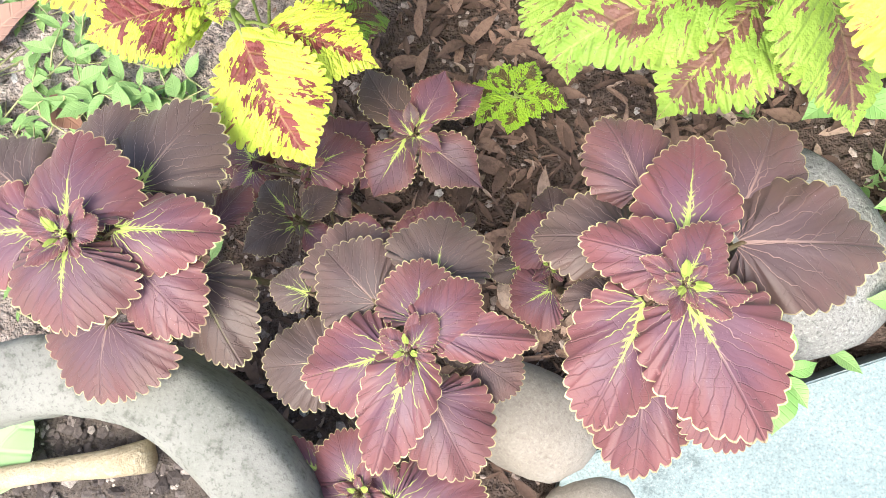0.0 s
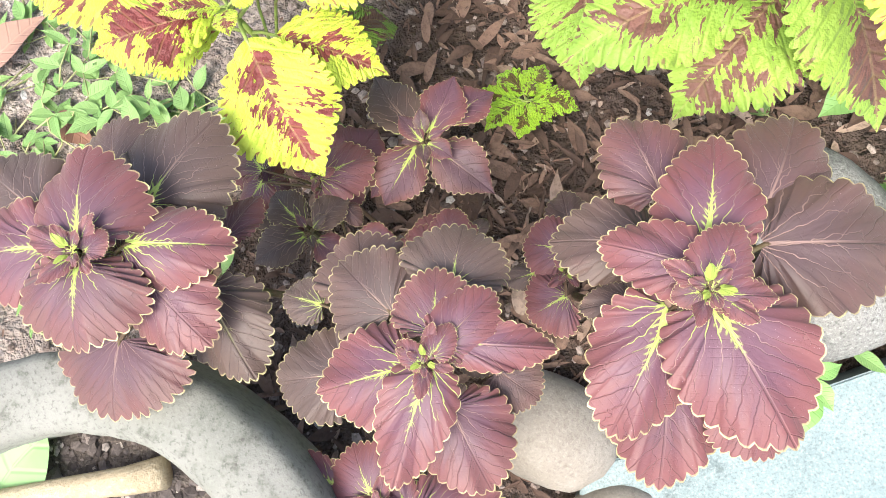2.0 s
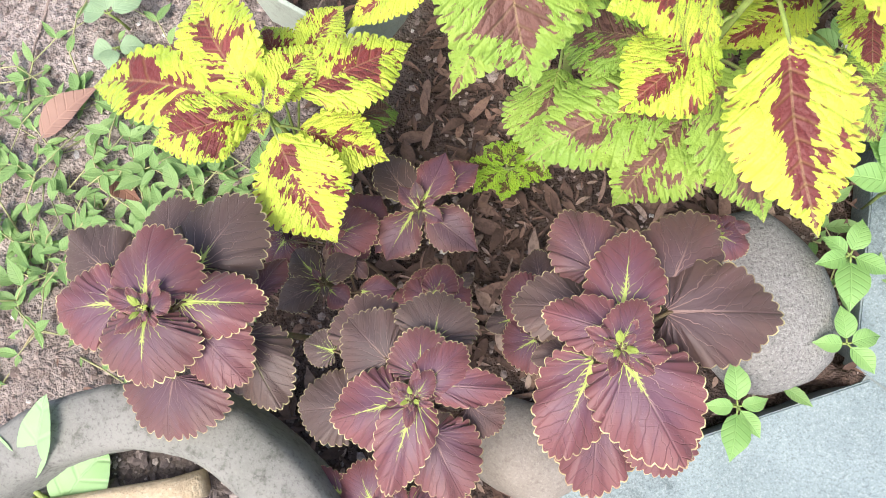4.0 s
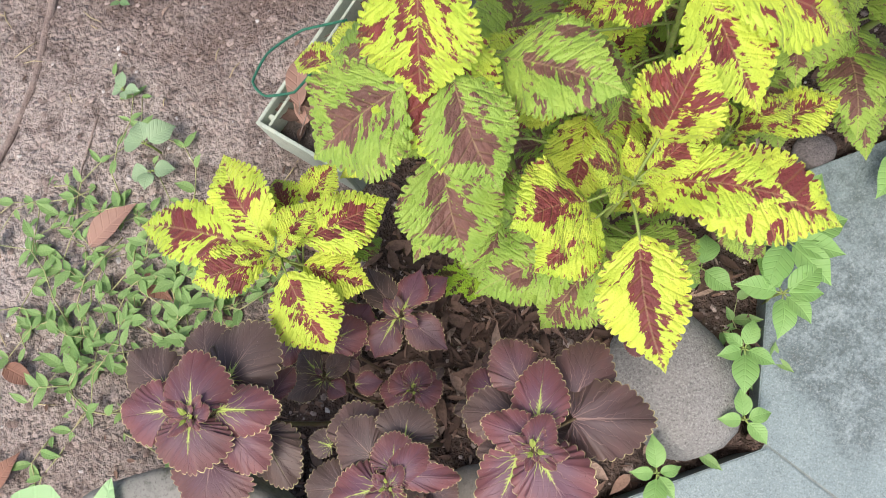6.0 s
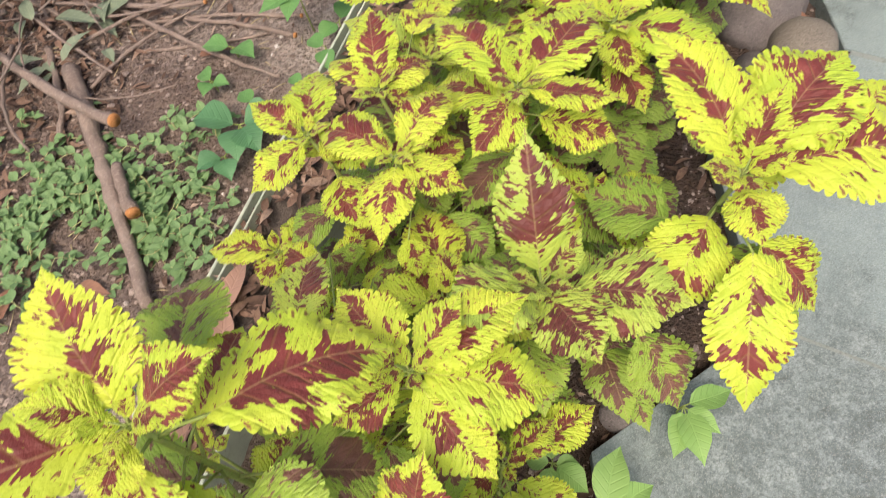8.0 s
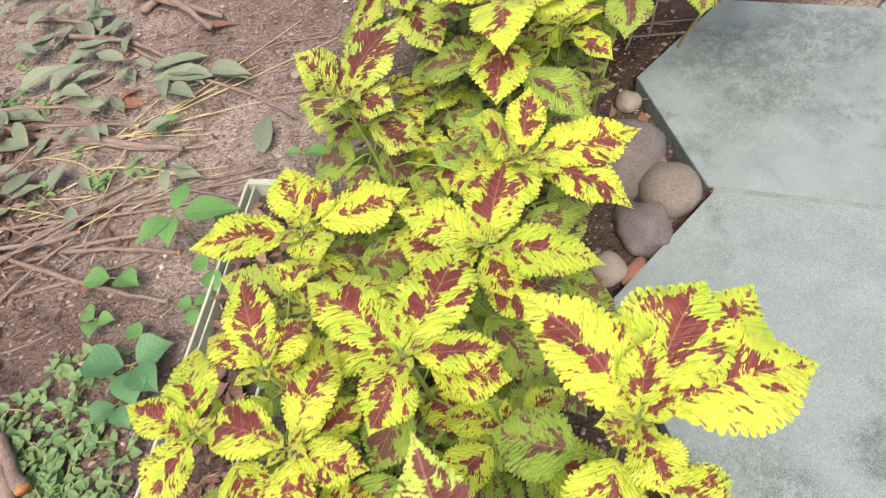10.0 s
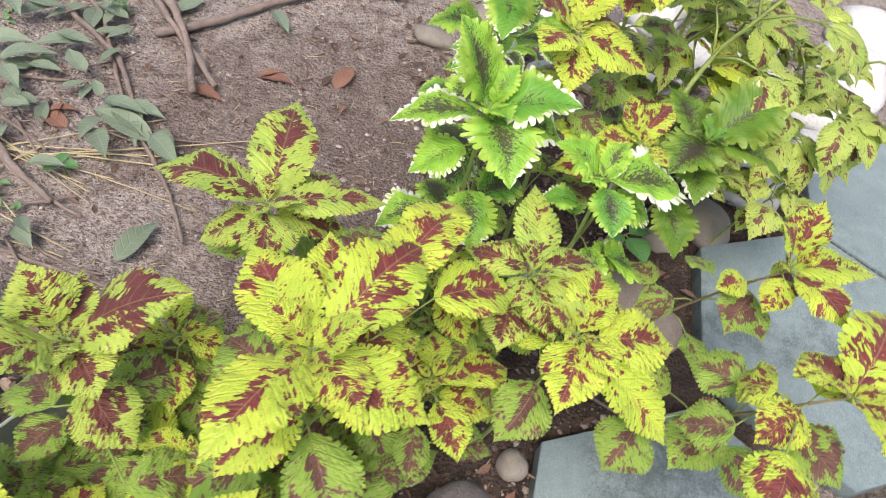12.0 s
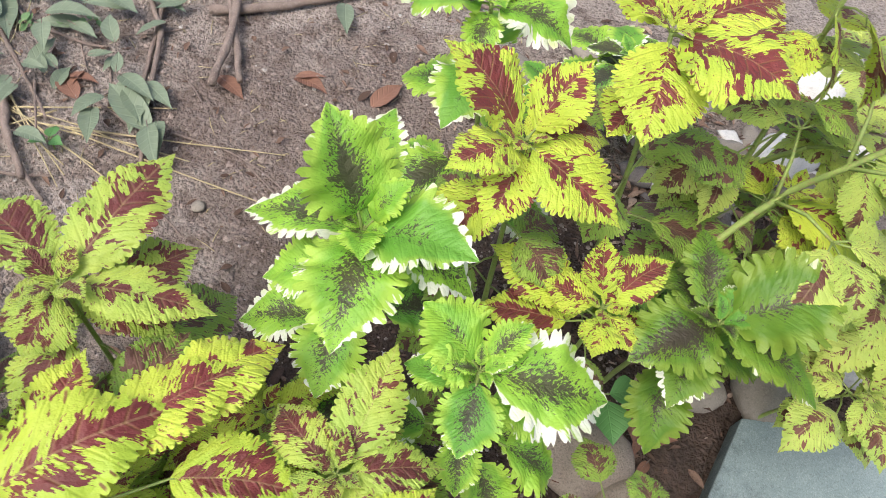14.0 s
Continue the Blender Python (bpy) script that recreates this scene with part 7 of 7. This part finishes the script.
# ---- pot plant and cord ----
def build_pot_plant():
    plant = tagged(new("pot_plant"), "succulent cutting with pale green paddle leaves and woody stem", "plant")
    plant.location = (-0.10, 0.235, 0.196)
    tube_part("trunk", [(-0.06, -0.01, 0.02), (0.0, 0.004, 0.026), (0.06, 0.018, 0.026), (0.105, 0.026, 0.024), (0.135, 0.034, 0.022)], [0.0095, 0.0085, 0.0085, 0.0105, 0.0125], mottled("pale_bark", (0.48, 0.40, 0.27), (0.40, 0.32, 0.21), (0.56, 0.50, 0.37), 30, 0.85, 0.8, 0.003), plant, 10, "pale tan woody stem with a cut end")
    rng = np.random.default_rng(9)
    hub = Vector((-0.035, 0.028, 0.040))
    for x, y, z, az, s, w, rise in ((-0.006, -0.004, 0.016, 55, 0.072, 0.92, 0.004), (-0.014, 0.030, 0.052, 76, 0.078, 0.46, 0.022), (-0.052, 0.034, 0.050, 150, 0.088, 0.92, 0.012), (-0.030, 0.036, 0.052, 110, 0.034, 0.62, 0.016), (-0.050, 0.006, 0.046, 215, 0.070, 0.80, 0.010)):
        geo = placed(leaf_geometry("paddle", s, s * w, rise, rng), (x, y, z), radians(az))
        part("leaf", leaf_mesh("leaf", [geo], [tube([hub, (hub + Vector((x, y, z))) / 2, (x + 0.004 * math.cos(radians(az)), y + 0.004 * math.sin(radians(az)), z)], [0.003, 0.0025, 0.0025], 6)]), [POTLEAF, STEM], plant)
    tube_part("shoot", [(-0.03, 0.0, 0.02), (-0.034, 0.018, 0.03), (-0.035, 0.028, 0.042)], [0.006, 0.005, 0.004], STEM, plant, 8)


build_pot_plant()


def build_cord():
    loop = [(0.13, 1.02), (0.09, 0.985), (0.055, 0.935), (0.02, 0.88), (-0.025, 0.875), (-0.048, 0.90), (-0.03, 0.95), (0.02, 0.99), (0.10, 1.01)]
    pts = []
    for i in range(len(loop) - 1):
        for k in range(5):
            s = k / 5
            a, b = loop[i], loop[i + 1]
            c = loop[min(i + 2, len(loop) - 1)]
            q = s * s * 0.5
            pts.append(Vector((a[0] + (b[0] - a[0]) * s + (c[0] - 2 * b[0] + a[0]) * (q - s * 0.5) * 0.5, a[1] + (b[1] - a[1]) * s + (c[1] - 2 * b[1] + a[1]) * (q - s * 0.5) * 0.5, 0.106 + 0.022 * math.sin(math.pi * (i + s) / 8))))
    cord = tube_part("cord", pts, [0.0021] * len(pts), CORD, None, 7)
    tagged(cord, "loop of dark green plastic cord over the trough", "cord")


build_cord()


# ---- litter ----
def litter():
    rng = np.random.default_rng(21)
    verts, faces = [], []
    ico = [(0, 0, 1), (0.89, 0, 0.45), (0.28, 0.85, 0.45), (-0.72, 0.53, 0.45), (-0.72, -0.53, 0.45), (0.28, -0.85, 0.45)]
    tri = [(0, 1, 2), (0, 2, 3), (0, 3, 4), (0, 4, 5), (0, 5, 1)]
    for _ in range(30000):
        x, y = rng.uniform(-0.75, 1.7), rng.uniform(0.2, 3.2)
        s = 0.0018 + 0.004 * rng.random() ** 2 if rng.random() < 0.86 else rng.uniform(0.005, 0.0095)
        if paved(x, y, 0.0) or (x + 0.010) ** 2 + (y - 0.142) ** 2 < 0.145**2:
            continue
        z = ground_height(x, y) - s * 0.2
        t = rng.uniform(0, 6.3)
        c, q = math.cos(t), math.sin(t)
        k = len(verts)
        w = rng.uniform(0.6, 1.3, 3)
        verts += [(x + s * (c * a * w[0] - q * b * w[1]), y + s * (q * a * w[0] + c * b * w[1]), z + s * h * w[2] * 0.8) for a, b, h in ico]
        faces += [(k + i, k + j, k + m) for i, j, m in tri]
    tagged(part("soil_crumbs", raw_mesh("soil_crumbs", verts, faces), CRUMB), "loose crumbs of soil and grit on the ground", "grit", kind="stuff")
    pieces = []
    for i in range(4200):
        # rotted leaf flakes along the bed
        s = rng.uniform(0, 1.15) if i % 2 else rng.uniform(-0.06, 0.22)
        x, y = 0.20 + 1.25 * s + rng.normal(0, 0.17), 0.40 + 1.80 * s + rng.normal(0, 0.10)
        if paved(x, y, 0.0) or (x + 0.010) ** 2 + (y - 0.142) ** 2 < 0.145**2:
            continue
        d = Vector((x, y, 0)) - TROUGH_AT
        if -0.03 < d.dot(TROUGH_ALONG) < TROUGH_LONG + 0.03 and -0.03 < d.dot(TROUGH_SIDE) < TROUGH_WIDE + 0.03:
            continue
        size = rng.uniform(0.008, 0.022) if rng.random() < 0.75 else rng.uniform(0.025, 0.05)
        pieces.append(placed(leaf_geometry("plain", size, size * rng.uniform(0.10, 0.42), rng.uniform(-0.010, 0.014), rng, dome=rng.uniform(-0.1, 0.25)), (x, y, ground_height(x, y) + rng.uniform(0.001, 0.009)), rng.uniform(0, 6.3)))
    for _ in range(1100):
        # leaf scraps among the rubble
        x, y = rng.normal(1.60, 0.30), rng.normal(2.86, 0.26)
        size = rng.uniform(0.012, 0.05)
        pieces.append(placed(leaf_geometry("plain", size, size * rng.uniform(0.12, 0.45), rng.uniform(-0.010, 0.014), rng, dome=rng.uniform(-0.1, 0.25)), (x, y, ground_height(x, y) + rng.uniform(0.001, 0.010)), rng.uniform(0, 6.3)))
    for _ in range(520):
        # old leaf scraps in the trough
        at = TROUGH_AT + TROUGH_ALONG * rng.uniform(0.03, TROUGH_LONG - 0.03) + TROUGH_SIDE * rng.uniform(0.03, TROUGH_WIDE - 0.03)
        size = rng.uniform(0.012, 0.055)
        pieces.append(placed(leaf_geometry("plain", size, size * rng.uniform(0.15, 0.45), rng.uniform(-0.008, 0.016), rng, dome=rng.uniform(-0.1, 0.25)), (at.x, at.y, 0.072 + rng.uniform(0, 0.012)), rng.uniform(0, 6.3)))
    for _ in range(2200):
        # twig bark and old leaves under the brush heap
        x, y = rng.normal(-0.42, 0.22), rng.normal(2.12, 0.30)
        size = rng.uniform(0.012, 0.05)
        pieces.append(placed(leaf_geometry("plain", size, size * rng.uniform(0.10, 0.45), rng.uniform(-0.010, 0.014), rng, dome=rng.uniform(-0.1, 0.25)), (x, y, ground_height(x, y) + rng.uniform(0.001, 0.012)), rng.uniform(0, 6.3)))
    tagged(part("leaf_mulch", leaf_mesh("leaf_mulch", pieces), MULCH), "brown rotted leaf and bark mulch in the bed", "mulch", kind="stuff")
    scraps, bits = [], []
    for _ in range(1500):
        # dry leaf scraps and splinters over the open soil
        x, y = rng.uniform(-0.75, 1.15), rng.uniform(0.35, 3.2)
        if 0.83 * x - 0.56 * y > -0.30 or rng.random() > 0.35 + 0.65 * min(1.0, max(0.0, (y - 0.9) / 1.2)):
            continue
        size, z = rng.uniform(0.008, 0.030), ground_height(x, y)
        if rng.random() < 0.55:
            scraps.append(placed(leaf_geometry("plain", size, size * rng.uniform(0.2, 0.5), rng.uniform(-0.004, 0.008), rng, dome=rng.uniform(-0.05, 0.25)), (x, y, z + rng.uniform(0.001, 0.005)), rng.uniform(0, 6.3)))
        else:
            a, b = rng.uniform(0, 6.3), rng.uniform(-0.5, 0.5)
            size = size * 1.8
            bits.append(tube([(x, y, z + 0.002), (x + 0.5 * size * math.cos(a), y + 0.5 * size * math.sin(a), z + 0.004), (x + size * math.cos(a + 0.3 * b), y + size * math.sin(a + 0.3 * b), z + 0.002)], [0.0009, 0.0012, 0.0006], 4))
    tagged(part("leaf_scraps", leaf_mesh("leaf_scraps", scraps, bits), [MULCH, STRAW]), "dry leaf scraps and splinters scattered on soil", "litter", kind="stuff")
    verts, faces = [], []
    for _ in range(2600):
        a, r = rng.uniform(0, 6.3), 0.154 * math.sqrt(rng.random())
        x, y = -0.010 + r * math.cos(a), 0.142 + r * math.sin(a)
        s = 0.0018 + 0.0055 * rng.random() ** 3
        z = 0.20 + 0.012 * noise.noise(((x + 0.010) * 16, (y - 0.142) * 16, 3))
        k = len(verts)
        w = rng.uniform(0.5, 1.4, 3)
        verts += [(x + s * p * w[0], y + s * q * w[1], z + s * h * w[2] * 0.7) for p, q, h in ico]
        faces += [(k + i, k + j, k + m) for i, j, m in tri]
    tagged(part("pot_gravel", raw_mesh("pot_gravel", verts, faces), HUSK), "pale grit and husks on potting soil", "grit", kind="stuff")


litter()
